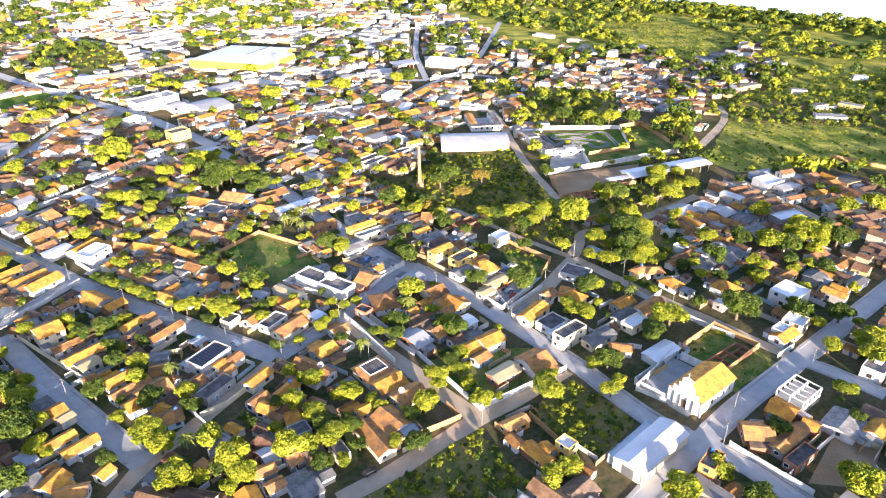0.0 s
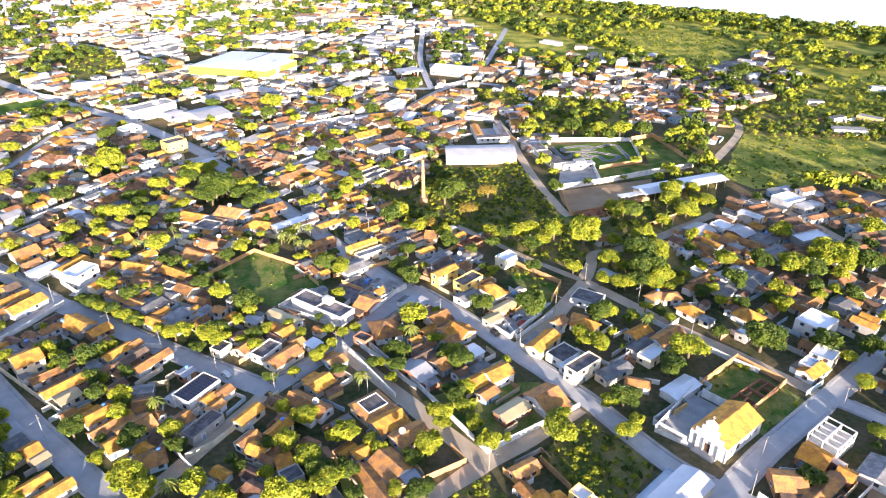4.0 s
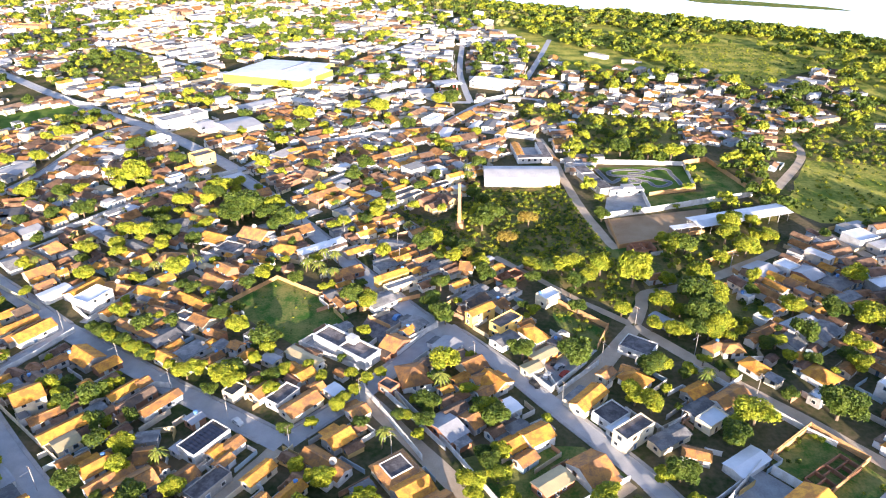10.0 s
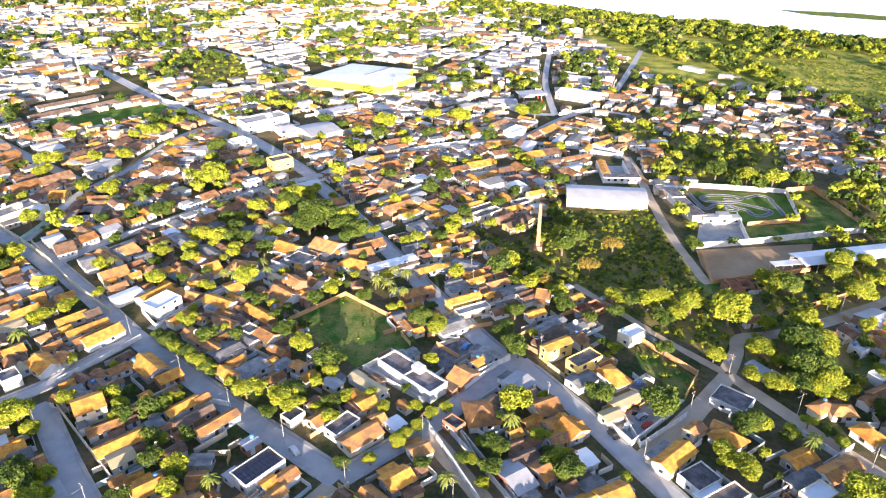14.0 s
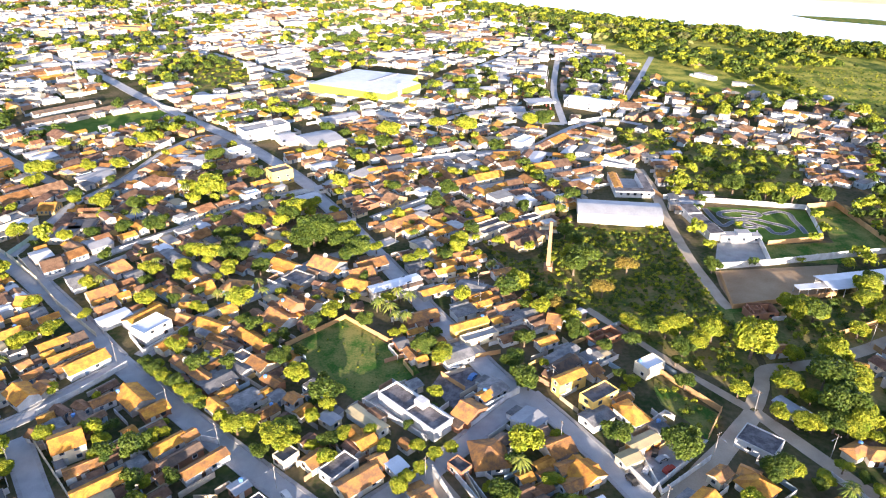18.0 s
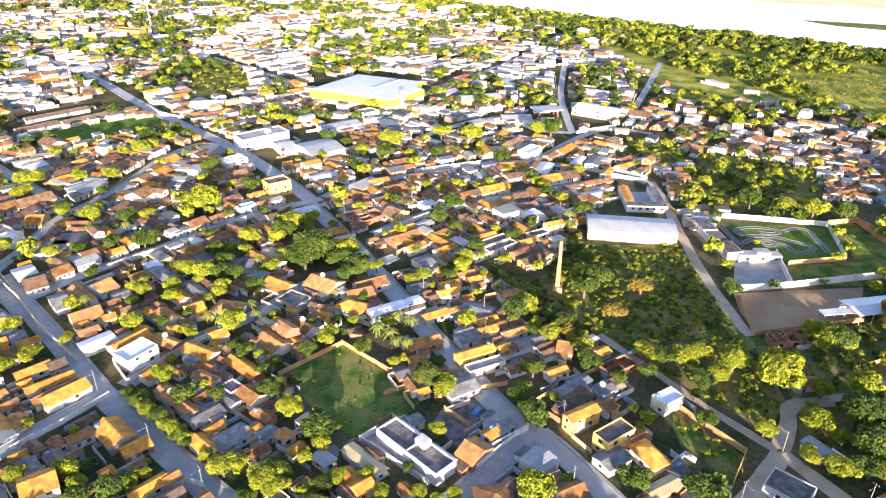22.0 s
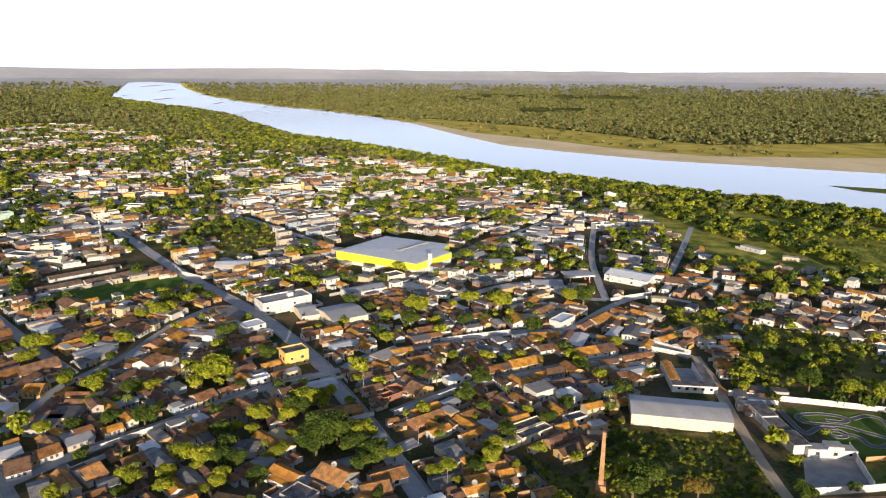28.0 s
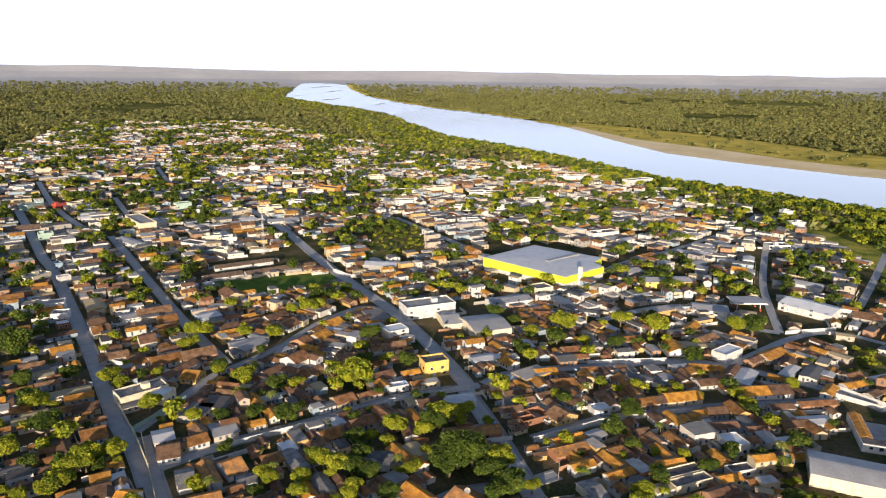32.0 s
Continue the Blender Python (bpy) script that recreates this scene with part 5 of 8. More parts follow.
block(-691.2, 578.3, 15.1, 9, 4, 86, "r", "f")
block(-680.6, 586.2, 11.2, 9, 4.5, 87, "c", "f")
block(-707.7, 557.5, 19.4, 12, 5, 100, "g", "f")
block(-868.7, 648.3, 20.3, 10, 4, 57, "c", "t")
block(-543.6, 553.2, 47.2, 14, 7.5, 336, "c", "f")
block(-498.5, 504.1, 32.3, 10, 4, 344, "w", "m")
block(-572.3, 630.0, 14.7, 10, 7.5, 68, "g", "f")
block(-616.8, 694.7, 12.4, 10, 6, 67, "g", "f")
block(-629.4, 683.1, 12.7, 10, 6, 66, "w", "f")
block(-442.6, 518.7, 19.3, 11, 5, 1, "w", "f")
block(-445.5, 541.5, 15.2, 9, 6, 45, "c", "f")
block(-428.5, 544.2, 11.2, 9, 6, 50, "w", "f")
block(-408.2, 516.0, 11.8, 9, 4.5, 12, "c", "f")
block(-698.7, 830.0, 37.7, 12, 6.5, 56, "w", "f")
block(-540.3, 657.7, 15.4, 9, 4.5, 54, "w", "f")
block(-507.0, 633.1, 31.2, 18, 5.5, 83, "c", "f")
block(-491.2, 668.7, 23.0, 12, 5.5, 53, "c", "f")
block(-482.0, 699.7, 17.4, 10, 7.5, 9, "w", "f")
block(-704.5, 888.0, 15.9, 10, 7.5, 32, "w", "f")
block(-723.0, 766.1, 23.1, 10, 5, 70, "w", "f")
block(-944.9, 730.6, 18.9, 10, 5, 69, "c", "f")
block(-828.0, 721.6, 14.3, 10, 5, 75, "w", "f")
block(-446.4, 634.0, 29.3, 14, 4, 50, "w", "m")
block(-532.6, 756.0, 10.6, 9, 7, 52, "y", "f")
block(-620.2, 820.9, 9.4, 9, 7, 31, "y", "f")
block(-513.7, 774.3, 21.0, 9, 5, 31, "w", "f")
block(-510.9, 796.2, 30.8, 14, 6.5, 359, "o", "f")
block(-431.6, 705.1, 30.9, 20, 5, 36, "w", "m")
block(-413.6, 725.2, 17.3, 10, 6, 51, "y", "t")
block(-503.6, 896.2, 20.6, 12, 8.5, 45, "c", "f")
block(-446.2, 817.2, 27.7, 14, 6.5, 47, "k", "m")
block(-418.2, 835.2, 29.9, 12, 5.5, 38, "w", "f")
block(-396.0, 862.1, 34.0, 12, 7, 52, "c", "f")
block(-387.6, 775.3, 31.7, 12, 5.5, 43, "w", "f")
block(-323.0, 775.0, 17.3, 10, 5, 30, "w", "f")
block(-338.0, 869.4, 34.6, 12, 5, 24, "w", "f")
block(-282.6, 804.5, 21.6, 11, 5.5, 22, "w", "f")
block(-287.4, 714.8, 20.1, 10, 5, 44, "w", "f")
block(-383.6, 1103.3, 27.6, 12, 7, 32, "w", "f")
block(-280.5, 1038.1, 38.5, 12, 8, 39, "w", "f")
block(-194.3, 1052.7, 44.4, 12, 8, 57, "w", "f")
block(-150.5, 1008.1, 27.5, 10, 5, 22, "w", "f")
block(-99.4, 927.8, 23.3, 10, 4.5, 47, "c", "f")
block(-115.2, 615.9, 17.6, 14, 4.5, 48, "k", "m")
block(-86.4, 598.5, 32.3, 14, 6.5, 29, "y", "m")
block(-15.3, 898.3, 10.7, 8, 9, 30, "w", "f")
block(-5.2, 861.3, 14.6, 8, 5, 30, "w", "f")
block(-20.4, 746.9, 18.3, 10, 5.5, 29, "w", "f")
block(-58.0, 804.4, 12.3, 10, 5.5, 30, "w", "f")
block(2.3, 585.9, 30.9, 22, 6.5, 337, "w", "w")
block(-53.6, 556.0, 20.9, 14, 4.5, 12, "w", "m")
block(1.1, 638.5, 17.7, 10, 5, 344, "w", "c")
block(-204.0, 471.0, 30.8, 14, 7, 50, "w", "f")
block(-162.0, 460.5, 21.3, 24, 6.5, 46, "c", "c")
block(-184.9, 462.1, 10.7, 20, 5.5, 40, "c", "m")
block(-166.5, 508.8, 27.4, 12, 5.5, 49, "w", "m")
block(-155.6, 537.6, 12.5, 10, 6, 54, "c", "f")
block(16.9, 385.4, 38.9, 17, 6.5, 3, "c", "H")
block(-361.7, 466.9, 26.6, 9, 4.2, 59, "w", "t")
block(-341.3, 495.7, 41.8, 9, 4.2, 62, "w", "t")
block(-369.8, 496.2, 42.3, 8, 4.2, 59, "w", "t")
block(-109.4, 831.8, 22.9, 9, 4.5, 44, "c", "t")
block(-231.9, 881.4, 32.9, 10, 5, 56, "w", "f")
block(-173.7, 851.3, 27.0, 10, 4.5, 43, "w", "t")
block(-160.7, 724.2, 28.2, 11, 5, 52, "w", "f")
block(-269.5, 855.4, 21.8, 10, 5, 49, "w", "f")
block(-585.1, 1004.8, 28.4, 9, 5, 59, "c", "t")
block(-438.7, 960.4, 26.2, 9, 5, 55, "w", "t")
block(-667.1, 677.6, 31.3, 14, 5, 354, "k", "m")
block(-531.3, 565.8, 23.2, 10, 5, 77, "w", "f")
block(-483.1, 429.4, 4.4, 9, 4, 71, "b", "f")
block(-448.1, 409.4, 5.1, 8, 4, 340, "w", "f")
block(-464.6, 401.7, 14.0, 10, 5, 97, "c", "f")
block(-403.5, 370.0, 14.7, 9, 4.5, 48, "w", "f")
block(-384.1, 362.2, 8.7, 8, 4, 41, "w", "f")
block(-262.3, 314.3, 20.2, 10, 4.5, 69, "c", "f")
block(70.4, 182.1, 12.2, 6, 3.2, 37, "w", "w")
# ---- the houses ----
house(121.8, 293.6, 7.3, 7.3, 35, "Ww", 3.0)
house(110.3, 290.0, 10.3, 10.0, 36, "Gw", 2.8)
house(128.0, 287.9, 8.5, 10.0, 34, "Gw", 2.8)
house(97.9, 269.2, 4.8, 4.2, 125, "Ww", 2.8)
house(119.6, 278.6, 7.1, 6.0, 132, "rw", 2.8)
house(99.5, 254.2, 5.8, 5.1, 36, "Ww", 2.8)
house(164.0, 322.3, 11.9, 9.8, 26, "Ww", 3.5)
house(170.8, 315.2, 13.2, 6.6, 25, "Fc", 2.8)
house(170.7, 303.4, 14.7, 4.2, 20, "nw", 2.8)
house(145.0, 284.9, 8.7, 6.0, 18, "rw", 2.8)
house(155.2, 290.4, 9.0, 6.2, 18, "rw", 2.8)
house(155.8, 281.4, 15.6, 7.2, 21, "Ww", 3.5)
house(136.1, 280.2, 10.7, 7.5, 36, "gw", 2.8)
house(133.6, 269.0, 14.3, 5.0, 33, "gw", 2.8)
house(139.8, 265.6, 13.2, 4.5, 20, "rw", 2.8)
house(-161.8, 397.6, 12.0, 8.6, 48, "Yy")
house(-225.1, 292.7, 7.5, 9.6, 55, "gw", 2.8)
house(-214.6, 285.8, 7.8, 11.0, 49, "rc", 2.8)
house(-211.8, 296.4, 7.9, 7.8, 63, "nc", 2.8)
house(-196.7, 276.6, 6.0, 9.4, 51, "gw", 2.8)
house(-190.8, 281.9, 15.8, 5.0, 149, "rw", 2.8)
house(-186.8, 288.8, 7.1, 10.6, 67, "rw", 2.8)
house(-180.0, 269.3, 10.1, 9.3, 52, "rc", 2.8)
house(-171.2, 270.0, 4.3, 4.0, 51, "ny", 2.8)
house(-172.4, 260.4, 6.8, 4.0, 55, "rw", 2.8)
house(-165.3, 255.3, 10.9, 6.2, 58, "ww", 2.8)
house(-154.0, 257.2, 12.7, 9.5, 66, "nw", 2.8)
house(-147.4, 250.8, 11.0, 8.4, 68, "Ww", 4.8)
house(-137.1, 244.2, 7.9, 5.0, 68, "nc", 2.8)
house(-142.6, 260.4, 10.9, 4.8, 164, "rw", 2.8)
house(-144.0, 267.7, 4.3, 4.0, 21, "nw", 2.8)
house(-127.3, 268.1, 5.5, 5.8, 52, "nc", 2.8)
house(-132.0, 284.8, 10.4, 8.0, 179, "hr", 2.8)
house(-151.4, 275.5, 9.3, 4.7, 152, "rc", 2.8)
house(-144.1, 282.0, 6.1, 7.0, 51, "nw", 2.8)
house(-120.3, 305.3, 12.5, 5.8, 159, "nw", 2.8)
house(-110.5, 295.1, 10.2, 8.4, 159, "fw", 2.8)
house(-104.3, 273.2, 7.5, 5.9, 150, "tw2", 5.2)
house(-106.5, 267.3, 11.1, 8.1, 150, "rw", 2.8)
house(-169.6, 302.5, 14.9, 5.4, 151, "gw", 2.8)
house(-110.0, 252.6, 14.8, 5.1, 150, "nw", 2.8)
house(-103.5, 256.8, 5.9, 4.9, 151, "rw", 2.8)
house(-119.0, 244.7, 9.3, 4.0, 163, "rw", 2.8)
house(-108.9, 241.9, 5.6, 4.7, 154, "fw", 2.8)
house(-101.6, 239.9, 7.8, 6.4, 153, "rw", 2.8)
house(-108.7, 237.2, 10.1, 4.0, 154, "gw", 2.8)
house(-121.9, 232.6, 19.1, 4.0, 153, "rw", 2.8)
house(-111.0, 228.5, 10.4, 7.4, 58, "gw", 2.8)
house(-93.9, 232.1, 7.3, 4.0, 153, "rw", 2.8)
house(-98.7, 221.8, 9.4, 6.4, 55, "gw", 2.8)
house(-89.5, 218.1, 6.3, 4.0, 56, "rc", 2.8)
house(-89.7, 225.4, 4.3, 4.3, 57, "gw", 2.8)
house(-84.4, 225.4, 4.2, 4.0, 155, "rw", 2.8)
house(-204.1, 258.8, 6.5, 8.4, 16, "nw", 2.8)
house(-207.8, 260.5, 7.7, 4.0, 153, "gw", 2.8)
house(-188.0, 250.2, 6.8, 4.0, 54, "nw", 2.8)
house(-197.5, 247.6, 5.0, 5.4, 54, "nw", 2.8)
house(-194.3, 252.6, 4.9, 6.3, 54, "gw", 2.8)
house(-175.3, 237.0, 10.4, 4.7, 56, "nc", 2.8)
house(-169.8, 240.9, 5.2, 6.3, 57, "ow", 2.8)
house(-165.8, 232.6, 13.9, 4.0, 53, "nw", 2.8)
house(-160.7, 229.0, 13.8, 4.5, 61, "rw", 2.8)
house(-157.9, 229.2, 13.3, 7.0, 61, "nw", 2.8)
house(-166.4, 211.1, 9.7, 7.5, 155, "nw", 2.8)
house(-162.1, 215.2, 5.6, 5.2, 162, "rw", 2.8)
house(-170.3, 220.1, 6.2, 4.3, 61, "rw", 2.8)
house(-176.6, 223.9, 4.2, 4.0, 64, "rw", 2.8)
house(-140.5, 213.1, 6.6, 4.0, 54, "rw", 2.8)
house(-132.2, 216.5, 11.6, 7.5, 149, "nw", 2.8)
house(-122.8, 212.5, 7.4, 5.1, 56, "nw", 2.8)
house(-137.3, 193.6, 8.3, 8.3, 46, "nc2", 5.2)
house(-149.6, 196.6, 4.8, 4.0, 174, "rw", 2.8)
house(-146.2, 200.2, 6.5, 4.0, 144, "gw", 2.8)
house(-140.6, 203.5, 8.7, 4.0, 147, "ow", 2.8)
house(-111.1, 200.1, 9.9, 4.1, 57, "nw", 2.8)
house(-107.0, 204.3, 4.2, 4.0, 58, "rw", 2.8)
house(-128.4, 187.7, 9.4, 4.0, 47, "rw", 2.8)
house(-105.3, 196.6, 11.4, 4.0, 57, "ow", 2.8)
house(-97.6, 195.3, 13.0, 4.0, 58, "rw", 2.8)
house(-115.0, 191.6, 4.2, 4.7, 57, "gw", 2.8)
house(-103.4, 309.1, 12.7, 11.0, 160, "rw", 2.8)
house(-85.7, 312.9, 12.6, 7.7, 41, "rw", 2.8)
house(-87.4, 304.4, 9.9, 9.1, 36, "rw", 2.8)
house(-87.3, 295.3, 10.7, 7.7, 161, "hn", 2.8)
house(-70.7, 295.8, 20.9, 5.1, 41, "ww", 4.6)
house(-99.9, 278.8, 8.9, 6.5, 151, "rw", 2.8)
house(-56.0, 296.2, 10.2, 4.3, 41, "nw", 2.8)
house(-56.4, 277.7, 12.3, 5.8, 37, "rw", 2.8)
house(-38.0, 274.4, 13.7, 4.0, 38, "ny", 4.0)
house(-33.8, 269.5, 13.4, 4.0, 38, "Fc", 2.8)
house(-51.5, 260.7, 8.0, 6.3, 39, "rw", 2.8)
house(-59.2, 259.9, 4.2, 5.2, 39, "gw", 2.8)
house(-39.9, 257.0, 10.4, 7.5, 41, "gw", 2.8)
house(-66.6, 326.8, 6.6, 5.5, 168, "gc", 2.8)
house(-55.2, 318.7, 8.3, 4.9, 37, "nw", 2.8)
house(-46.2, 324.8, 5.4, 4.6, 34, "nw", 2.8)
house(-50.7, 328.4, 8.4, 4.0, 36, "rw", 2.8)
house(-41.7, 302.4, 10.9, 7.0, 167, "gw", 2.8)
house(-37.3, 295.9, 8.7, 4.0, 38, "no", 2.8)
house(-31.5, 316.6, 8.1, 4.0, 35, "rw", 2.8)
house(-26.6, 290.5, 9.1, 4.0, 38, "rw", 2.8)
house(-20.6, 286.2, 11.1, 4.6, 37, "gw", 2.8)
house(-8.4, 285.4, 5.4, 7.9, 174, "rw", 2.8)
house(-10.8, 270.9, 7.4, 4.0, 39, "nw", 2.8)
house(-5.5, 264.0, 14.5, 4.0, 51, "gw", 2.8)
house(-4.3, 258.6, 10.5, 5.9, 52, "ow", 2.8)
house(-2.5, 249.4, 10.8, 4.0, 42, "ny2", 5.2)
house(-47.1, 227.5, 24.3, 7.5, 146, "Lw", 3.6)
house(-59.7, 220.8, 14.0, 4.0, 148, "bw", 2.8)
house(-70.5, 219.0, 5.7, 4.0, 152, "Gw", 2.8)
house(-57.5, 211.7, 5.7, 5.3, 49, "nw", 2.8)
house(-52.2, 205.4, 4.2, 4.4, 46, "rw", 2.8)
house(-46.6, 204.6, 4.4, 4.7, 51, "ww", 2.8)
house(-61.7, 201.2, 9.3, 5.5, 60, "fw", 2.8)
house(-68.9, 202.5, 6.0, 5.1, 58, "rc", 2.8)
house(-49.9, 239.0, 4.2, 4.0, 43, "gw", 2.8)
house(-31.0, 230.0, 6.3, 9.2, 150, "rw", 2.8)
house(-27.5, 238.0, 4.3, 4.0, 54, "nw", 2.8)
house(-25.5, 242.4, 6.6, 7.0, 52, "gw", 2.8)
house(-13.3, 230.0, 7.8, 7.6, 56, "Gw", 2.8)
house(-22.9, 213.5, 9.1, 10.7, 20, "hr", 2.8)
house(-20.7, 218.7, 6.4, 4.0, 54, "ow", 2.8)
house(-4.6, 220.2, 7.7, 7.8, 38, "rw", 2.8)
house(-1.6, 213.1, 6.2, 4.0, 36, "rw", 2.8)
house(1.1, 214.8, 4.2, 4.0, 131, "nw", 2.8)
house(-30.1, 207.9, 5.4, 4.0, 146, "fw", 2.8)
house(-9.5, 225.2, 4.2, 4.0, 40, "ow", 2.8)
house(23.0, 263.1, 5.4, 8.3, 133, "Ww", 4.0)
house(8.9, 278.6, 11.6, 4.2, 43, "Bk", 2.8)
house(4.1, 265.2, 6.2, 4.8, 46, "gw", 2.8)
house(4.6, 257.4, 4.9, 5.9, 50, "rw", 2.8)
house(6.6, 242.8, 5.6, 11.0, 136, "fy2", 5.2)
house(6.2, 235.3, 8.7, 6.3, 45, "gw", 2.8)
house(13.5, 244.4, 6.0, 4.0, 43, "rw", 2.8)
house(16.1, 237.6, 5.5, 9.6, 39, "hn", 3.6)
house(18.8, 227.0, 9.9, 4.0, 41, "bo", 2.8)
house(14.8, 219.9, 6.2, 4.4, 39, "bc", 2.8)
house(23.5, 234.0, 4.2, 4.0, 49, "gw", 2.8)
house(51.0, 233.5, 10.6, 8.4, 148, "fw", 2.8)
house(62.6, 250.8, 8.0, 4.0, 132, "Gk", 2.8)
house(89.9, 275.3, 4.4, 6.6, 163, "nw", 2.8)
house(76.6, 234.9, 6.9, 4.0, 38, "hr", 2.8)
house(66.4, 281.3, 7.5, 4.0, 22, "rw", 2.8)
house(38.1, 218.1, 5.7, 4.0, 48, "rw", 2.8)
house(45.7, 220.0, 5.2, 4.0, 154, "rw", 2.8)
house(4.4, 213.0, 4.2, 4.0, 37, "nw", 2.8)
house(-120.2, 182.7, 13.2, 5.1, 51, "nc", 2.8)
house(-116.7, 177.8, 6.6, 5.5, 51, "bc", 2.8)
house(-103.7, 169.4, 8.1, 5.5, 50, "nw", 2.8)
house(-97.9, 165.2, 12.1, 4.6, 52, "rw", 2.8)
house(-90.6, 164.2, 10.0, 7.5, 47, "rw", 2.8)
house(-94.4, 157.2, 4.2, 5.9, 50, "nw", 2.8)
house(-92.5, 173.9, 4.7, 6.3, 16, "rw", 2.8)
house(-94.8, 180.9, 6.0, 4.0, 13, "gw", 2.8)
house(-84.6, 189.5, 4.6, 4.0, 57, "Gw", 2.8)
house(-78.0, 180.2, 12.5, 7.2, 60, "sw", 3.8)
house(-73.3, 176.5, 4.2, 4.0, 59, "nw", 2.8)
house(-69.9, 179.8, 5.6, 4.0, 58, "rw", 2.8)
house(-59.5, 169.7, 9.1, 4.0, 59, "nw", 2.8)
house(-78.7, 167.1, 6.9, 5.4, 55, "rw", 2.8)
house(-71.5, 165.3, 11.5, 5.1, 60, "fk", 2.8)
house(-81.3, 152.0, 7.1, 5.7, 28, "hr", 2.8)
house(-65.8, 132.2, 4.6, 4.6, 53, "hr", 2.8)
house(-56.9, 159.5, 6.5, 4.0, 56, "rw", 2.8)
house(-53.2, 155.6, 5.8, 4.5, 157, "nw", 2.8)
house(-49.3, 163.9, 7.6, 4.0, 59, "nc", 2.8)
house(-45.4, 151.6, 4.2, 5.0, 27, "nw", 2.8)
house(-48.7, 137.0, 4.3, 5.7, 39, "Gw", 2.8)
house(-53.5, 138.1, 4.5, 4.6, 57, "Bk", 2.8)
house(-41.9, 136.1, 4.4, 5.2, 40, "rw", 2.8)
house(-63.0, 139.7, 5.7, 6.0, 26, "gw", 2.8)
house(-102.0, 140.8, 9.6, 4.0, 51, "nw", 2.8)
house(-115.5, 155.1, 4.3, 6.5, 50, "nw", 2.8)
house(-112.0, 152.7, 4.2, 4.0, 54, "bc", 2.8)
house(-127.0, 163.9, 4.4, 8.7, 55, "Gw", 2.8)
house(-108.7, 143.0, 8.2, 4.0, 51, "nw", 2.8)
house(-91.2, 131.3, 4.2, 4.0, 65, "nw", 2.8)
house(-114.7, 136.2, 4.2, 5.7, 51, "Gw", 2.8)
house(-49.0, 131.2, 6.4, 4.0, 32, "rw", 2.8)
house(-41.0, 184.1, 7.8, 6.2, 48, "nw", 2.8)
house(-42.8, 174.4, 14.5, 5.7, 148, "rw", 2.8)
house(-23.4, 173.2, 9.4, 9.4, 40, "Tw", 3.6)
house(-18.5, 167.1, 9.7, 7.3, 39, "nw", 2.8)
house(-12.0, 161.6, 9.9, 6.0, 38, "rw", 2.8)
house(-20.5, 143.3, 14.5, 5.4, 125, "rw", 2.8)
house(-16.3, 150.0, 10.0, 8.0, 133, "rw", 2.8)
house(-24.9, 154.6, 4.5, 4.0, 36, "nw", 2.8)
house(-11.3, 146.2, 4.2, 4.0, 39, "Gw", 2.8)
house(-10.8, 190.5, 6.7, 11.0, 43, "Gw", 2.8)
house(-3.7, 193.9, 4.7, 7.1, 43, "rw", 2.8)
house(7.5, 200.8, 4.3, 5.6, 38, "ww", 2.8)
house(3.3, 211.5, 7.0, 8.3, 135, "nw", 2.8)
house(1.6, 208.1, 10.2, 4.0, 36, "rw", 2.8)
house(-9.0, 197.9, 7.7, 4.0, 40, "ow", 2.8)
house(14.4, 187.9, 8.4, 6.5, 36, "nw", 3.8)
house(17.9, 171.8, 10.2, 5.5, 39, "bw", 2.8)
house(28.4, 177.0, 9.0, 10.2, 36, "rw", 2.8)
house(9.4, 190.8, 6.4, 5.2, 40, "gw", 2.8)
house(31.1, 205.4, 12.7, 5.7, 50, "nc", 3.2)
house(36.8, 199.0, 8.9, 7.2, 41, "fw", 2.8)
house(41.6, 190.6, 11.7, 5.1, 40, "fc2", 5.2)
house(38.9, 193.6, 7.9, 4.0, 38, "ww", 2.8)
house(46.9, 216.0, 7.0, 7.8, 44, "hn", 2.8)
house(19.2, 148.9, 7.9, 4.0, 33, "ro", 2.8)
house(24.4, 136.8, 8.8, 4.0, 128, "nw", 2.8)
house(32.3, 138.7, 4.7, 4.0, 133, "Wy", 4.6)
house(51.7, 190.2, 12.1, 4.9, 35, "gw", 2.8)
house(57.6, 184.2, 7.5, 4.0, 164, "rw", 2.8)
house(64.5, 211.1, 8.7, 5.1, 36, "nw", 2.8)
house(73.7, 208.8, 12.5, 5.5, 38, "rw", 2.8)
house(65.7, 198.6, 8.6, 5.3, 39, "Ww", 3.0)
house(82.0, 234.2, 6.7, 4.8, 6, "hr", 2.8)
house(86.3, 224.8, 5.4, 7.3, 36, "hn", 2.8)
house(96.9, 245.7, 9.9, 4.0, 36, "rw", 2.8)
house(110.6, 251.2, 13.4, 5.9, 33, "Gw", 2.8)
house(103.4, 239.4, 6.0, 7.7, 37, "gw", 2.8)
house(106.0, 221.3, 7.2, 8.6, 35, "hn", 2.8)
house(100.5, 210.6, 4.7, 4.0, 40, "Ww", 3.0)
house(128.1, 238.5, 7.1, 5.8, 31, "hr", 2.8)
house(126.7, 214.6, 9.8, 10.9, 127, "Ww", 5.0)
house(144.1, 215.3, 8.3, 4.0, 132, "nw", 3.6)
house(152.1, 246.2, 8.8, 5.6, 32, "rw", 2.8)
house(159.1, 238.4, 10.4, 4.0, 36, "nw", 2.8)
house(164.6, 234.8, 5.6, 6.1, 133, "nw", 2.8)
house(114.6, 190.5, 9.2, 5.7, 35, "nw", 2.8)
house(114.3, 192.9, 5.6, 4.0, 39, "Ww", 3.6)
house(120.6, 196.3, 6.9, 7.2, 135, "Ww", 4.6)
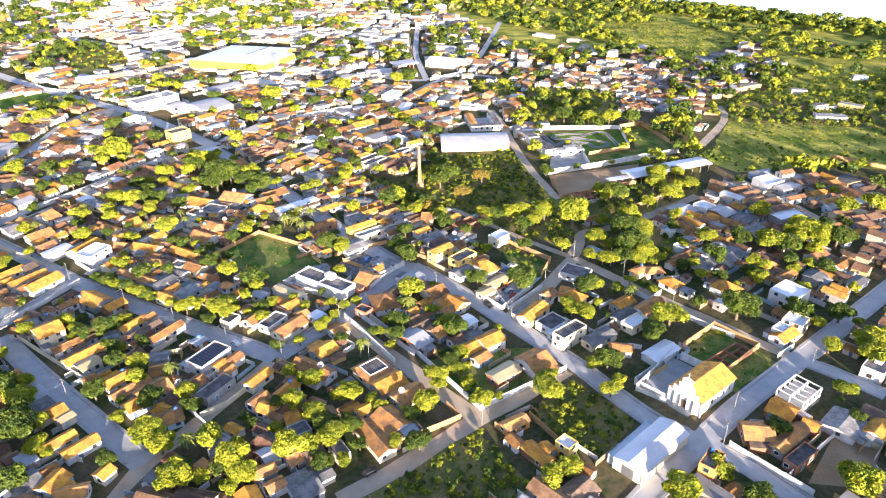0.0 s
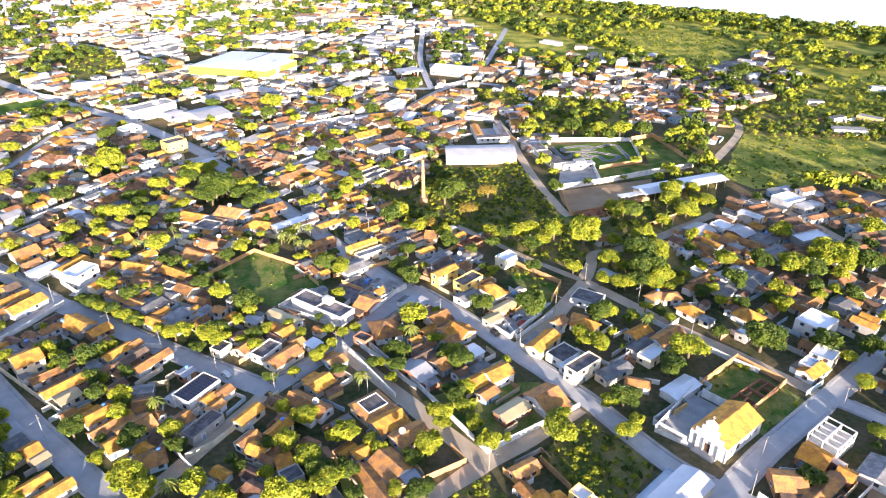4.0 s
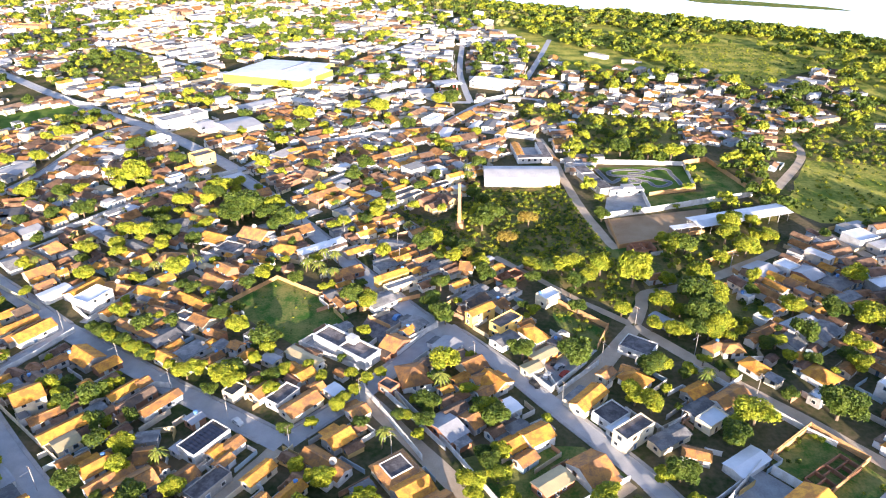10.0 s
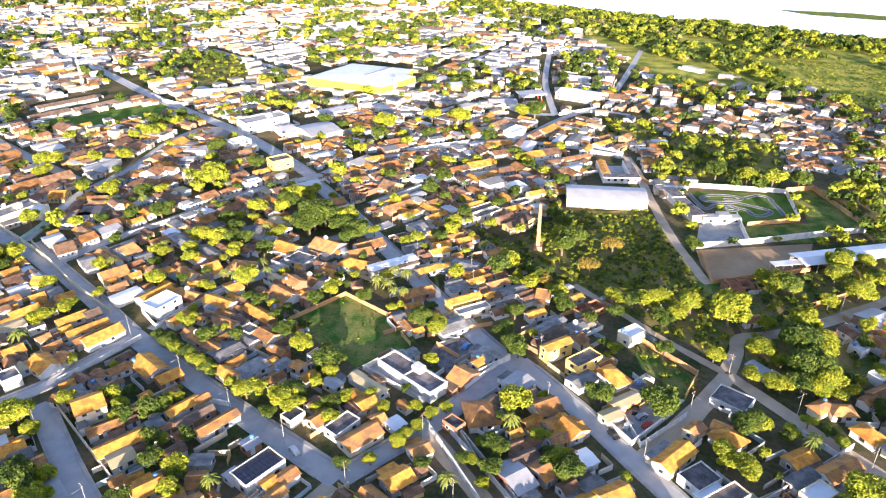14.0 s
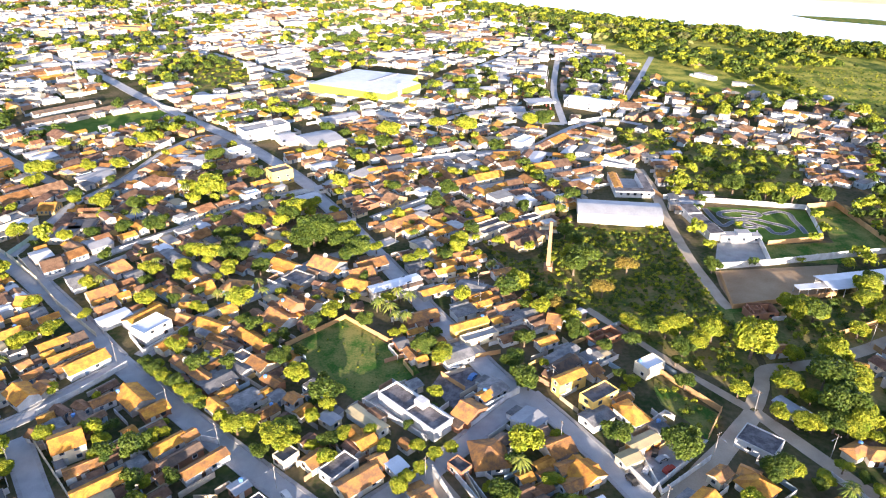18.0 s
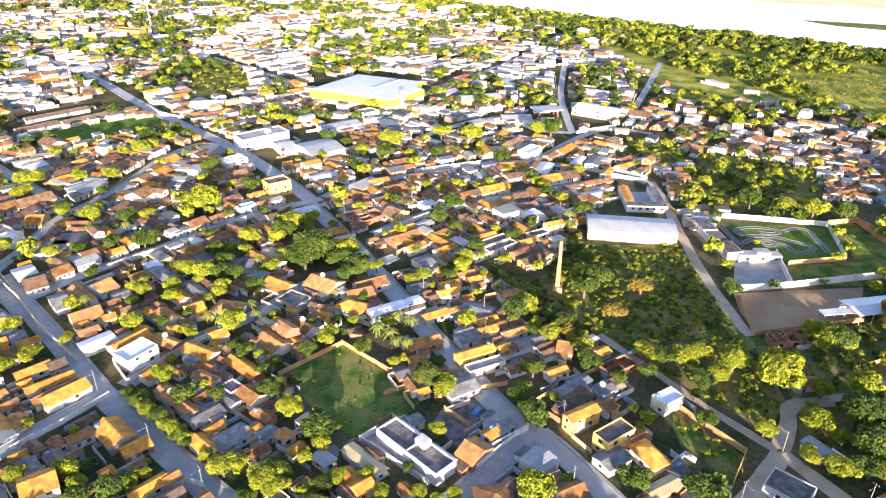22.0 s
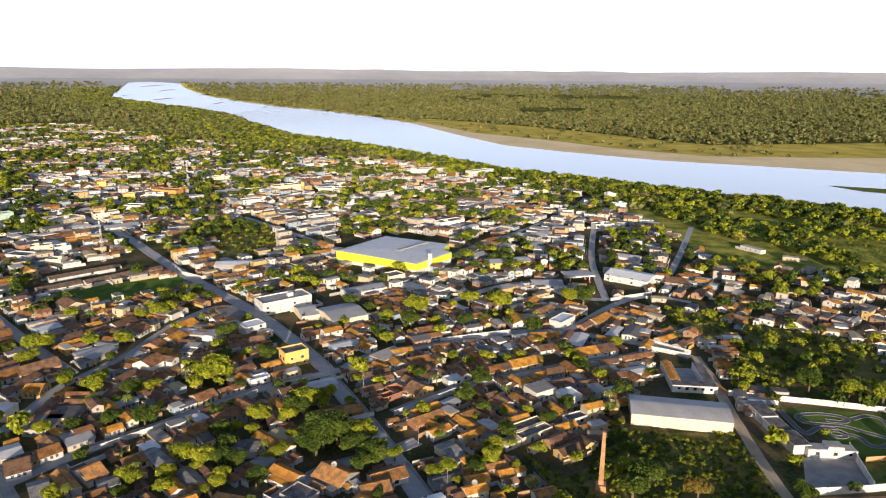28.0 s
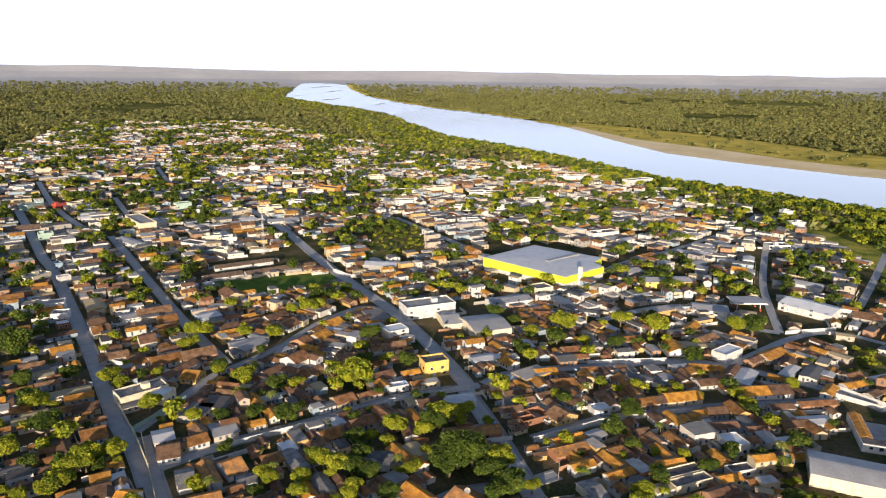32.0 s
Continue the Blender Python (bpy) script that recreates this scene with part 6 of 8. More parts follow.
house(116.7, 246.6, 11.7, 8.7, 37, "gw", 2.8)
house(132.6, 229.8, 9.0, 4.0, 35, "rw", 2.8)
house(143.4, 229.1, 7.1, 6.0, 34, "gw", 2.8)
house(97.9, 153.4, 7.2, 7.8, 135, "nw", 2.8)
house(86.8, 144.5, 8.2, 7.5, 173, "rw", 2.8)
house(94.9, 141.9, 14.7, 4.0, 38, "rw", 2.8)
house(94.7, 135.1, 10.5, 4.0, 36, "fw", 2.8)
house(103.1, 147.1, 4.2, 4.0, 134, "nw", 2.8)
house(-128.0, 257.3, 12.3, 5.8, 163, "t")
house(-195.1, 237.7, 9.9, 5.8, 57, "t")
house(-171.7, 202.4, 5.5, 6.1, 55, "f2w")
house(-181.6, 215.7, 6.5, 5.8, 55, "t")
house(-70.3, 173.4, 5.3, 3.4, 62, "t")
house(-148.8, 175.4, 6.8, 5.8, 50, "t")
house(-139.2, 169.4, 9.4, 5.8, 50, "t")
house(-138.0, 159.7, 5.5, 5.8, 52, "t")
house(-105.6, 217.7, 6.9, 4.6, 151, "t")
house(-154.6, 289.2, 10.4, 5.1, 147, "t")
house(-77.2, 202.5, 5.5, 4.6, 62, "fc")
house(-121.6, 157.9, 5.5, 5.1, 52, "g")
house(-66.4, 316.0, 9.8, 5.1, 38, "gk")
house(-40.4, 285.5, 12.1, 5.8, 40, "g")
house(-54.6, 254.5, 6.4, 3.0, 130, "t")
house(-54.2, 311.3, 8.0, 4.6, 38, "t2c")
house(-35.5, 289.1, 6.4, 3.4, 40, "t2y")
house(-55.2, 197.7, 11.7, 6.4, 52, "t")
house(-15.5, 219.1, 3.6, 3.4, 58, "t")
house(-37.6, 195.7, 5.8, 5.1, 41, "t")
house(8.2, 185.1, 6.9, 5.8, 39, "t")
house(63.1, 203.9, 9.5, 4.2, 42, "g")
house(65.7, 306.2, 10.5, 5.1, 20, "B")
house(104.5, 260.8, 4.6, 3.8, 33, "g")
house(33.5, 124.0, 7.6, 7.0, 43, "tc")
house(-36.9, 125.5, 7.3, 7.7, 35, "g")
house(-32.8, 130.2, 4.5, 4.1, 35, "g")
house(-37.1, 138.0, 5.5, 5.1, 35, "t")
house(-42.2, 146.6, 5.5, 5.1, 35, "fw")
house(11.1, 179.6, 6.1, 4.1, 42, "t")
house(-110.8, 127.9, 7.4, 6.4, 51, "gw")
house(-102.9, 127.8, 6.8, 5.8, 73, "t")
house(-96.6, 124.7, 7.7, 4.6, 15, "t")
house(-44.7, 126.4, 4.7, 3.8, 35, "t")
house(52.9, 139.4, 18.9, 8.3, 43, "W")
house(119.9, 202.9, 6.4, 5.1, 131, "t")
house(153.0, 239.4, 5.4, 3.7, 38, "g")
house(157.8, 224.8, 8.5, 4.6, 38, "g")
house(143.1, 190.8, 8.6, 6.4, 131, "t")
house(136.6, 173.2, 12.0, 6.4, 44, "f2w")
house(123.1, 151.4, 5.5, 6.1, 134, "t")
house(113.0, 147.8, 10.1, 9.0, 42, "g")
house(116.6, 143.0, 3.9, 3.8, 44, "g")
house(90.6, 218.9, 4.4, 3.4, 132, "g")
house(-315.4, 417.7, 15.0, 5.8, 32, "f")
house(-296.0, 435.3, 9.5, 4.6, 29, "t")
house(-338.4, 417.2, 10.1, 6.4, 178, "t")
house(-270.2, 439.1, 23.1, 7.0, 170, "fw")
house(-192.5, 393.9, 6.3, 5.8, 47, "t")
house(-152.1, 295.5, 11.3, 5.1, 147, "g")
house(-210.1, 337.5, 8.4, 5.1, 58, "g")
house(-143.4, 319.0, 9.2, 6.4, 28, "g")
house(-48.1, 364.1, 12.2, 5.1, 42, "t")
house(-57.5, 397.9, 7.2, 5.8, 132, "t")
house(-51.5, 400.0, 10.9, 4.6, 132, "t")
house(-43.7, 287.8, 6.6, 3.8, 40, "g")
house(-70.4, 435.4, 16.0, 5.8, 177, "gw")
house(-211.4, 438.9, 6.0, 4.6, 50, "t")
house(-14.4, 463.9, 7.5, 5.8, 168, "to")
house(24.4, 466.5, 7.8, 5.1, 60, "to")
house(30.1, 487.1, 10.3, 5.8, 47, "gc")
house(-22.5, 395.9, 5.5, 5.1, 37, "t")
house(44.1, 443.9, 11.0, 6.4, 11, "t")
house(43.1, 435.0, 8.6, 5.8, 11, "t")
house(59.7, 546.9, 7.9, 5.8, 165, "fw")
house(59.7, 557.3, 8.1, 5.1, 165, "to")
house(45.1, 402.1, 6.1, 4.6, 6, "fw")
house(-79.6, 429.6, 6.2, 5.1, 126, "tw")
house(-76.2, 439.7, 6.5, 3.4, 126, "fw")
house(-166.9, 430.8, 11.6, 6.4, 50, "tw")
house(-132.9, 422.1, 8.1, 7.0, 154, "t")
house(-140.8, 497.4, 9.7, 6.4, 25, "to")
house(-120.7, 523.4, 8.1, 5.8, 148, "fy")
house(-117.4, 515.3, 12.9, 5.8, 10, "g")
house(127.9, 484.9, 9.7, 5.8, 168, "fw")
house(147.7, 510.3, 6.7, 5.1, 168, "fw")
house(152.7, 477.4, 18.4, 7.0, 23, "to")
house(133.1, 458.4, 12.1, 5.1, 34, "to")
house(175.1, 509.6, 9.0, 5.1, 168, "fw")
house(179.6, 490.2, 10.8, 5.8, 168, "gw")
house(194.4, 495.9, 10.2, 5.1, 126, "fw")
house(201.9, 494.0, 15.0, 3.8, 43, "g")
house(150.9, 455.1, 16.6, 5.8, 37, "fw")
house(171.7, 446.5, 10.0, 5.1, 168, "to")
house(204.6, 536.5, 14.0, 5.1, 18, "tw")
house(228.7, 564.4, 16.7, 5.1, 36, "t")
house(246.9, 584.1, 17.6, 5.1, 36, "fw")
house(225.7, 503.8, 18.3, 5.8, 26, "fw")
house(295.2, 645.4, 13.0, 5.1, 168, "tw")
house(273.1, 566.4, 19.3, 5.1, 30, "fw")
house(356.1, 639.9, 12.9, 4.6, 78, "tw")
house(256.1, 490.1, 10.8, 5.1, 168, "fw")
house(252.9, 452.8, 10.2, 5.1, 18, "fw")
house(274.1, 452.4, 15.0, 5.8, 135, "fw")
house(248.2, 428.4, 19.0, 7.7, 168, "fw")
house(319.9, 526.7, 10.2, 5.1, 168, "fw")
house(123.3, 673.2, 11.6, 5.8, 170, "fw")
house(100.1, 697.1, 20.1, 5.8, 130, "fw")
house(100.6, 752.2, 17.5, 5.8, 170, "fw")
house(130.4, 621.2, 15.6, 5.8, 21, "fw")
house(116.5, 584.6, 13.8, 5.1, 126, "tw")
house(164.8, 626.5, 18.5, 5.8, 17, "fw")
house(155.2, 586.8, 15.3, 5.8, 165, "fw")
house(131.7, 592.9, 10.9, 5.1, 169, "t")
house(158.0, 411.8, 7.1, 4.6, 57, "to")
house(191.8, 577.1, 8.1, 4.6, 168, "fw")
house(-395.4, 363.0, 13.3, 11.0, 60, "rw", 2.8)
house(-371.5, 354.3, 6.6, 7.2, 63, "Ww", 2.8)
house(-380.1, 337.7, 6.1, 8.8, 62, "nw", 2.8)
house(-356.1, 342.8, 14.8, 4.6, 63, "rw", 2.8)
house(-336.0, 328.8, 9.9, 9.5, 64, "nw", 2.8)
house(-331.0, 310.2, 10.6, 6.2, 59, "rw", 2.8)
house(-306.5, 301.2, 9.9, 5.1, 61, "rw", 2.8)
house(-290.7, 300.7, 16.3, 5.1, 59, "bw", 2.8)
house(-282.9, 299.4, 11.1, 6.1, 59, "rw", 2.8)
house(-284.9, 280.9, 9.6, 4.6, 58, "Gc", 2.8)
house(-277.5, 287.3, 7.5, 5.2, 60, "nw", 2.8)
house(-271.6, 294.4, 9.7, 7.7, 61, "rw", 2.8)
house(-258.9, 287.0, 10.8, 4.6, 64, "nw", 2.8)
house(-249.8, 281.1, 8.9, 11.0, 61, "nw", 2.8)
house(-284.4, 274.1, 5.0, 6.5, 61, "Gw", 2.8)
house(-250.2, 269.6, 12.6, 4.6, 153, "rw", 2.8)
house(-247.0, 262.6, 5.5, 4.6, 67, "nw", 2.8)
house(-211.3, 257.2, 6.6, 4.6, 142, "rw", 2.8)
house(-355.7, 363.5, 8.8, 10.4, 62, "rw", 2.8)
house(-344.8, 358.9, 6.8, 10.3, 64, "nw", 2.8)
house(-344.3, 354.9, 5.0, 11.0, 63, "nw", 2.8)
house(-348.9, 379.1, 8.4, 10.3, 63, "Gw", 2.8)
house(-328.8, 367.2, 10.1, 10.3, 144, "nc", 2.8)
house(-305.8, 355.1, 7.9, 11.0, 58, "n2c", 5.2)
house(-309.0, 371.5, 10.4, 11.0, 60, "nw", 2.8)
house(-325.7, 385.7, 10.3, 11.0, 61, "nw", 2.8)
house(-342.9, 391.6, 18.9, 11.0, 60, "rw", 2.8)
house(-307.7, 336.4, 13.0, 7.9, 62, "rw", 2.8)
house(-282.3, 344.6, 13.6, 11.0, 62, "rw", 2.8)
house(-274.0, 358.0, 16.4, 11.0, 60, "rw", 2.8)
house(-267.0, 339.7, 21.5, 6.1, 94, "rw", 2.8)
house(-256.8, 338.4, 7.9, 9.9, 17, "rw", 2.8)
house(-252.2, 317.0, 7.8, 7.5, 99, "Ww", 4.5)
house(-261.9, 313.7, 11.0, 4.6, 58, "ny", 2.8)
house(-256.6, 305.8, 9.8, 4.6, 64, "ww", 2.8)
house(-229.1, 313.4, 13.2, 10.1, 100, "fw", 2.8)
house(-226.2, 322.5, 12.5, 11.0, 17, "Fw", 2.8)
house(-213.3, 291.0, 8.1, 4.6, 63, "nw", 2.8)
house(-208.6, 307.5, 9.4, 10.4, 57, "bw", 2.8)
house(-209.6, 311.7, 6.5, 8.3, 57, "nw", 2.8)
house(-200.5, 316.8, 7.1, 5.2, 57, "rw", 2.8)
house(-176.3, 285.0, 6.1, 5.7, 57, "gw", 2.8)
house(-177.1, 299.6, 7.3, 6.9, 55, "hr", 2.8)
house(-178.1, 308.9, 5.2, 6.7, 61, "ww", 2.8)
house(-259.9, 379.2, 15.8, 11.0, 87, "Gw", 2.8)
house(-266.3, 378.7, 10.0, 4.6, 64, "ww", 2.8)
house(-282.4, 403.3, 14.1, 6.8, 64, "nw", 2.8)
house(-286.4, 392.6, 10.3, 11.0, 65, "nw", 2.8)
house(-275.5, 418.5, 13.6, 8.8, 78, "rw", 2.8)
house(-261.2, 411.7, 11.0, 11.0, 90, "rw", 2.8)
house(-223.8, 371.9, 10.5, 11.0, 85, "n2c", 5.2)
house(-227.7, 358.7, 10.4, 6.5, 79, "nw", 2.8)
house(-219.9, 341.1, 10.0, 8.2, 98, "nw", 2.8)
house(-238.4, 395.5, 7.0, 9.8, 92, "nw", 2.8)
house(-310.5, 401.7, 12.0, 11.0, 66, "Gw", 2.8)
house(-202.0, 429.5, 12.0, 9.6, 56, "Ww", 5.0)
house(-240.5, 424.9, 10.8, 11.0, 77, "nc", 2.8)
house(-228.1, 439.0, 9.5, 6.6, 78, "nc", 2.8)
house(-234.8, 406.2, 10.6, 10.4, 90, "nw", 2.8)
house(-193.3, 413.2, 12.3, 8.6, 52, "nw", 2.8)
house(-203.8, 389.5, 14.2, 10.3, 53, "rw", 2.8)
house(-179.6, 379.7, 10.6, 6.9, 60, "rw", 2.8)
house(-169.4, 388.4, 8.4, 4.6, 50, "nw", 2.8)
house(-160.8, 379.2, 6.4, 5.5, 52, "nw", 2.8)
house(-156.7, 383.0, 9.2, 4.6, 51, "fw", 2.8)
house(-167.7, 373.3, 9.2, 4.6, 49, "Ww", 2.8)
house(-181.8, 350.8, 9.0, 8.1, 62, "nw", 2.8)
house(-184.8, 342.2, 7.4, 4.8, 63, "Gw", 2.8)
house(-173.3, 339.1, 5.5, 4.6, 61, "nw", 2.8)
house(-187.3, 339.5, 5.1, 4.9, 62, "Fc", 2.8)
house(-174.4, 360.5, 11.1, 4.8, 59, "rw", 2.8)
house(-163.8, 338.0, 10.1, 7.7, 59, "hr", 2.8)
house(-147.6, 365.5, 10.8, 8.2, 48, "nw", 2.8)
house(-138.4, 373.6, 15.6, 7.4, 43, "gw", 2.8)
house(-169.3, 323.9, 8.7, 8.5, 60, "ow", 2.8)
house(-119.4, 352.5, 18.6, 7.4, 40, "rw", 2.8)
house(-110.7, 342.8, 9.4, 6.3, 39, "ow", 2.8)
house(-131.4, 309.6, 6.7, 6.8, 68, "Fw", 2.8)
house(-118.4, 414.0, 16.7, 10.6, 62, "Fw", 2.8)
house(-127.3, 402.6, 15.5, 4.6, 61, "ww", 2.8)
house(-113.4, 419.2, 10.8, 7.3, 40, "nw", 2.8)
house(-110.2, 440.3, 9.0, 11.0, 40, "Gw", 2.8)
house(-108.0, 452.7, 14.5, 8.4, 39, "nw", 2.8)
house(-117.4, 392.2, 13.0, 4.6, 42, "nw", 2.8)
house(-106.0, 395.6, 7.2, 4.8, 53, "nw", 2.8)
house(-123.6, 395.5, 6.0, 4.6, 64, "nw", 2.8)
house(-105.1, 375.7, 13.7, 8.7, 55, "Bk", 2.8)
house(-93.8, 381.2, 8.3, 11.0, 330, "hn", 2.8)
house(-102.2, 411.3, 10.2, 9.1, 39, "rw", 2.8)
house(-93.3, 394.4, 8.3, 5.3, 56, "nw", 2.8)
house(-81.3, 395.0, 7.8, 5.7, 43, "Ww", 2.8)
house(-86.1, 363.8, 13.5, 4.6, 52, "nw", 2.8)
house(-83.3, 356.4, 14.5, 6.5, 49, "rw", 2.8)
house(-77.2, 372.0, 7.4, 5.5, 57, "Gw", 2.8)
house(-145.1, 421.4, 14.2, 7.7, 48, "gw", 2.8)
house(-68.6, 334.4, 6.2, 10.6, 50, "gc", 2.8)
house(-67.3, 504.3, 10.2, 6.2, 40, "gc", 2.8)
house(-59.5, 515.8, 12.6, 7.1, 80, "nw", 2.8)
house(-85.6, 481.8, 10.5, 6.6, 38, "hn", 2.8)
house(-50.1, 501.2, 14.0, 8.5, 62, "nw", 2.8)
house(-52.6, 489.7, 17.0, 5.8, 17, "Gb", 2.8)
house(-38.0, 484.4, 15.7, 8.0, 64, "Ww", 4.5)
house(-17.6, 494.5, 17.8, 8.4, 62, "rw", 2.8)
house(-24.7, 483.5, 12.3, 5.1, 62, "nw", 2.8)
house(-56.1, 458.5, 13.3, 5.1, 39, "ww", 2.8)
house(-45.6, 460.6, 15.8, 6.5, 17, "nw", 2.8)
house(-33.8, 462.8, 12.2, 5.3, 80, "rw", 2.8)
house(-42.1, 444.4, 13.7, 7.1, 39, "nw", 2.8)
house(-27.8, 457.8, 19.2, 7.6, 81, "Gw", 2.8)
house(-28.9, 421.3, 10.7, 7.1, 127, "nw", 2.8)
house(-65.6, 409.8, 10.2, 6.9, 43, "nw", 2.8)
house(-59.2, 415.5, 7.5, 6.9, 42, "nw", 2.8)
house(-52.1, 422.4, 16.7, 8.7, 39, "rw", 2.8)
house(-37.1, 415.1, 8.6, 7.4, 36, "rw", 2.8)
house(-20.9, 445.5, 20.1, 9.3, 35, "rw", 2.8)
house(-14.1, 450.3, 10.1, 10.2, 34, "nw", 2.8)
house(1.9, 443.8, 17.0, 4.6, 34, "nw", 2.8)
house(-41.0, 391.9, 11.1, 9.3, 45, "fw", 4.4)
house(-28.2, 389.1, 8.1, 8.9, 41, "Ww", 4.5)
house(-48.1, 382.3, 10.4, 5.4, 137, "nw", 2.8)
house(-51.6, 371.2, 8.5, 4.6, 136, "nw", 2.8)
house(-43.4, 360.1, 16.5, 5.1, 48, "fw", 2.8)
house(-39.6, 355.8, 16.0, 4.6, 49, "fc", 2.8)
house(-27.7, 364.0, 8.6, 4.6, 42, "nc", 2.8)
house(-24.7, 372.0, 9.5, 4.8, 42, "fw", 2.8)
house(-33.0, 403.1, 11.7, 6.2, 37, "rw", 2.8)
house(-21.1, 406.5, 9.2, 4.6, 36, "rw", 2.8)
house(-6.9, 418.9, 11.1, 6.1, 34, "rw", 2.8)
house(0.4, 425.4, 13.5, 6.8, 35, "gw", 2.8)
house(-8.3, 402.3, 12.2, 6.0, 39, "gw", 2.8)
house(17.6, 472.9, 12.2, 5.6, 45, "nw", 2.8)
house(7.2, 460.4, 12.1, 4.9, 74, "nw", 2.8)
house(17.9, 484.0, 8.8, 5.3, 46, "nc", 2.8)
house(0.9, 478.7, 16.6, 8.0, 74, "bw", 2.8)
house(-9.2, 475.7, 16.3, 5.0, 73, "bc", 2.8)
house(-61.5, 383.0, 6.1, 5.0, 42, "nw", 2.8)
house(-62.7, 348.5, 11.1, 4.6, 51, "nw", 2.8)
house(-67.6, 363.2, 6.6, 6.0, 52, "rw", 2.8)
house(-60.8, 329.7, 5.0, 4.6, 41, "nc", 2.8)


# ---- walls ----
yard_wall("o", 1.8, [(-98.6, 253.2), (-84.2, 274.4)])
yard_wall("o", 1.8, [(-84.2, 274.4), (-63.9, 262.3), (-54.6, 272.3)])
yard_wall("o", 1.8, [(-47.0, 252.5), (-25.5, 263.9)])
yard_wall("o", 1.8, [(-42.9, 247.9), (-34.1, 241.9)])
yard_wall("w", 2, [(-29.7, 225.9), (-17.7, 245.6)])
yard_wall("w", 2, [(-63.9, 229.8), (-60.2, 235.2)])
yard_wall("w", 2.2, [(-10.7, 185.2), (9.7, 156.7), (38.5, 175.5)])
yard_wall("w", 2.6, [(40.7, 414.2), (109.8, 414.4)])
yard_wall("w", 2.6, [(109.4, 412.8), (107.6, 379.9)])
yard_wall("o", 2.6, [(110.1, 416.1), (124.6, 421.9), (136.9, 372.3)])
yard_wall("w", 3, [(53.1, 339.4), (77.3, 348.4), (134.3, 371.9)])
yard_wall("w", 3, [(78.4, 376.6), (78.5, 349.7)])
yard_wall("o", 2, [(56.2, 335.6), (56.9, 309.3), (98.5, 327.5)])
yard_wall("o", 2.2, [(107.2, 378.5), (81.6, 368.7)])
yard_wall("o", 2.2, [(94.1, 199.2), (104.6, 186.4), (89.8, 174.2)])
yard_wall("o", 2.2, [(94.1, 199.2), (78.4, 186.2)])
yard_wall("w", 3.0, [(58.3, 165.3), (74.3, 182.6)])
yard_wall("w", 1.6, [(58.3, 165.3), (65.8, 159.4)])
yard_wall("w", 3.0, [(76.7, 180.5), (82.6, 174.4)])
yard_wall("w", 2.2, [(14.2, 217.8), (20.3, 210.3), (33.4, 226.5)])
yard_wall("o", 2.2, [(25.9, 263.6), (43.0, 246.8), (37.6, 234.0)])
yard_wall("w", 2, [(-10.7, 185.2), (-31.4, 211.1)])
yard_wall("w", 2.2, [(-33.0, 208.5), (-10.8, 183.3)])
yard_wall("w", 2.4, [(-110.9, 219.9), (-123.7, 226.6)])
yard_wall("c", 2.2, [(-215.0, 276.7), (-236.9, 289.7), (-269.1, 306.5)])
yard_wall("g", 2.2, [(-242.1, 291.9), (-244.1, 322.2)])
yard_wall("w", 2.2, [(-200.9, 300.6), (-181.1, 330.8), (-162.7, 363.0)])
yard_wall("w", 2.2, [(-311.9, 332.7), (-295.4, 333.9)])
yard_wall("w", 2.2, [(-298.8, 310.9), (-290.7, 311.9)])
yard_wall("w", 2, [(-157.7, 205.9), (-151.6, 217.8), (-145.5, 233.3)])
yard_wall("c", 2, [(-235.5, 291.3), (-194.6, 262.4), (-166.1, 245.9)])
yard_wall("w", 2.2, [(-154.5, 248.0), (-143.7, 239.5), (-135.3, 261.9), (-126.2, 278.1)])
yard_wall("c", 2.2, [(-149.3, 194.6), (-111.7, 168.9)])
yard_wall("w", 2.2, [(-98.6, 205.2), (-104.4, 205.5)])
yard_wall("w", 2.2, [(-41.5, 217.8), (-63.2, 229.6)])
yard_wall("w", 2.4, [(-31.5, 228.9), (-17.2, 244.4)])
yard_wall("w", 2.2, [(-139.4, 389.2), (-155.8, 370.9)])
yard_wall("w", 2.2, [(-97.9, 359.1), (-79.0, 385.8), (-51.2, 410.4), (-21.3, 432.1)])
yard_wall("w", 2.2, [(10.6, 469.0), (29.2, 458.8)])
yard_wall("w", 2.2, [(-99.0, 442.9), (-64.5, 465.3)])
yard_wall("w", 2.4, [(-37.1, 206.7), (-17.0, 179.2)])
yard_wall("c", 2, [(-31.4, 211.1), (-19.8, 193.3)])
yard_wall("o", 2, [(-20.0, 139.2), (3.7, 153.1), (-0.4, 159.0)])
yard_wall("o", 2.2, [(13.7, 149.5), (29.7, 132.9), (33.0, 135.9)])
yard_wall("o", 2.2, [(24.1, 153.8), (30.9, 143.5)])
yard_wall("w", 2, [(-86.6, 166.0), (-56.3, 137.5)])
yard_wall("c", 2, [(-53.5, 181.1), (-67.1, 159.3), (-73.3, 154.4)])
yard_wall("w", 2, [(-13.8, 191.6), (-6.8, 182.0)])
yard_wall("w", 2, [(110.1, 145.5), (88.6, 129.1)])
yard_wall("w", 2.2, [(78.3, 141.4), (93.3, 123.5)])
yard_wall("w", 2, [(52.9, 195.6), (81.6, 221.0)])
yard_wall("o", 2, [(32.6, 430.2), (40.7, 414.2)])
yard_wall("w", 2, [(67.6, 225.3), (91.2, 198.5), (98.6, 191.7)])
yard_wall("w", 2, [(15.5, 230.3), (22.7, 210.2), (37.1, 225.8)])
yard_wall("o", 2, [(84.6, 293.6), (107.8, 309.4)])
yard_wall("o", 2, [(100.0, 291.4), (114.3, 266.9)])
yard_wall("o", 2.2, [(215.5, 360.9), (236.5, 343.5)])
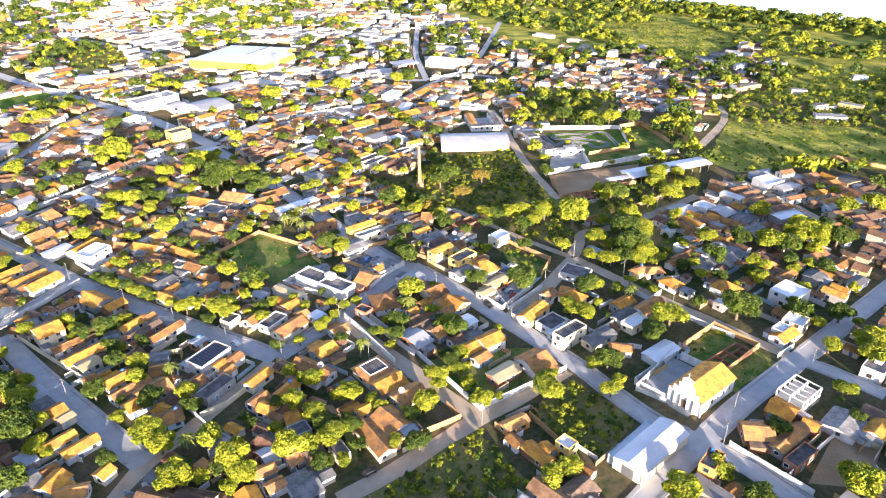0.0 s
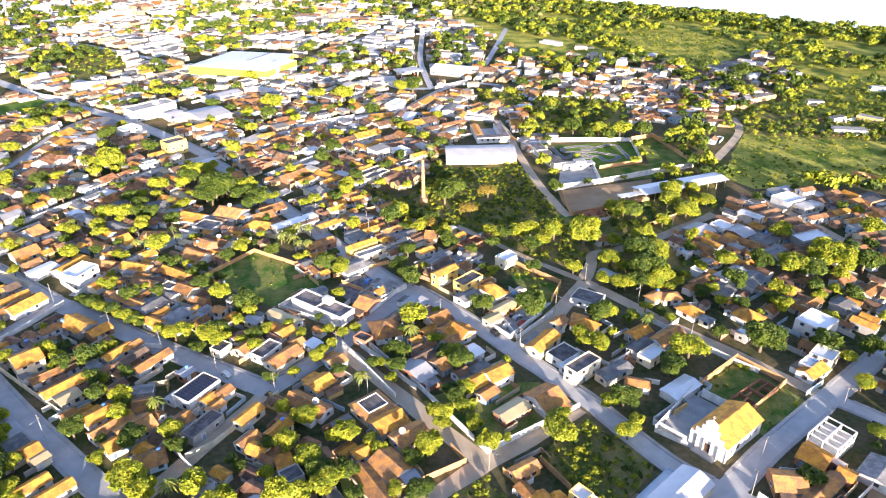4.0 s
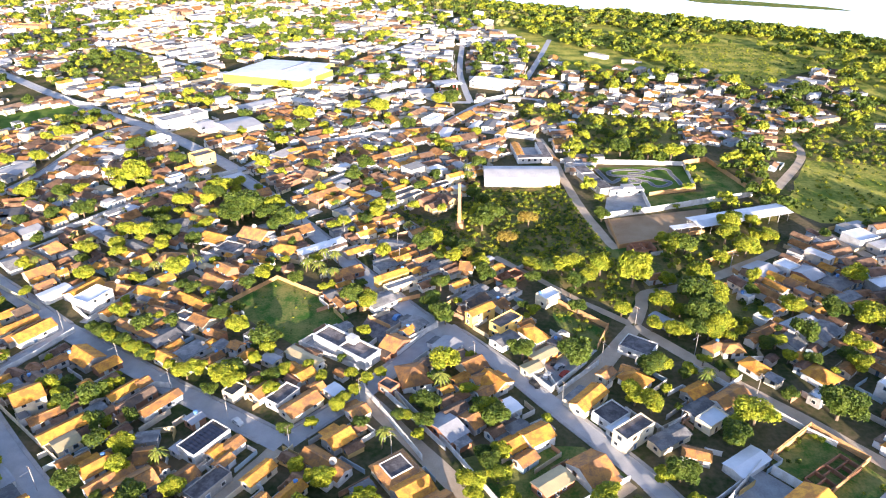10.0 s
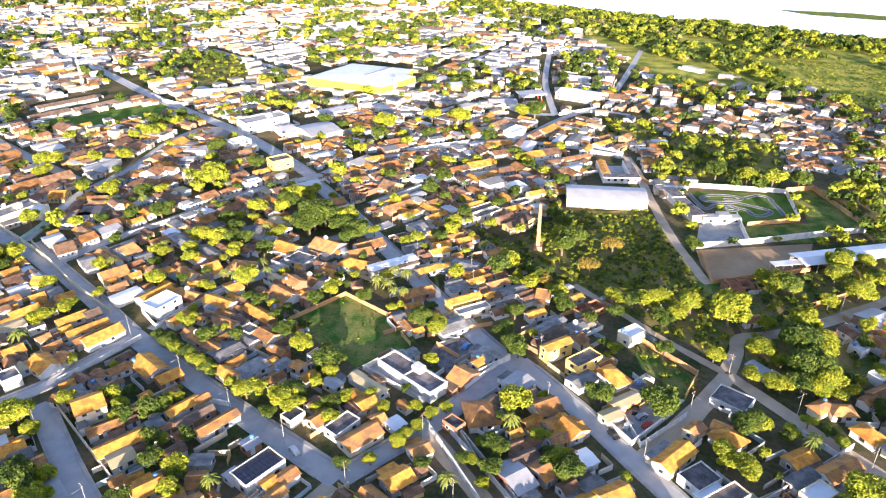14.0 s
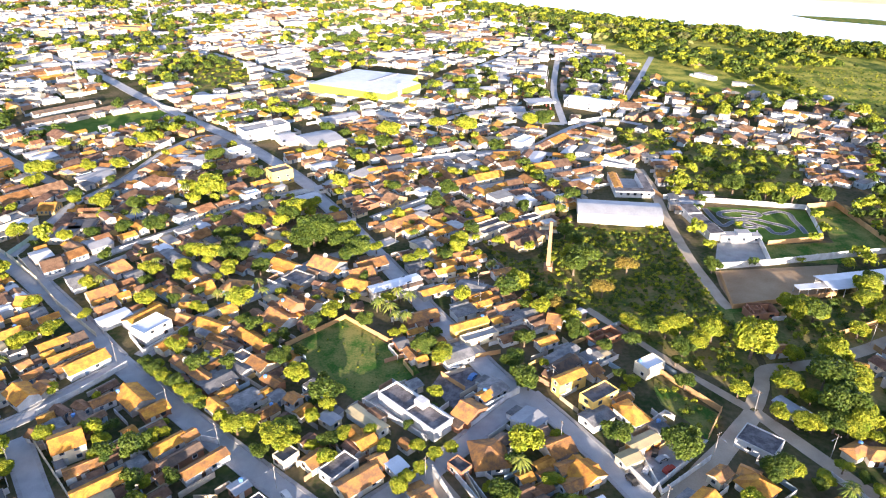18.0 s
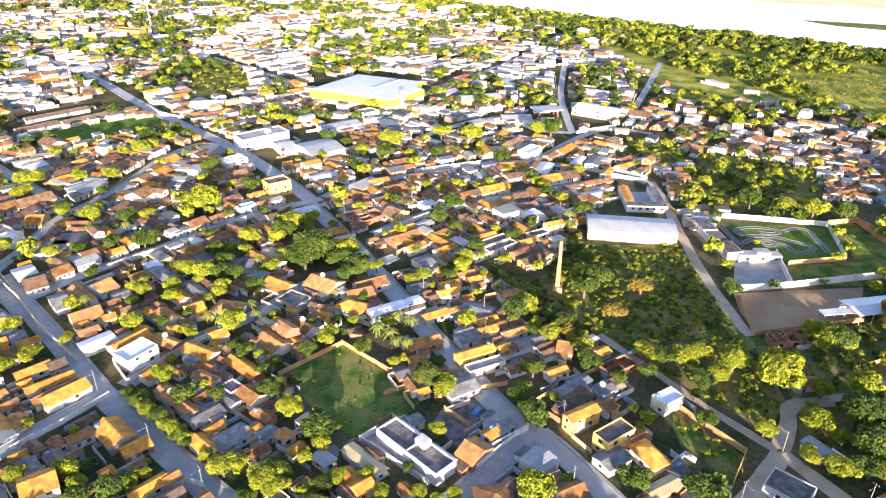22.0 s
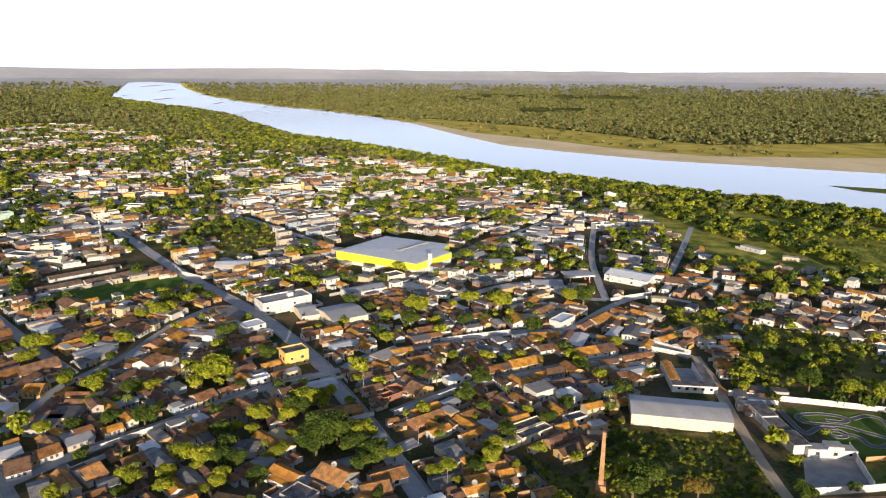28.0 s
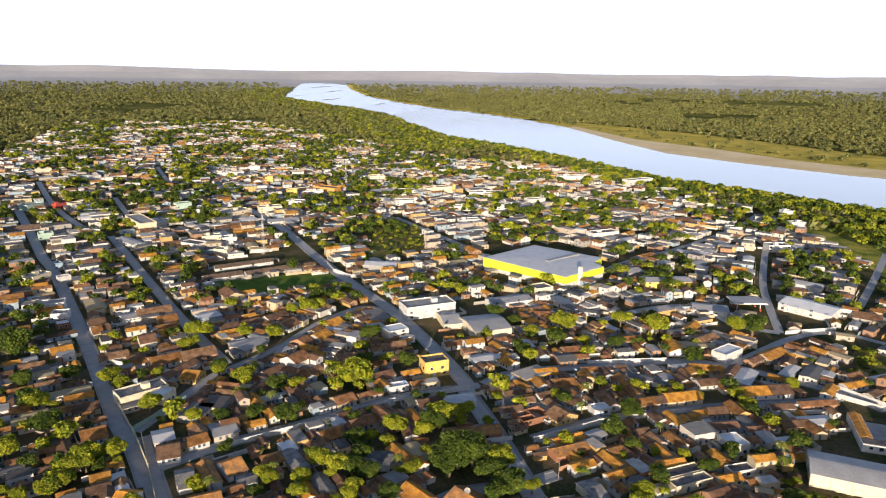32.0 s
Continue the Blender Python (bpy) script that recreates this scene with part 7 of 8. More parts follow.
yard_wall("w", 2.2, [(-182.5, 311.3), (-170.3, 331.3), (-161.7, 361.2)])
yard_wall("w", 2.2, [(-197.0, 289.4), (-188.7, 305.7)])
yard_wall("w", 2.2, [(-76.1, 392.3), (-63.2, 402.2)])
yard_wall("w", 2.2, [(-19.9, 431.5), (-5.6, 439.2), (11.5, 454.8)])
yard_wall("w", 2.2, [(8.1, 460.1), (28.0, 454.4)])
yard_wall("w", 2.4, [(-318.5, 529.3), (-303.6, 516.9), (-285.0, 511.0), (-271.9, 541.3), (-258.2, 577.7)])
yard_wall("w", 2, [(-86.2, 559.5), (-59.2, 594.2)])
yard_wall("w", 2, [(-11.3, 536.4), (14.7, 557.5)])
yard_wall("w", 2.2, [(-261.0, 504.5), (-227.0, 476.2)])
yard_wall("o", 2, [(-49.4, 349.4), (-32.6, 360.9)])
yard_wall("w", 2.4, [(58.6, 168.2), (65.9, 160.9)])
yard_wall("w", 2.4, [(58.8, 169.0), (66.8, 175.6)])
yard_wall("o", 1.8, [(77.4, 185.0), (93.8, 198.6), (105.0, 186.7)])

# ---- trees ----
# tall round trees behind the practice track, and the clipped row along the street
tree(-136.8, 231.9, 2.0, "m")
tree(-133.7, 230.3, 2.6, "m")
tree(-130.5, 228.6, 2.3, "m")
tree(-127.4, 227.0, 2.0, "m")
tree(-124.3, 225.3, 2.6, "m")
tree(-121.2, 223.7, 2.3, "m")
tree(-118.1, 222.0, 2.0, "m")
tree(-115.0, 220.3, 2.6, "m")
tree(-111.8, 218.7, 2.3, "m")
tree(76.3, 426.4, 6.2, "m")
tree(91.5, 422.2, 6.2, "m")
tree(103.7, 419.3, 6.2, "m")
tree(117.6, 422.3, 6.2, "m")
tree(-115.0, 332.2, 7.5, "m")
tree(-101.5, 332.8, 5.5, "m")
tree(-51.5, 257.2, 4.2, "m")
tree(-183.8, 276.6, 3.1, "p")
tree(-159.2, 293.5, 4.3, "m")
tree(-151.7, 304.9, 4.7, "m")
tree(-168.9, 280.8, 3.0, "m")
tree(-159.0, 266.7, 4.6, "m")
tree(-176.2, 254.3, 2.6, "m")
tree(-181.7, 243.3, 4.0, "m")
tree(-185.3, 234.4, 4.2, "m")
tree(-183.2, 221.7, 4.1, "p")
tree(-158.9, 215.1, 2.3, "m")
tree(-146.6, 195.5, 3.3, "m")
tree(-130.1, 198.4, 2.5, "m")
tree(-117.3, 202.1, 2.5, "m")
tree(-114.8, 204.5, 1.8, "m")
tree(-155.6, 186.1, 5.3, "m")
tree(-148.6, 182.2, 3.2, "m")
tree(-140.5, 167.0, 3.8, "m")
tree(-128.1, 158.7, 4.6, "m")
tree(-107.7, 162.4, 3.4, "m")
tree(-99.9, 176.9, 3.4, "m")
tree(-107.7, 179.3, 2.9, "m")
tree(-109.8, 186.4, 2.1, "m")
tree(-133.9, 229.6, 2.7, "m")
tree(-128.4, 226.5, 2.7, "m")
tree(-123.6, 224.5, 2.9, "m")
tree(-118.4, 221.5, 2.8, "m")
tree(-113.4, 218.7, 2.6, "m")
tree(-110.4, 217.4, 2.3, "m")
tree(-133.8, 232.8, 2.5, "m")
tree(-102.7, 213.5, 2.0, "m")
tree(-98.8, 212.4, 2.2, "m")
tree(-95.3, 209.7, 3.7, "m")
tree(-91.9, 212.0, 3.1, "m")
tree(-82.2, 207.1, 4.5, "m")
tree(-78.7, 206.2, 3.6, "m")
tree(-84.4, 202.0, 2.6, "m")
tree(-124.4, 273.0, 5.2, "m")
tree(-136.1, 276.4, 3.1, "p")
tree(-117.5, 262.3, 2.9, "m")
tree(-135.8, 251.6, 2.4, "m")
tree(-121.2, 283.5, 2.8, "p")
tree(-128.7, 299.0, 3.7, "m")
tree(-140.1, 293.8, 3.3, "m")
tree(-148.1, 307.2, 4.7, "m")
tree(-141.5, 306.7, 3.9, "m")
tree(-95.1, 241.9, 3.6, "m")
tree(-87.0, 235.1, 4.0, "m")
tree(-86.9, 173.1, 3.4, "p")
tree(-138.9, 234.0, 2.3, "m")
tree(-117.4, 209.1, 1.4, "m")
tree(-227.8, 267.2, 2.9, "m")
tree(-230.5, 274.3, 5.0, "m")
tree(-186.0, 217.1, 1.6, "m")
tree(-72.9, 231.7, 2.8, "m")
tree(-77.5, 225.2, 2.0, "m")
tree(-75.7, 218.4, 2.4, "m")
tree(-81.0, 210.6, 4.3, "m")
tree(-67.3, 209.9, 2.9, "m")
tree(-64.8, 213.6, 2.6, "m")
tree(-71.7, 207.4, 2.1, "m")
tree(-51.7, 210.3, 2.3, "m")
tree(-42.5, 212.7, 2.6, "m")
tree(-37.5, 210.5, 2.2, "m")
tree(-33.6, 214.4, 2.1, "m")
tree(-44.5, 197.6, 2.9, "m")
tree(-42.8, 200.7, 2.5, "m")
tree(-40.3, 204.8, 2.2, "m")
tree(-57.1, 186.6, 2.4, "m")
tree(-50.1, 189.8, 2.1, "m")
tree(-50.5, 172.8, 2.7, "m")
tree(-28.8, 183.1, 3.5, "p")
tree(-43.7, 253.4, 4.1, "m")
tree(-20.3, 255.4, 4.1, "m")
tree(-17.2, 247.7, 4.4, "m")
tree(-14.8, 246.1, 3.4, "m")
tree(-73.9, 280.7, 4.2, "p")
tree(-67.3, 276.6, 3.9, "p")
tree(-67.2, 289.5, 3.4, "p")
tree(-61.5, 285.7, 3.3, "p")
tree(-62.0, 273.7, 3.2, "p")
tree(-75.5, 269.9, 3.2, "m")
tree(-63.0, 264.8, 2.5, "m")
tree(-89.7, 272.5, 3.9, "m")
tree(-83.6, 285.9, 2.4, "m")
tree(-35.5, 317.5, 2.6, "p")
tree(-14.8, 222.6, 2.9, "m")
tree(-5.2, 224.4, 2.1, "m")
tree(-5.2, 207.5, 2.8, "m")
tree(-13.7, 211.1, 3.8, "p")
tree(-17.3, 199.8, 3.9, "m")
tree(-17.2, 191.9, 3.2, "m")
tree(-18.9, 187.3, 2.0, "m")
tree(-0.2, 198.9, 3.7, "m")
tree(3.1, 194.3, 4.3, "m")
tree(-2.8, 323.4, 5.9, "m")
tree(1.3, 330.8, 6.0, "m")
tree(-24.2, 305.4, 4.9, "m")
tree(-15.7, 302.5, 3.9, "m")
tree(-8.4, 293.9, 3.7, "o")
tree(-3.2, 293.5, 2.4, "m")
tree(-0.7, 277.3, 4.1, "m")
tree(8.5, 271.8, 2.7, "m")
tree(8.5, 308.4, 4.2, "o")
tree(-18.1, 269.3, 3.7, "m")
tree(-42.7, 236.2, 2.5, "m")
tree(-42.1, 230.7, 1.5, "m")
tree(-0.7, 180.8, 2.7, "m")
tree(4.2, 181.1, 3.1, "m")
tree(-23.1, 194.7, 2.4, "m")
tree(-21.3, 201.8, 1.9, "m")
tree(-0.2, 282.3, 1.8, "m")
tree(18.6, 328.9, 4.5, "o")
tree(28.2, 225.6, 5.6, "m")
tree(12.0, 226.7, 4.3, "m")
tree(18.5, 285.7, 4.2, "m")
tree(24.7, 285.5, 3.9, "m")
tree(30.1, 284.1, 4.7, "m")
tree(35.2, 287.5, 4.2, "m")
tree(45.2, 284.3, 5.3, "m")
tree(39.6, 277.4, 4.4, "m")
tree(34.6, 274.2, 3.8, "m")
tree(57.0, 277.1, 7.5, "m")
tree(49.0, 254.8, 3.4, "m")
tree(33.5, 255.9, 3.3, "m")
tree(16.9, 253.9, 2.6, "m")
tree(13.6, 257.4, 2.1, "m")
tree(14.6, 250.5, 1.6, "m")
tree(31.8, 268.1, 2.2, "m")
tree(64.9, 260.6, 5.2, "m")
tree(70.2, 255.7, 3.5, "m")
tree(58.4, 246.2, 3.3, "m")
tree(63.9, 243.7, 3.5, "m")
tree(81.5, 276.0, 6.0, "m")
tree(85.4, 266.3, 5.8, "m")
tree(78.9, 253.6, 5.6, "m")
tree(83.7, 260.1, 4.3, "m")
tree(73.3, 243.7, 4.1, "m")
tree(81.6, 245.2, 4.8, "m")
tree(77.0, 242.6, 4.3, "m")
tree(100.6, 271.1, 3.0, "m")
tree(53.1, 221.0, 4.5, "m")
tree(44.4, 209.6, 3.3, "m")
tree(45.0, 205.8, 2.8, "m")
tree(55.3, 211.6, 1.9, "m")
tree(64.6, 221.6, 2.7, "m")
tree(68.5, 217.4, 3.0, "p")
tree(49.6, 202.8, 4.0, "m")
tree(75.7, 224.4, 2.0, "m")
tree(77.9, 219.8, 2.4, "m")
tree(71.0, 227.2, 2.3, "m")
tree(94.4, 237.6, 3.0, "m")
tree(57.5, 204.2, 1.4, "m")
tree(78.3, 199.6, 5.7, "m")
tree(70.2, 193.7, 4.0, "m")
tree(84.0, 305.3, 5.1, "m")
tree(80.8, 307.4, 5.1, "m")
tree(108.3, 326.4, 6.0, "m")
tree(104.4, 317.1, 5.5, "m")
tree(109.1, 304.6, 6.0, "m")
tree(96.3, 297.3, 3.4, "m")
tree(120.6, 333.1, 4.1, "m")
tree(112.5, 336.3, 4.1, "m")
tree(123.0, 317.7, 4.7, "m")
tree(53.1, 336.8, 3.9, "m")
tree(70.1, 277.3, 3.3, "m")
tree(61.5, 289.7, 2.7, "p")
tree(77.6, 304.1, 4.3, "m")
tree(76.2, 312.0, 3.7, "m")
tree(118.8, 319.7, 3.4, "m")
tree(86.5, 305.7, 3.6, "m")
tree(100.6, 255.7, 2.8, "m")
tree(-41.9, 168.2, 3.7, "m")
tree(-29.7, 161.0, 4.1, "m")
tree(-32.6, 160.3, 2.6, "m")
tree(-23.0, 159.4, 2.6, "m")
tree(-20.2, 155.7, 2.8, "m")
tree(-38.2, 151.6, 4.5, "m")
tree(-32.2, 143.4, 4.4, "m")
tree(-24.5, 140.8, 2.4, "m")
tree(-6.5, 155.5, 4.0, "m")
tree(-10.3, 152.0, 2.8, "m")
tree(-8.0, 140.6, 3.8, "m")
tree(-14.5, 141.3, 2.4, "m")
tree(-27.9, 134.9, 2.3, "m")
tree(-3.7, 169.4, 3.7, "m")
tree(1.5, 176.0, 3.2, "m")
tree(-2.7, 166.1, 2.6, "m")
tree(3.6, 172.6, 3.2, "m")
tree(10.7, 158.3, 3.2, "m")
tree(15.4, 161.2, 1.6, "m")
tree(29.5, 161.8, 5.2, "m")
tree(31.4, 168.9, 3.2, "m")
tree(6.5, 165.2, 2.9, "m")
tree(-31.9, 134.7, 1.9, "m")
tree(-25.8, 194.9, 2.1, "m")
tree(-38.3, 140.9, 2.9, "m")
tree(-34.7, 147.4, 3.9, "m")
tree(-27.1, 147.4, 3.4, "m")
tree(7.8, 159.8, 2.2, "m")
tree(-120.1, 144.4, 6.7, "m")
tree(-118.2, 149.7, 3.4, "m")
tree(-114.3, 140.4, 3.5, "m")
tree(-131.8, 167.7, 3.4, "m")
tree(-96.3, 152.3, 2.4, "m")
tree(-84.4, 144.0, 4.7, "m")
tree(-79.3, 140.1, 4.1, "m")
tree(-86.4, 146.7, 3.2, "m")
tree(-73.3, 141.3, 3.2, "p")
tree(-71.4, 128.1, 4.8, "m")
tree(-70.4, 131.5, 2.9, "m")
tree(-57.4, 133.7, 4.8, "m")
tree(-54.4, 129.1, 4.3, "m")
tree(-60.3, 131.4, 2.9, "m")
tree(-89.3, 159.4, 4.2, "m")
tree(-79.3, 162.4, 3.7, "m")
tree(-75.4, 156.3, 3.0, "m")
tree(-98.0, 173.9, 2.3, "m")
tree(-129.2, 192.5, 2.1, "m")
tree(-91.8, 135.3, 2.9, "m")
tree(-56.1, 125.7, 2.8, "m")
tree(-64.9, 129.2, 2.4, "m")
tree(-110.9, 139.2, 2.2, "m")
tree(-119.4, 196.3, 2.3, "m")
tree(-45.2, 169.1, 2.4, "m")
tree(-48.9, 147.6, 2.5, "m")
tree(-57.0, 149.7, 2.0, "m")
tree(75.9, 263.4, 7.4, "m")
tree(75.9, 251.2, 6.5, "m")
tree(67.1, 242.8, 3.9, "m")
tree(98.0, 238.2, 3.1, "m")
tree(111.9, 259.6, 3.8, "m")
tree(125.3, 257.8, 4.9, "m")
tree(136.0, 253.0, 6.2, "m")
tree(141.6, 250.0, 5.9, "m")
tree(151.1, 258.8, 7.2, "m")
tree(155.3, 255.7, 6.4, "m")
tree(165.0, 255.5, 6.5, "m")
tree(119.6, 226.1, 3.9, "m")
tree(103.3, 203.3, 7.1, "m")
tree(56.4, 222.2, 3.6, "m")
tree(69.3, 190.6, 4.7, "m")
tree(67.2, 215.0, 3.2, "p")
tree(92.4, 211.1, 2.9, "m")
tree(62.8, 219.7, 2.1, "m")
tree(49.7, 162.4, 3.4, "m")
tree(51.6, 176.2, 4.7, "m")
tree(52.8, 167.0, 2.4, "m")
tree(47.2, 175.4, 2.8, "m")
tree(126.3, 183.2, 3.5, "m")
tree(138.4, 200.7, 4.3, "m")
tree(128.5, 195.7, 3.3, "m")
tree(134.5, 219.7, 3.1, "m")
tree(138.7, 183.0, 5.2, "m")
tree(120.0, 161.5, 3.3, "m")
tree(58.6, 122.5, 4.7, "m")
tree(103.1, 123.2, 5.6, "m")
tree(78.1, 121.3, 3.8, "m")
tree(106.6, 228.8, 3.1, "m")
tree(99.3, 230.2, 2.8, "m")
tree(136.9, 233.5, 2.9, "m")
tree(118.3, 232.5, 3.1, "m")
tree(143.1, 197.5, 2.4, "m")
tree(-290.6, 373.9, 7.1, "m")
tree(-250.8, 348.4, 4.2, "m")
tree(-232.1, 345.3, 5.2, "m")
tree(-239.0, 349.2, 3.0, "m")
tree(-301.4, 423.4, 4.5, "p")
tree(-313.6, 420.7, 4.2, "m")
tree(-310.1, 421.5, 4.2, "m")
tree(-271.9, 430.1, 4.0, "m")
tree(-234.8, 435.6, 4.2, "p")
tree(-208.4, 415.4, 5.7, "m")
tree(-206.6, 403.8, 3.8, "m")
tree(-176.0, 397.0, 4.7, "m")
tree(-186.0, 366.4, 7.5, "m")
tree(-200.6, 365.1, 3.5, "p")
tree(-208.1, 352.3, 3.9, "m")
tree(-214.0, 345.7, 4.4, "m")
tree(-207.5, 333.7, 3.3, "p")
tree(-206.1, 323.0, 4.1, "m")
tree(-191.7, 324.7, 5.2, "m")
tree(-148.7, 338.6, 4.9, "m")
tree(-158.6, 324.5, 4.1, "m")
tree(-149.6, 315.3, 4.6, "m")
tree(-153.7, 328.5, 3.0, "m")
tree(-159.0, 305.4, 5.0, "m")
tree(-152.9, 301.7, 2.8, "m")
tree(-173.2, 290.0, 3.6, "m")
tree(-170.3, 290.6, 2.6, "p")
tree(-142.4, 289.7, 2.4, "m")
tree(-129.1, 271.6, 3.4, "p")
tree(-139.5, 267.5, 2.8, "m")
tree(-136.4, 266.2, 2.5, "m")
tree(-128.5, 315.9, 3.6, "m")
tree(-135.6, 317.0, 2.6, "p")
tree(-135.4, 354.4, 6.4, "m")
tree(-136.8, 347.5, 5.6, "m")
tree(-137.0, 341.2, 4.1, "m")
tree(-121.2, 326.9, 5.5, "m")
tree(-116.7, 322.4, 5.8, "m")
tree(-120.6, 335.7, 4.8, "m")
tree(-186.5, 273.6, 2.3, "m")
tree(-225.4, 308.5, 3.3, "m")
tree(-216.4, 314.8, 3.7, "m")
tree(-271.7, 389.3, 4.1, "m")
tree(-249.6, 376.4, 2.8, "m")
tree(-255.7, 395.2, 4.6, "m")
tree(-185.4, 302.2, 1.6, "m")
tree(-113.5, 285.1, 2.1, "m")
tree(-166.5, 309.0, 2.7, "m")
tree(-174.3, 342.6, 2.3, "m")
tree(-261.8, 398.6, 3.7, "m")
tree(-264.7, 437.3, 5.6, "m")
tree(-258.4, 456.6, 5.8, "m")
tree(-192.7, 384.8, 4.6, "m")
tree(-171.9, 363.9, 2.5, "m")
tree(-116.2, 328.0, 6.8, "m")
tree(-112.2, 331.7, 6.3, "m")
tree(-122.1, 332.4, 5.3, "m")
tree(-102.0, 325.6, 5.7, "m")
tree(-94.3, 322.0, 5.6, "m")
tree(-96.3, 316.4, 4.7, "m")
tree(-87.2, 326.1, 3.0, "m")
tree(-135.4, 351.1, 5.1, "m")
tree(-129.7, 362.5, 4.3, "m")
tree(-118.8, 361.4, 2.9, "m")
tree(-72.6, 343.2, 2.6, "p")
tree(-52.2, 339.1, 4.6, "m")
tree(-43.2, 330.4, 2.2, "m")
tree(-70.2, 319.5, 3.0, "m")
tree(-66.6, 322.8, 3.4, "m")
tree(-61.5, 316.5, 2.1, "m")
tree(-65.9, 273.9, 2.9, "p")
tree(-70.9, 286.0, 3.3, "m")
tree(-24.1, 308.5, 4.3, "m")
tree(-35.7, 319.7, 2.6, "p")
tree(-3.7, 349.7, 4.5, "m")
tree(-7.6, 357.3, 4.0, "m")
tree(-3.4, 333.9, 5.0, "m")
tree(-11.7, 332.2, 2.2, "m")
tree(-68.1, 396.1, 4.8, "m")
tree(-89.3, 407.6, 3.1, "p")
tree(-96.9, 393.7, 4.3, "m")
tree(-87.4, 390.0, 3.0, "p")
tree(-71.7, 424.5, 2.9, "m")
tree(-60.0, 422.7, 3.2, "m")
tree(-54.3, 428.4, 2.9, "m")
tree(-44.6, 428.3, 2.3, "m")
tree(-30.7, 435.9, 3.6, "m")
tree(-24.4, 426.2, 3.9, "m")
tree(-87.1, 418.9, 3.6, "m")
tree(-34.8, 366.6, 3.8, "m")
tree(-43.8, 372.7, 2.5, "m")
tree(-54.3, 386.0, 2.6, "p")
tree(-11.4, 391.9, 3.7, "p")
tree(-11.0, 378.3, 2.6, "p")
tree(-6.7, 372.7, 2.2, "m")
tree(-125.3, 431.4, 4.4, "m")
tree(-130.9, 437.6, 3.8, "m")
tree(-119.9, 458.6, 5.4, "m")
tree(-121.5, 478.3, 7.2, "m")
tree(-135.4, 463.5, 4.8, "m")
tree(-106.5, 464.3, 4.0, "m")
tree(-90.7, 467.9, 4.7, "m")
tree(-75.5, 497.8, 6.8, "m")
tree(-52.7, 468.1, 5.0, "m")
tree(-78.4, 416.5, 2.6, "m")
tree(-96.0, 502.8, 5.5, "m")
tree(-37.6, 522.6, 6.1, "m")
tree(-27.9, 524.7, 7.1, "m")
tree(-8.7, 457.3, 3.8, "m")
tree(-123.7, 383.9, 2.4, "m")
tree(-151.6, 474.6, 3.8, "m")
tree(-163.8, 481.1, 4.9, "m")
tree(-353.0, 312.3, 9.6, "m")
tree(-317.2, 296.1, 4.4, "m")
tree(-303.7, 311.6, 4.3, "m")
tree(-290.2, 285.2, 5.4, "m")
tree(-267.5, 274.0, 5.6, "m")
tree(-232.6, 265.0, 5.7, "m")
tree(-231.3, 259.8, 5.6, "m")
tree(-229.3, 253.4, 4.9, "m")
tree(-228.1, 248.7, 4.9, "m")
tree(-286.5, 317.5, 5.0, "m")
tree(-277.3, 315.8, 4.1, "m")
tree(-272.3, 331.8, 3.1, "m")
tree(-247.1, 305.3, 4.8, "m")
tree(-293.6, 332.8, 2.6, "m")
tree(-317.9, 339.1, 2.8, "m")
tree(-329.1, 354.3, 3.2, "m")
tree(-283.7, 361.6, 5.1, "m")
tree(-248.6, 346.2, 3.4, "m")
tree(-237.6, 346.9, 2.7, "p")
tree(-222.6, 334.1, 2.8, "m")
tree(-264.2, 256.6, 4.8, "m")
tree(-236.1, 242.8, 3.3, "m")
tree(-234.0, 270.4, 3.4, "m")
tree(-119.7, 281.0, 2.9, "p")

house(69.2, 131.4, 7.5, 4.2, 50, "fo", 5.4)
for cx, cy, ca, cl, cc in ((19.7, 218.1, 60, "white hatchback parked on a dusty lot", "white"), (23.9, 223, 40, "grey car parked on a dusty lot", "metal"), (25.4, 219.3, 45, "dark red pickup parked on a dusty lot", "red"), (22.2, 225.2, 80, "dark car parked on a dusty lot", "tyre"),
                           (15.4, 213.5, -53, "black car parked at the kerb", "tyre"), (-72.3, 190.6, -36, "white car parked at the kerb", "white"), (-39.4, 251.8, 20, "white car in a tarred yard", "white"), (-32.9, 248.7, 70, "blue car in a tarred yard", "tank"),
                           (-20.9, 132.5, 36, "dark car on a dirt road", "tyre"), (121.6, 167.2, 45, "dark car at the kerb", "tyre")):
    car(cx, cy, ca, cl, cc)
for px, py, pa in ((-38.4, 203.2, 55), (23.2, 205.1, -53), (38.2, 227.4, 40), (69.9, 233.1, -48), (83.5, 212.8, -48), (-150, 233.6, -36), (-120.4, 215.6, -36), (-98, 203.9, -36), (-76.1, 192.9, -36), (-7.5, 248.9, -53), (-3.9, 223.8, -53), (-39, 302.6, -42), (-36.4, 288.8, -42), (52.9, 248.6, -48), (99.8, 294, 30), (-116.2, 162.3, -27), (-148.3, 184.6, -27), (-54.4, 181.4, 55), (9.9, 150.5, 45), (-25.7, 180.8, -48), (-81.7, 338.3, -39), (-116.7, 373.3, -39), (-145.8, 402.5, -39), (-64.2, 312.7, -42), (116.7, 175, -48), (84, 154, 40), (77, 142.3, -53)):
    pole(px, py, pa)

# ---- pavements ----
def near_road(x, y, skip):
    for i, (_, w, fine, _) in enumerate(LANES):
        if i != skip and any((p.x - x) ** 2 + (p.y - y) ** 2 < (w / 2 + 1.6) ** 2 for p in fine):
            return True
    return False


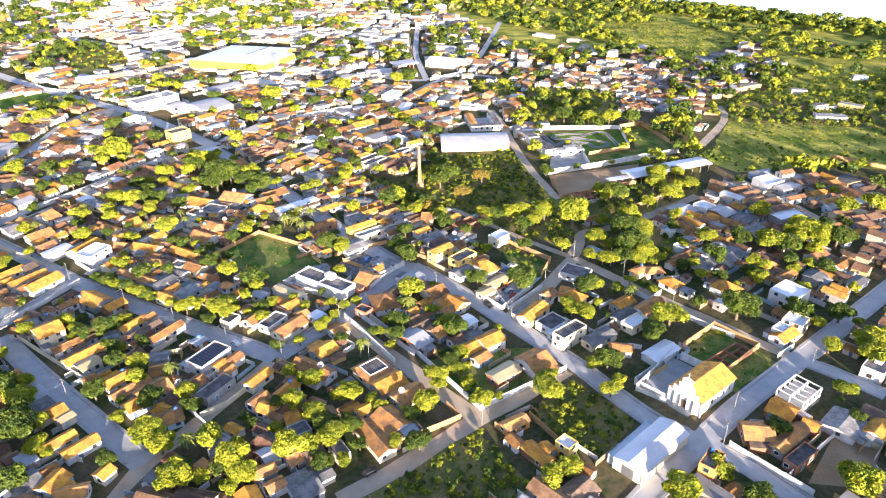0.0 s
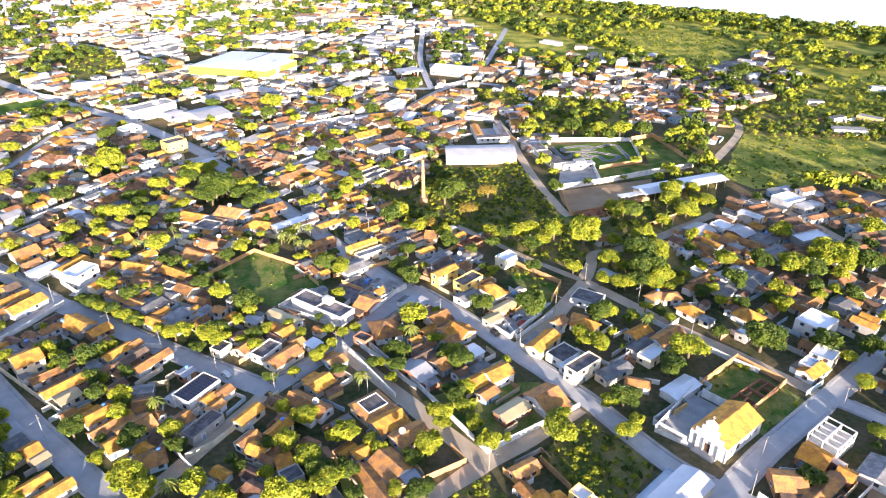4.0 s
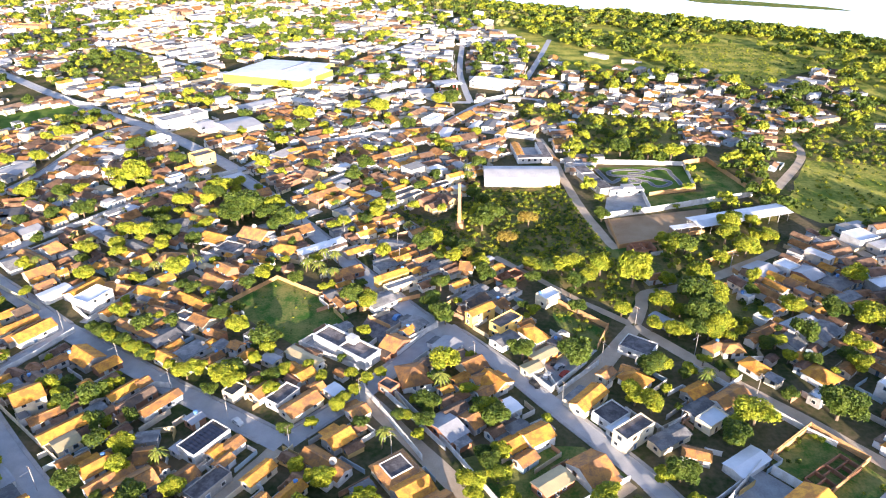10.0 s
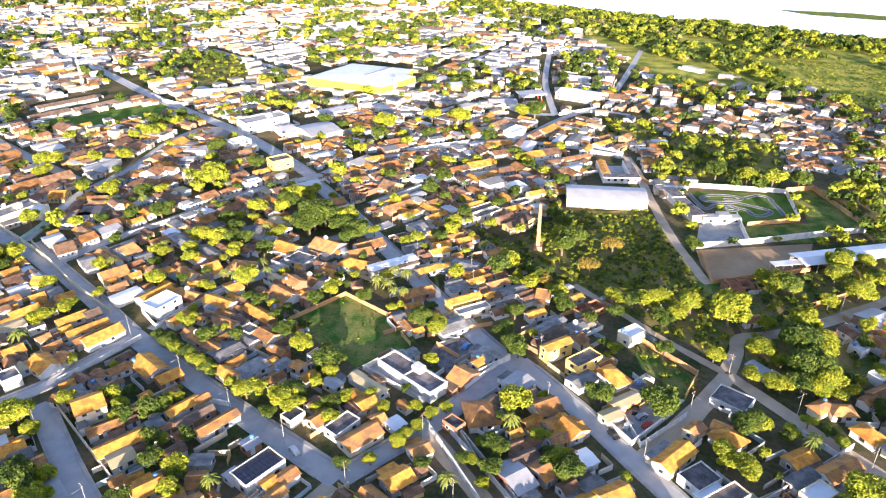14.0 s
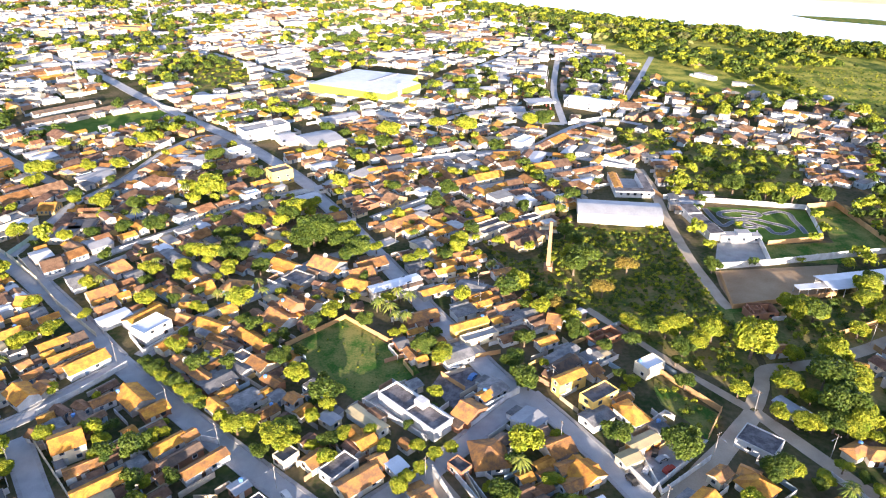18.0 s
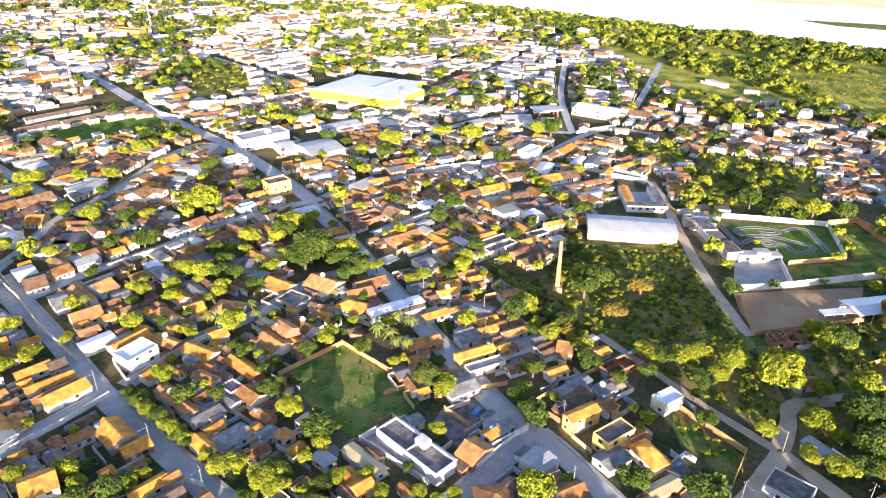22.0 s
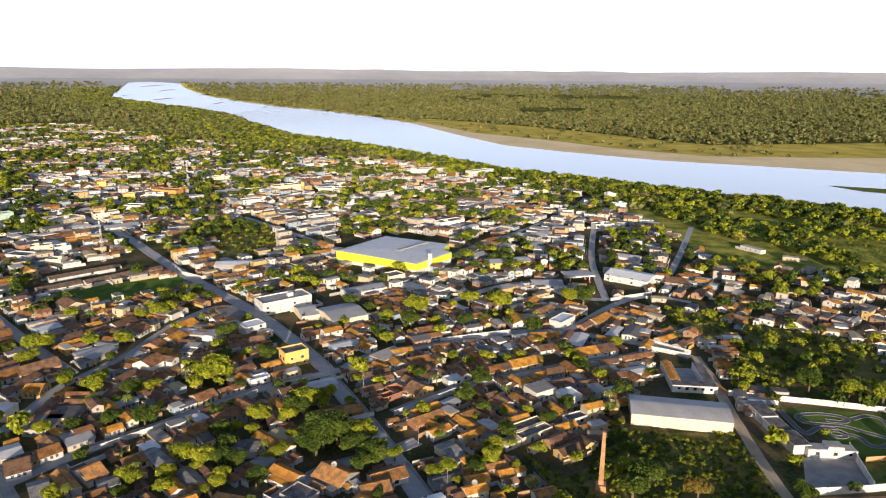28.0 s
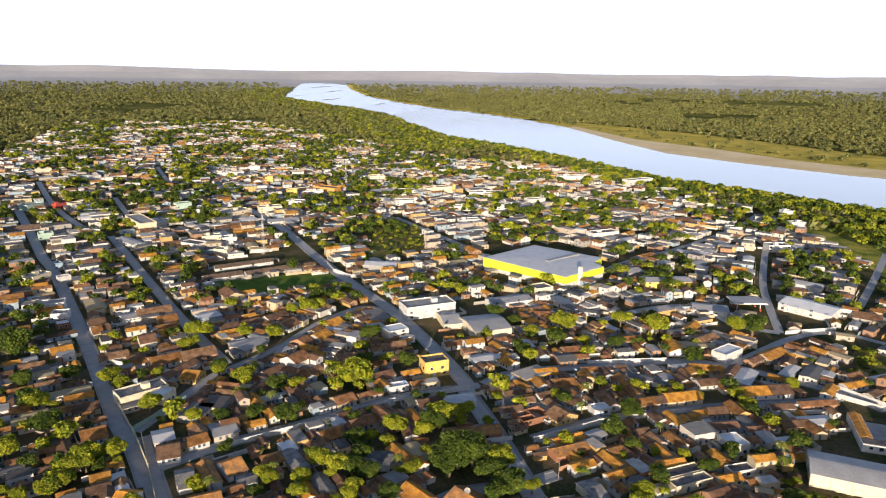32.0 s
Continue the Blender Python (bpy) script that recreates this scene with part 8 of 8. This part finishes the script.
for i, (paved, w, fine, side) in enumerate(LANES):
    if not paved or min(p.y for p in fine) > 420:
        continue
    for s in (-1, 1):
        run = Bulk()
        for k in range(len(fine) - 1):
            q = [fine[k] + side[k] * s * (w / 2 - 0.9), fine[k + 1] + side[k + 1] * s * (w / 2 - 0.9), fine[k + 1] + side[k + 1] * s * (w / 2 + 0.2), fine[k] + side[k] * s * (w / 2 + 0.2)]
            mid = (q[0] + q[2]) / 2
            if near_road(mid.x, mid.y, i):
                continue
            n = len(run.v)
            run.v += [(p.x, p.y, z) for z in (0.0, 0.3) for p in q]
            run.f += [(n + 4, n + 5, n + 6, n + 7), (n, n + 1, n + 5, n + 4), (n + 2, n + 3, n + 7, n + 6), (n + 1, n + 2, n + 6, n + 5), (n + 3, n, n + 4, n + 7)]
        if run.v:
            tagged(part("pavement", run, "yard"), "narrow raised concrete pavement along the street", "pavement", kind="structure")


# ---- the far town, joined ----
def road_gap(x, y):
    """Distance to the nearest road's edge, and that road's heading."""
    best, head = 1e9, 0.0
    for w, pts, bx0, by0, bx1, by1 in ROADBOX:
        if x < bx0 - 60 or x > bx1 + 60 or y < by0 - 60 or y > by1 + 60:
            continue
        for (ax, ay), (cx, cy) in zip(pts, pts[1:]):
            dx, dy = cx - ax, cy - ay
            u = max(0.0, min(1.0, ((x - ax) * dx + (y - ay) * dy) / (dx * dx + dy * dy)))
            d = math.hypot(x - ax - u * dx, y - ay - u * dy) - w / 2
            if d < best:
                best, head = d, math.degrees(math.atan2(dy, dx))
    return best, head


ROADBOX = [(w, p, min(q[0] for q in p), min(q[1] for q in p), max(q[0] for q in p), max(q[1] for q in p)) for w, p in ROADS]
TOWN = [[(-1750, 1341.7), (-1428, 1680), (-1041.8, 1487.5), (-589.2, 1211), (-305.7, 1166.7), (-116.7, 1055.8), (-42, 912.3), (28, 831.8), (60.7, 758.3), (173.8, 645.2), (213.5, 588), (290.5, 653.3), (271.8, 547.2), (208.8, 485.3), (186.7, 458.5), (119, 448), (87.5, 449.2), (52.5, 402.5), (46.7, 303.3), (-11.7, 245), (46.7, 151.7), (35, 70), (-140, 46.7), (-350, 116.7), (-606.7, 291.7), (-933.3, 583.3)],
        [(101.5, 284.7), (130.7, 316.2), (162.2, 337.2), (233.3, 320.8), (250.8, 233.3), (175, 140), (117.8, 105), (70, 99.2), (56, 163.3), (128.3, 192.5), (56, 257.8)]]
# the blocks whose houses are all built one by one above
SURVEYED = [[(-417, 355), (55, 600), (28, 376), (-240, 242)], [(-244, 295), (130, 382), (78, 229), (-146, 184)], [(-196, 270), (187, 266), (107, 124), (-112, 125)]]
CELL = {}


def claim(x, y, r):
    CELL.setdefault((int(x // 20), int(y // 20)), []).append((x, y, r))


def is_free(x, y, r):
    i, j = int(x // 20), int(y // 20)
    for a in (-1, 0, 1):
        for b in (-1, 0, 1):
            for px, py, pr in CELL.get((i + a, j + b), ()):
                if (px - x) ** 2 + (py - y) ** 2 < (pr + r) ** 2:
                    return False
    return True


for hx, hy, hl, hw, ha in HOUSES + [(x, y, 2 * r, 2 * r, 0) for x, y, r in BIG]:
    c, s = math.cos(radians(ha)), math.sin(radians(ha))
    n = max(1, round(hl / hw))
    for i in range(n):
        u = (i + 0.5) / n * hl - hl / 2
        claim(hx + c * u, hy + s * u, hw * 0.5)
for x, y, r in TREES:
    claim(x, y, r * 0.6)

rng = random.Random(5)
town_trees, shade_trees = [], []


def grow(tries, far_only, squeeze):
    """Garden trees wherever there is room."""
    for _ in range(tries):
        x, y = rng.uniform(-1700, 310), rng.uniform(45, 1650)
        far = math.hypot(x, y - 100)
        if far > 420 and noise.noise((x * 0.012, y * 0.012, 5.0)) < (0.0 if far_only else -0.06):
            continue
        if far_only and far < 420:
            continue
        if not any(inside(p, x, y) for p in TOWN) or any(inside(p, x, y) for n, p in BLOCKED if n not in ("grove", "wood", "garden")):
            continue
        r = rng.uniform(1.8, 4.4) if rng.random() < 0.8 else rng.uniform(4, 6.5)
        if far > 420:
            r = rng.uniform(2.5, 6.5)
        if road_gap(x, y)[0] < r * 1.0 or not is_free(x, y, r * squeeze):
            continue
        claim(x, y, r * 0.6)
        (town_trees if rng.random() < (0.35 if far > 420 else 0.6) else shade_trees).append((x, y, r, rng.uniform(0.2, 1.0)))


grow(15000, True, 0.25)
walls_b, tiles_b, slabs_b, holes_b, sheets_b = Bulk(), Bulk(), Bulk(), Bulk(), Bulk()
# low walls between the plots of the near houses
for hx, hy, hl, hw, ha in HOUSES:
    m = pose(hx, hy, 0, 0, 0, ha)
    for s in (-1, 1):
        if rng.random() < 0.75:
            a, h = rng.uniform(1.2, 2.6), rng.uniform(1.5, 2.1)
            x0, x1 = sorted((s * hl / 2 * rng.uniform(-0.2, 0.6), s * (hl / 2 + rng.uniform(2, 7))))
            y = rng.choice((-1, 1)) * (hw / 2 + a)
            p0, p1 = m @ Vector((x0, y, 0)), m @ Vector((x1, y, 0))
            if min(road_gap(p0.x, p0.y)[0], road_gap(p1.x, p1.y)[0]) > 0.6:
                q = one_box(x0, y - 0.08, 0, x1, y + 0.08, h)
                walls_b.solid(q.v, q.f, m)
                q = one_box(x1 - 0.08, min(0, y) + 0.1, 0, x1 + 0.08, max(0, y) - 0.1, h)
                walls_b.solid(q.v, q.f, m)
for m, L, W, kind, z in FARHOUSES:
    if kind in "fF":
        w = walls_of(L, W, z + 0.5)
        q = one_box(-L / 2 + 0.2, -W / 2 + 0.2, z + 0.3, L / 2 - 0.2, W / 2 - 0.2, z + 0.52)
        slabs_b.solid(q.v, q.f, m)
    else:
        rise = W * (0.22 if kind in "trnoh" else 0.08)
        w = walls_of(L, W, z, rise - 0.12)
        q = gable_roof(L, W, z, rise)
        (tiles_b if kind in "trnoh" else sheets_b).solid(q.v, q.f, m)
    walls_b.solid(w.v, w.f, m)
    for side in range(4):
        for u in ((-0.5, 0.0, 0.45) if (L if side in (0, 2) else W) > 7 else (0.1,)):
            q = one_box(-0.5, -0.05, 0.0 if rng.random() < 0.3 else 1.0, 0.5, 0.02, 2.15)
            holes_b.solid(q.v, q.f, m @ opening_pose(side, u, L, W))
spots = []
for i in range(-300, 105):
    for j in range(0, 235):
        x, y = i * 6.2 + rng.uniform(-2, 2), 40 + j * 7.0 + rng.uniform(-2, 2)
        if any(inside(p, x, y) for p in TOWN):
            spots.append((x, y))
            if y < 520:
                spots.append((x + rng.uniform(-3, 3), y + rng.uniform(-3, 3)))
rng.shuffle(spots)
spots = [(x, y, False) for x, y in spots] + [(rng.uniform(-330, 220), rng.uniform(55, 520), True) for _ in range(12000)]
for x, y, shed in spots:
    if shed and not any(inside(p, x, y) for p in TOWN):
        continue
    if any(inside(p, x, y) for _, p in BLOCKED):
        continue
    far = math.hypot(x, y - 100)
    near = any(inside(p, x, y) for p in SURVEYED[1:])
    if near and (not shed or rng.random() < 0.5):
        continue
    if not near and inside(SURVEYED[0], x, y) and rng.random() < 0.45:
        continue
    edge = 0.9 if far < 330 else 0.65 if far < 800 else 0.45
    if x > 55 and y > 390:
        edge = 0.5
    if not shed and rng.random() > edge:
        continue
    L, W = rng.uniform(6, 11), rng.uniform(4.2, 6.2)
    if far > 520:
        L, W = rng.uniform(8, 15), rng.uniform(5.5, 9)
    if rng.random() < 0.07:
        L, W = rng.uniform(14, 22), rng.uniform(8, 12)
    if shed:
        L, W = rng.uniform(3.4, 6.5), rng.uniform(2.6, 4.2)
    gap, head = road_gap(x, y)
    if gap > 500:
        head = -36 + 8 * noise.noise((x * 0.004, y * 0.004, 0))
    if gap < W * 0.5 + 2.2:
        continue
    ang = head + (90 if gap < 30 else rng.choice((0, 90))) + rng.uniform(-2, 2)
    if gap < L * 0.5 + 2.0:
        ang = head
    n = max(1, round(L / W))
    c, s = math.cos(radians(ang)), math.sin(radians(ang))
    dots = [(x + c * ((k + 0.5) / n - 0.5) * L, y + s * ((k + 0.5) / n - 0.5) * L) for k in range(n)]
    if not all(is_free(px, py, W * (0.3 if shed else 0.42)) for px, py in dots):
        continue
    cc, ss = 0.5 * L * c, 0.5 * L * s
    tips = [(x + i * cc - j * 0.5 * W * s, y + i * ss + j * 0.5 * W * c) for i in (-1, 1) for j in (-1, 1)]
    if far < 420 and any(inside(p, *q) for n2, p in BLOCKED for q in tips):
        continue
    for px, py in dots:
        claim(px, py, W * 0.45)
    floors = 2 if not shed and rng.random() < (0.2 if far > 450 else 0.04) else 1
    z = 2.7 * floors + rng.uniform(0, 0.4) - (0.5 if shed else 0)
    m = pose(x, y, 0, 0, 0, ang)
    tiled = rng.random() < (0.85 if shed else 0.66 if far < 380 else 0.42 if far < 560 else 0.2)
    if tiled:
        rise = W * 0.22
        w = walls_of(L, W, z, rise - 0.12)
        r = gable_roof(L, W, z, rise)
        tiles_b.solid(r.v, r.f, m)
    else:
        w = walls_of(L, W, z + 0.5)
        if rng.random() < 0.45:
            w = walls_of(L, W, z, W * 0.08 - 0.1)
            r = gable_roof(L, W, z, W * 0.08, 0.3)
            sheets_b.solid(r.v, r.f, m)
        else:
            slabs_b.solid(*(lambda q: (q.v, q.f))(one_box(-L / 2 + 0.2, -W / 2 + 0.2, z + 0.3, L / 2 - 0.2, W / 2 - 0.2, z + 0.52)), m)
    walls_b.solid(w.v, w.f, m)
    for side in range(4):
        span = L if side in (0, 2) else W
        for u in ((-0.45, 0.4) if span > 7 else (0.1,)):
            for fl in range(floors):
                if rng.random() < 0.7:
                    q = one_box(-0.5, -0.05, 0.0 if rng.random() < 0.3 else 1.0, 0.5, 0.02, 2.15)
                    holes_b.solid(q.v, q.f, m @ opening_pose(side, u, L, W) @ pose(0, 0, fl * 2.9))
    # low walls round the back yard
    if rng.random() < (0.35 if shed else 0.75) and gap > 3:
        q = one_box(-L / 2 - 2.5, W / 2 + 1.2, 0, L / 2 + 1, W / 2 + 1.35, 1.9)
        walls_b.solid(q.v, q.f, m)
for bulk, name, mat, label in ((walls_b, "town_house_walls", "farwall", "painted walls of the many small town houses"), (tiles_b, "town_tile_roofs", "fartile", "red and brown clay tile roofs of the town"),
                               (sheets_b, "town_sheet_roofs", "farsheet", "grey and white sheet roofs of the town"), (slabs_b, "town_flat_roofs", "farslab", "grey flat roofs of the town"), (holes_b, "town_doors_and_windows", "shutter", "doors and windows of the town houses")):
    tagged(part(name, bulk, mat), label, "houses", kind="stuff")


def plant(name, places, mat, leaves, size, label, seed, variants=5):
    """Many trees far off as one mesh of leaf sprays on short trunks."""
    protos = []
    for k in range(variants):
        me = crown_mesh("proto", mat, seed + k, leaves, size, 5)
        co = np.empty(len(me.vertices) * 3)
        me.vertices.foreach_get("co", co)
        protos.append(co.reshape(-1, 3))
        bpy.data.meshes.remove(me)
    r = np.random.default_rng(seed)
    allv = []
    for x, y, s, z in places:
        p = protos[r.integers(variants)]
        a = r.uniform(0, 6.28)
        c, sn = math.cos(a), math.sin(a)
        q = np.empty_like(p)
        q[:, 0] = (p[:, 0] * c - p[:, 1] * sn) * s + x
        q[:, 1] = (p[:, 0] * sn + p[:, 1] * c) * s + y
        q[:, 2] = p[:, 2] * s * r.uniform(0.9, 1.25) + z + s * 0.85
        allv.append(q)
    if not allv:
        return
    v = np.concatenate(allv)
    nf = len(v) // 4
    me = bpy.data.meshes.new(name)
    me.vertices.add(len(v))
    me.vertices.foreach_set("co", v.ravel())
    me.loops.add(nf * 4)
    me.loops.foreach_set("vertex_index", np.arange(nf * 4, dtype=np.int32))
    me.polygons.add(nf)
    me.polygons.foreach_set("loop_start", np.arange(0, nf * 4, 4, dtype=np.int32))
    me.materials.append(M[mat])
    me.update(calc_edges=True)
    tagged(new(name, me), label, "trees", kind="stuff")


town_trees += [(x, y, r, 1.0) for x, y, r in FARTREES]
grow(14000, False, -0.1)
close = [q for q in town_trees + shade_trees if math.hypot(q[0], q[1] - 100) < 300]
town_trees, shade_trees = [q for q in town_trees if q not in close], [q for q in shade_trees if q not in close]
plant("garden_trees", close[::2], "leaf", 1000, 0.066, "sunlit garden trees behind the houses", 61, 4)
plant("shady_garden_trees", close[1::2], "leafdark", 1000, 0.066, "dark green garden trees behind the houses", 71, 4)
plant("town_trees", town_trees, "leaf", 220, 0.135, "sunlit garden trees between the town houses", 60)
plant("shady_town_trees", shade_trees, "leafdark", 220, 0.135, "dark green garden trees between the town houses", 70)

# thickets on the overgrown plots
scrub_spots = []
for name, poly in BLOCKED:
    amount = {"scrub": 0.34, "wood": 0.05, "grove": 0.03, "garden2": 0.1, "meadow": 0.05, "grass": 0.006, "field": 0.03}.get(name, 0)
    x0, x1, y0, y1 = min(p[0] for p in poly), max(p[0] for p in poly), min(p[1] for p in poly), max(p[1] for p in poly)
    for k in range(int((x1 - x0) * (y1 - y0) * amount)):
        x, y = rng.uniform(x0, x1), rng.uniform(y0, y1)
        if inside(poly, x, y) and road_gap(x, y)[0] > 0.8 and is_free(x, y, 0.8):
            s = rng.uniform(0.25, 0.7) if name == "field" else rng.uniform(0.4, 1.5) if name in ("scrub", "garden2", "meadow", "grass", "field") else rng.uniform(1.2, 3.0)
            scrub_spots.append((x, y, s, -0.3 * s))
plant("scrub_bushes", scrub_spots[::2], "leafdark", 90, 0.17, "wild dark green bushes on overgrown plots", 80)
plant("sunlit_bushes", scrub_spots[1::2], "leaf", 90, 0.17, "sunlit yellow-green bushes on overgrown plots", 85)

# woods along the river, and the plain beyond it
woods, plain = [], []
RIVER = BANK + SHORE[::-1]
SANDS = SHORE + BEACH[::-1]
GRASSES = BEACH[:10] + SCRUBLINE[:10][::-1]
for k in range(9000):
    i = rng.randrange(2, len(BANK) - 2)
    t = rng.random()
    bx, by = BANK[i][0] * (1 - t) + BANK[i + 1][0] * t, BANK[i][1] * (1 - t) + BANK[i + 1][1] * t
    d = Vector((BANK[i + 1][0] - BANK[i][0], BANK[i + 1][1] - BANK[i][1])).normalized()
    reach = 55 if by < 1400 else 190
    off = rng.uniform(3, reach) if rng.random() < 0.85 else rng.uniform(3, reach * 1.5)
    x, y = bx + d.y * off, by - d.x * off
    if inside(RIVER, x, y):
        x, y = bx - d.y * off, by + d.x * off
    if inside(RIVER, x, y) or any(inside(p, x, y) for n, p in BLOCKED if n == "meadow") or not is_free(x, y, 2):
        continue
    s = rng.uniform(2.5, 6.5)
    claim(x, y, s * 0.35)
    woods.append((x, y, s, terrain(x, y)))
for k in range(9000):
    x, y = rng.uniform(-60, 600), rng.uniform(230, 1000)
    if inside(RIVER, x, y) or any(inside(p, x, y) for p in TOWN) or road_gap(x, y)[0] < 2 or any(inside(p, x, y) for n, p in BLOCKED if n != "bankland") or not is_free(x, y, 2):
        continue
    if noise.noise((x * 0.012, y * 0.012, 3)) < (-0.15 if x > 60 else -0.3):
        continue
    s = rng.uniform(2.2, 6.5)
    claim(x, y, s * 0.5)
    woods.append((x, y, s, 0.0))
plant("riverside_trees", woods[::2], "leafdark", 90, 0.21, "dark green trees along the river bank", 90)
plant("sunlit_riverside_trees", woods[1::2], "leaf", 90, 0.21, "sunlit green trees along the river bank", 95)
for k in range(64000):
    a, r = radians(rng.uniform(50, 165)), math.sqrt(rng.uniform(750 ** 2, 4300 ** 2))
    x, y = r * math.cos(a), 100 + r * math.sin(a)
    if r > 3500 and rng.random() < (r - 3500) / 900:
        continue
    if inside(RIVER, x, y) or inside(SANDS, x, y) or any(inside(p, x, y) for p in TOWN) or (inside(GRASSES, x, y) and rng.random() < 0.9):
        continue
    if noise.noise((x * 0.0021, y * 0.0021, 7)) + 0.4 * noise.noise((x * 0.01, y * 0.01, 2)) < -0.42:
        continue
    size = rng.uniform(4.0, 7.5) * (1 + r / 9000)
    plain.append((x, y, size, terrain(x, y) - 0.5 * size))
plant("far_forest", plain, "forest", 13, 0.5, "dry forest covering the plain beyond the river, greyed with painted haze", 100)
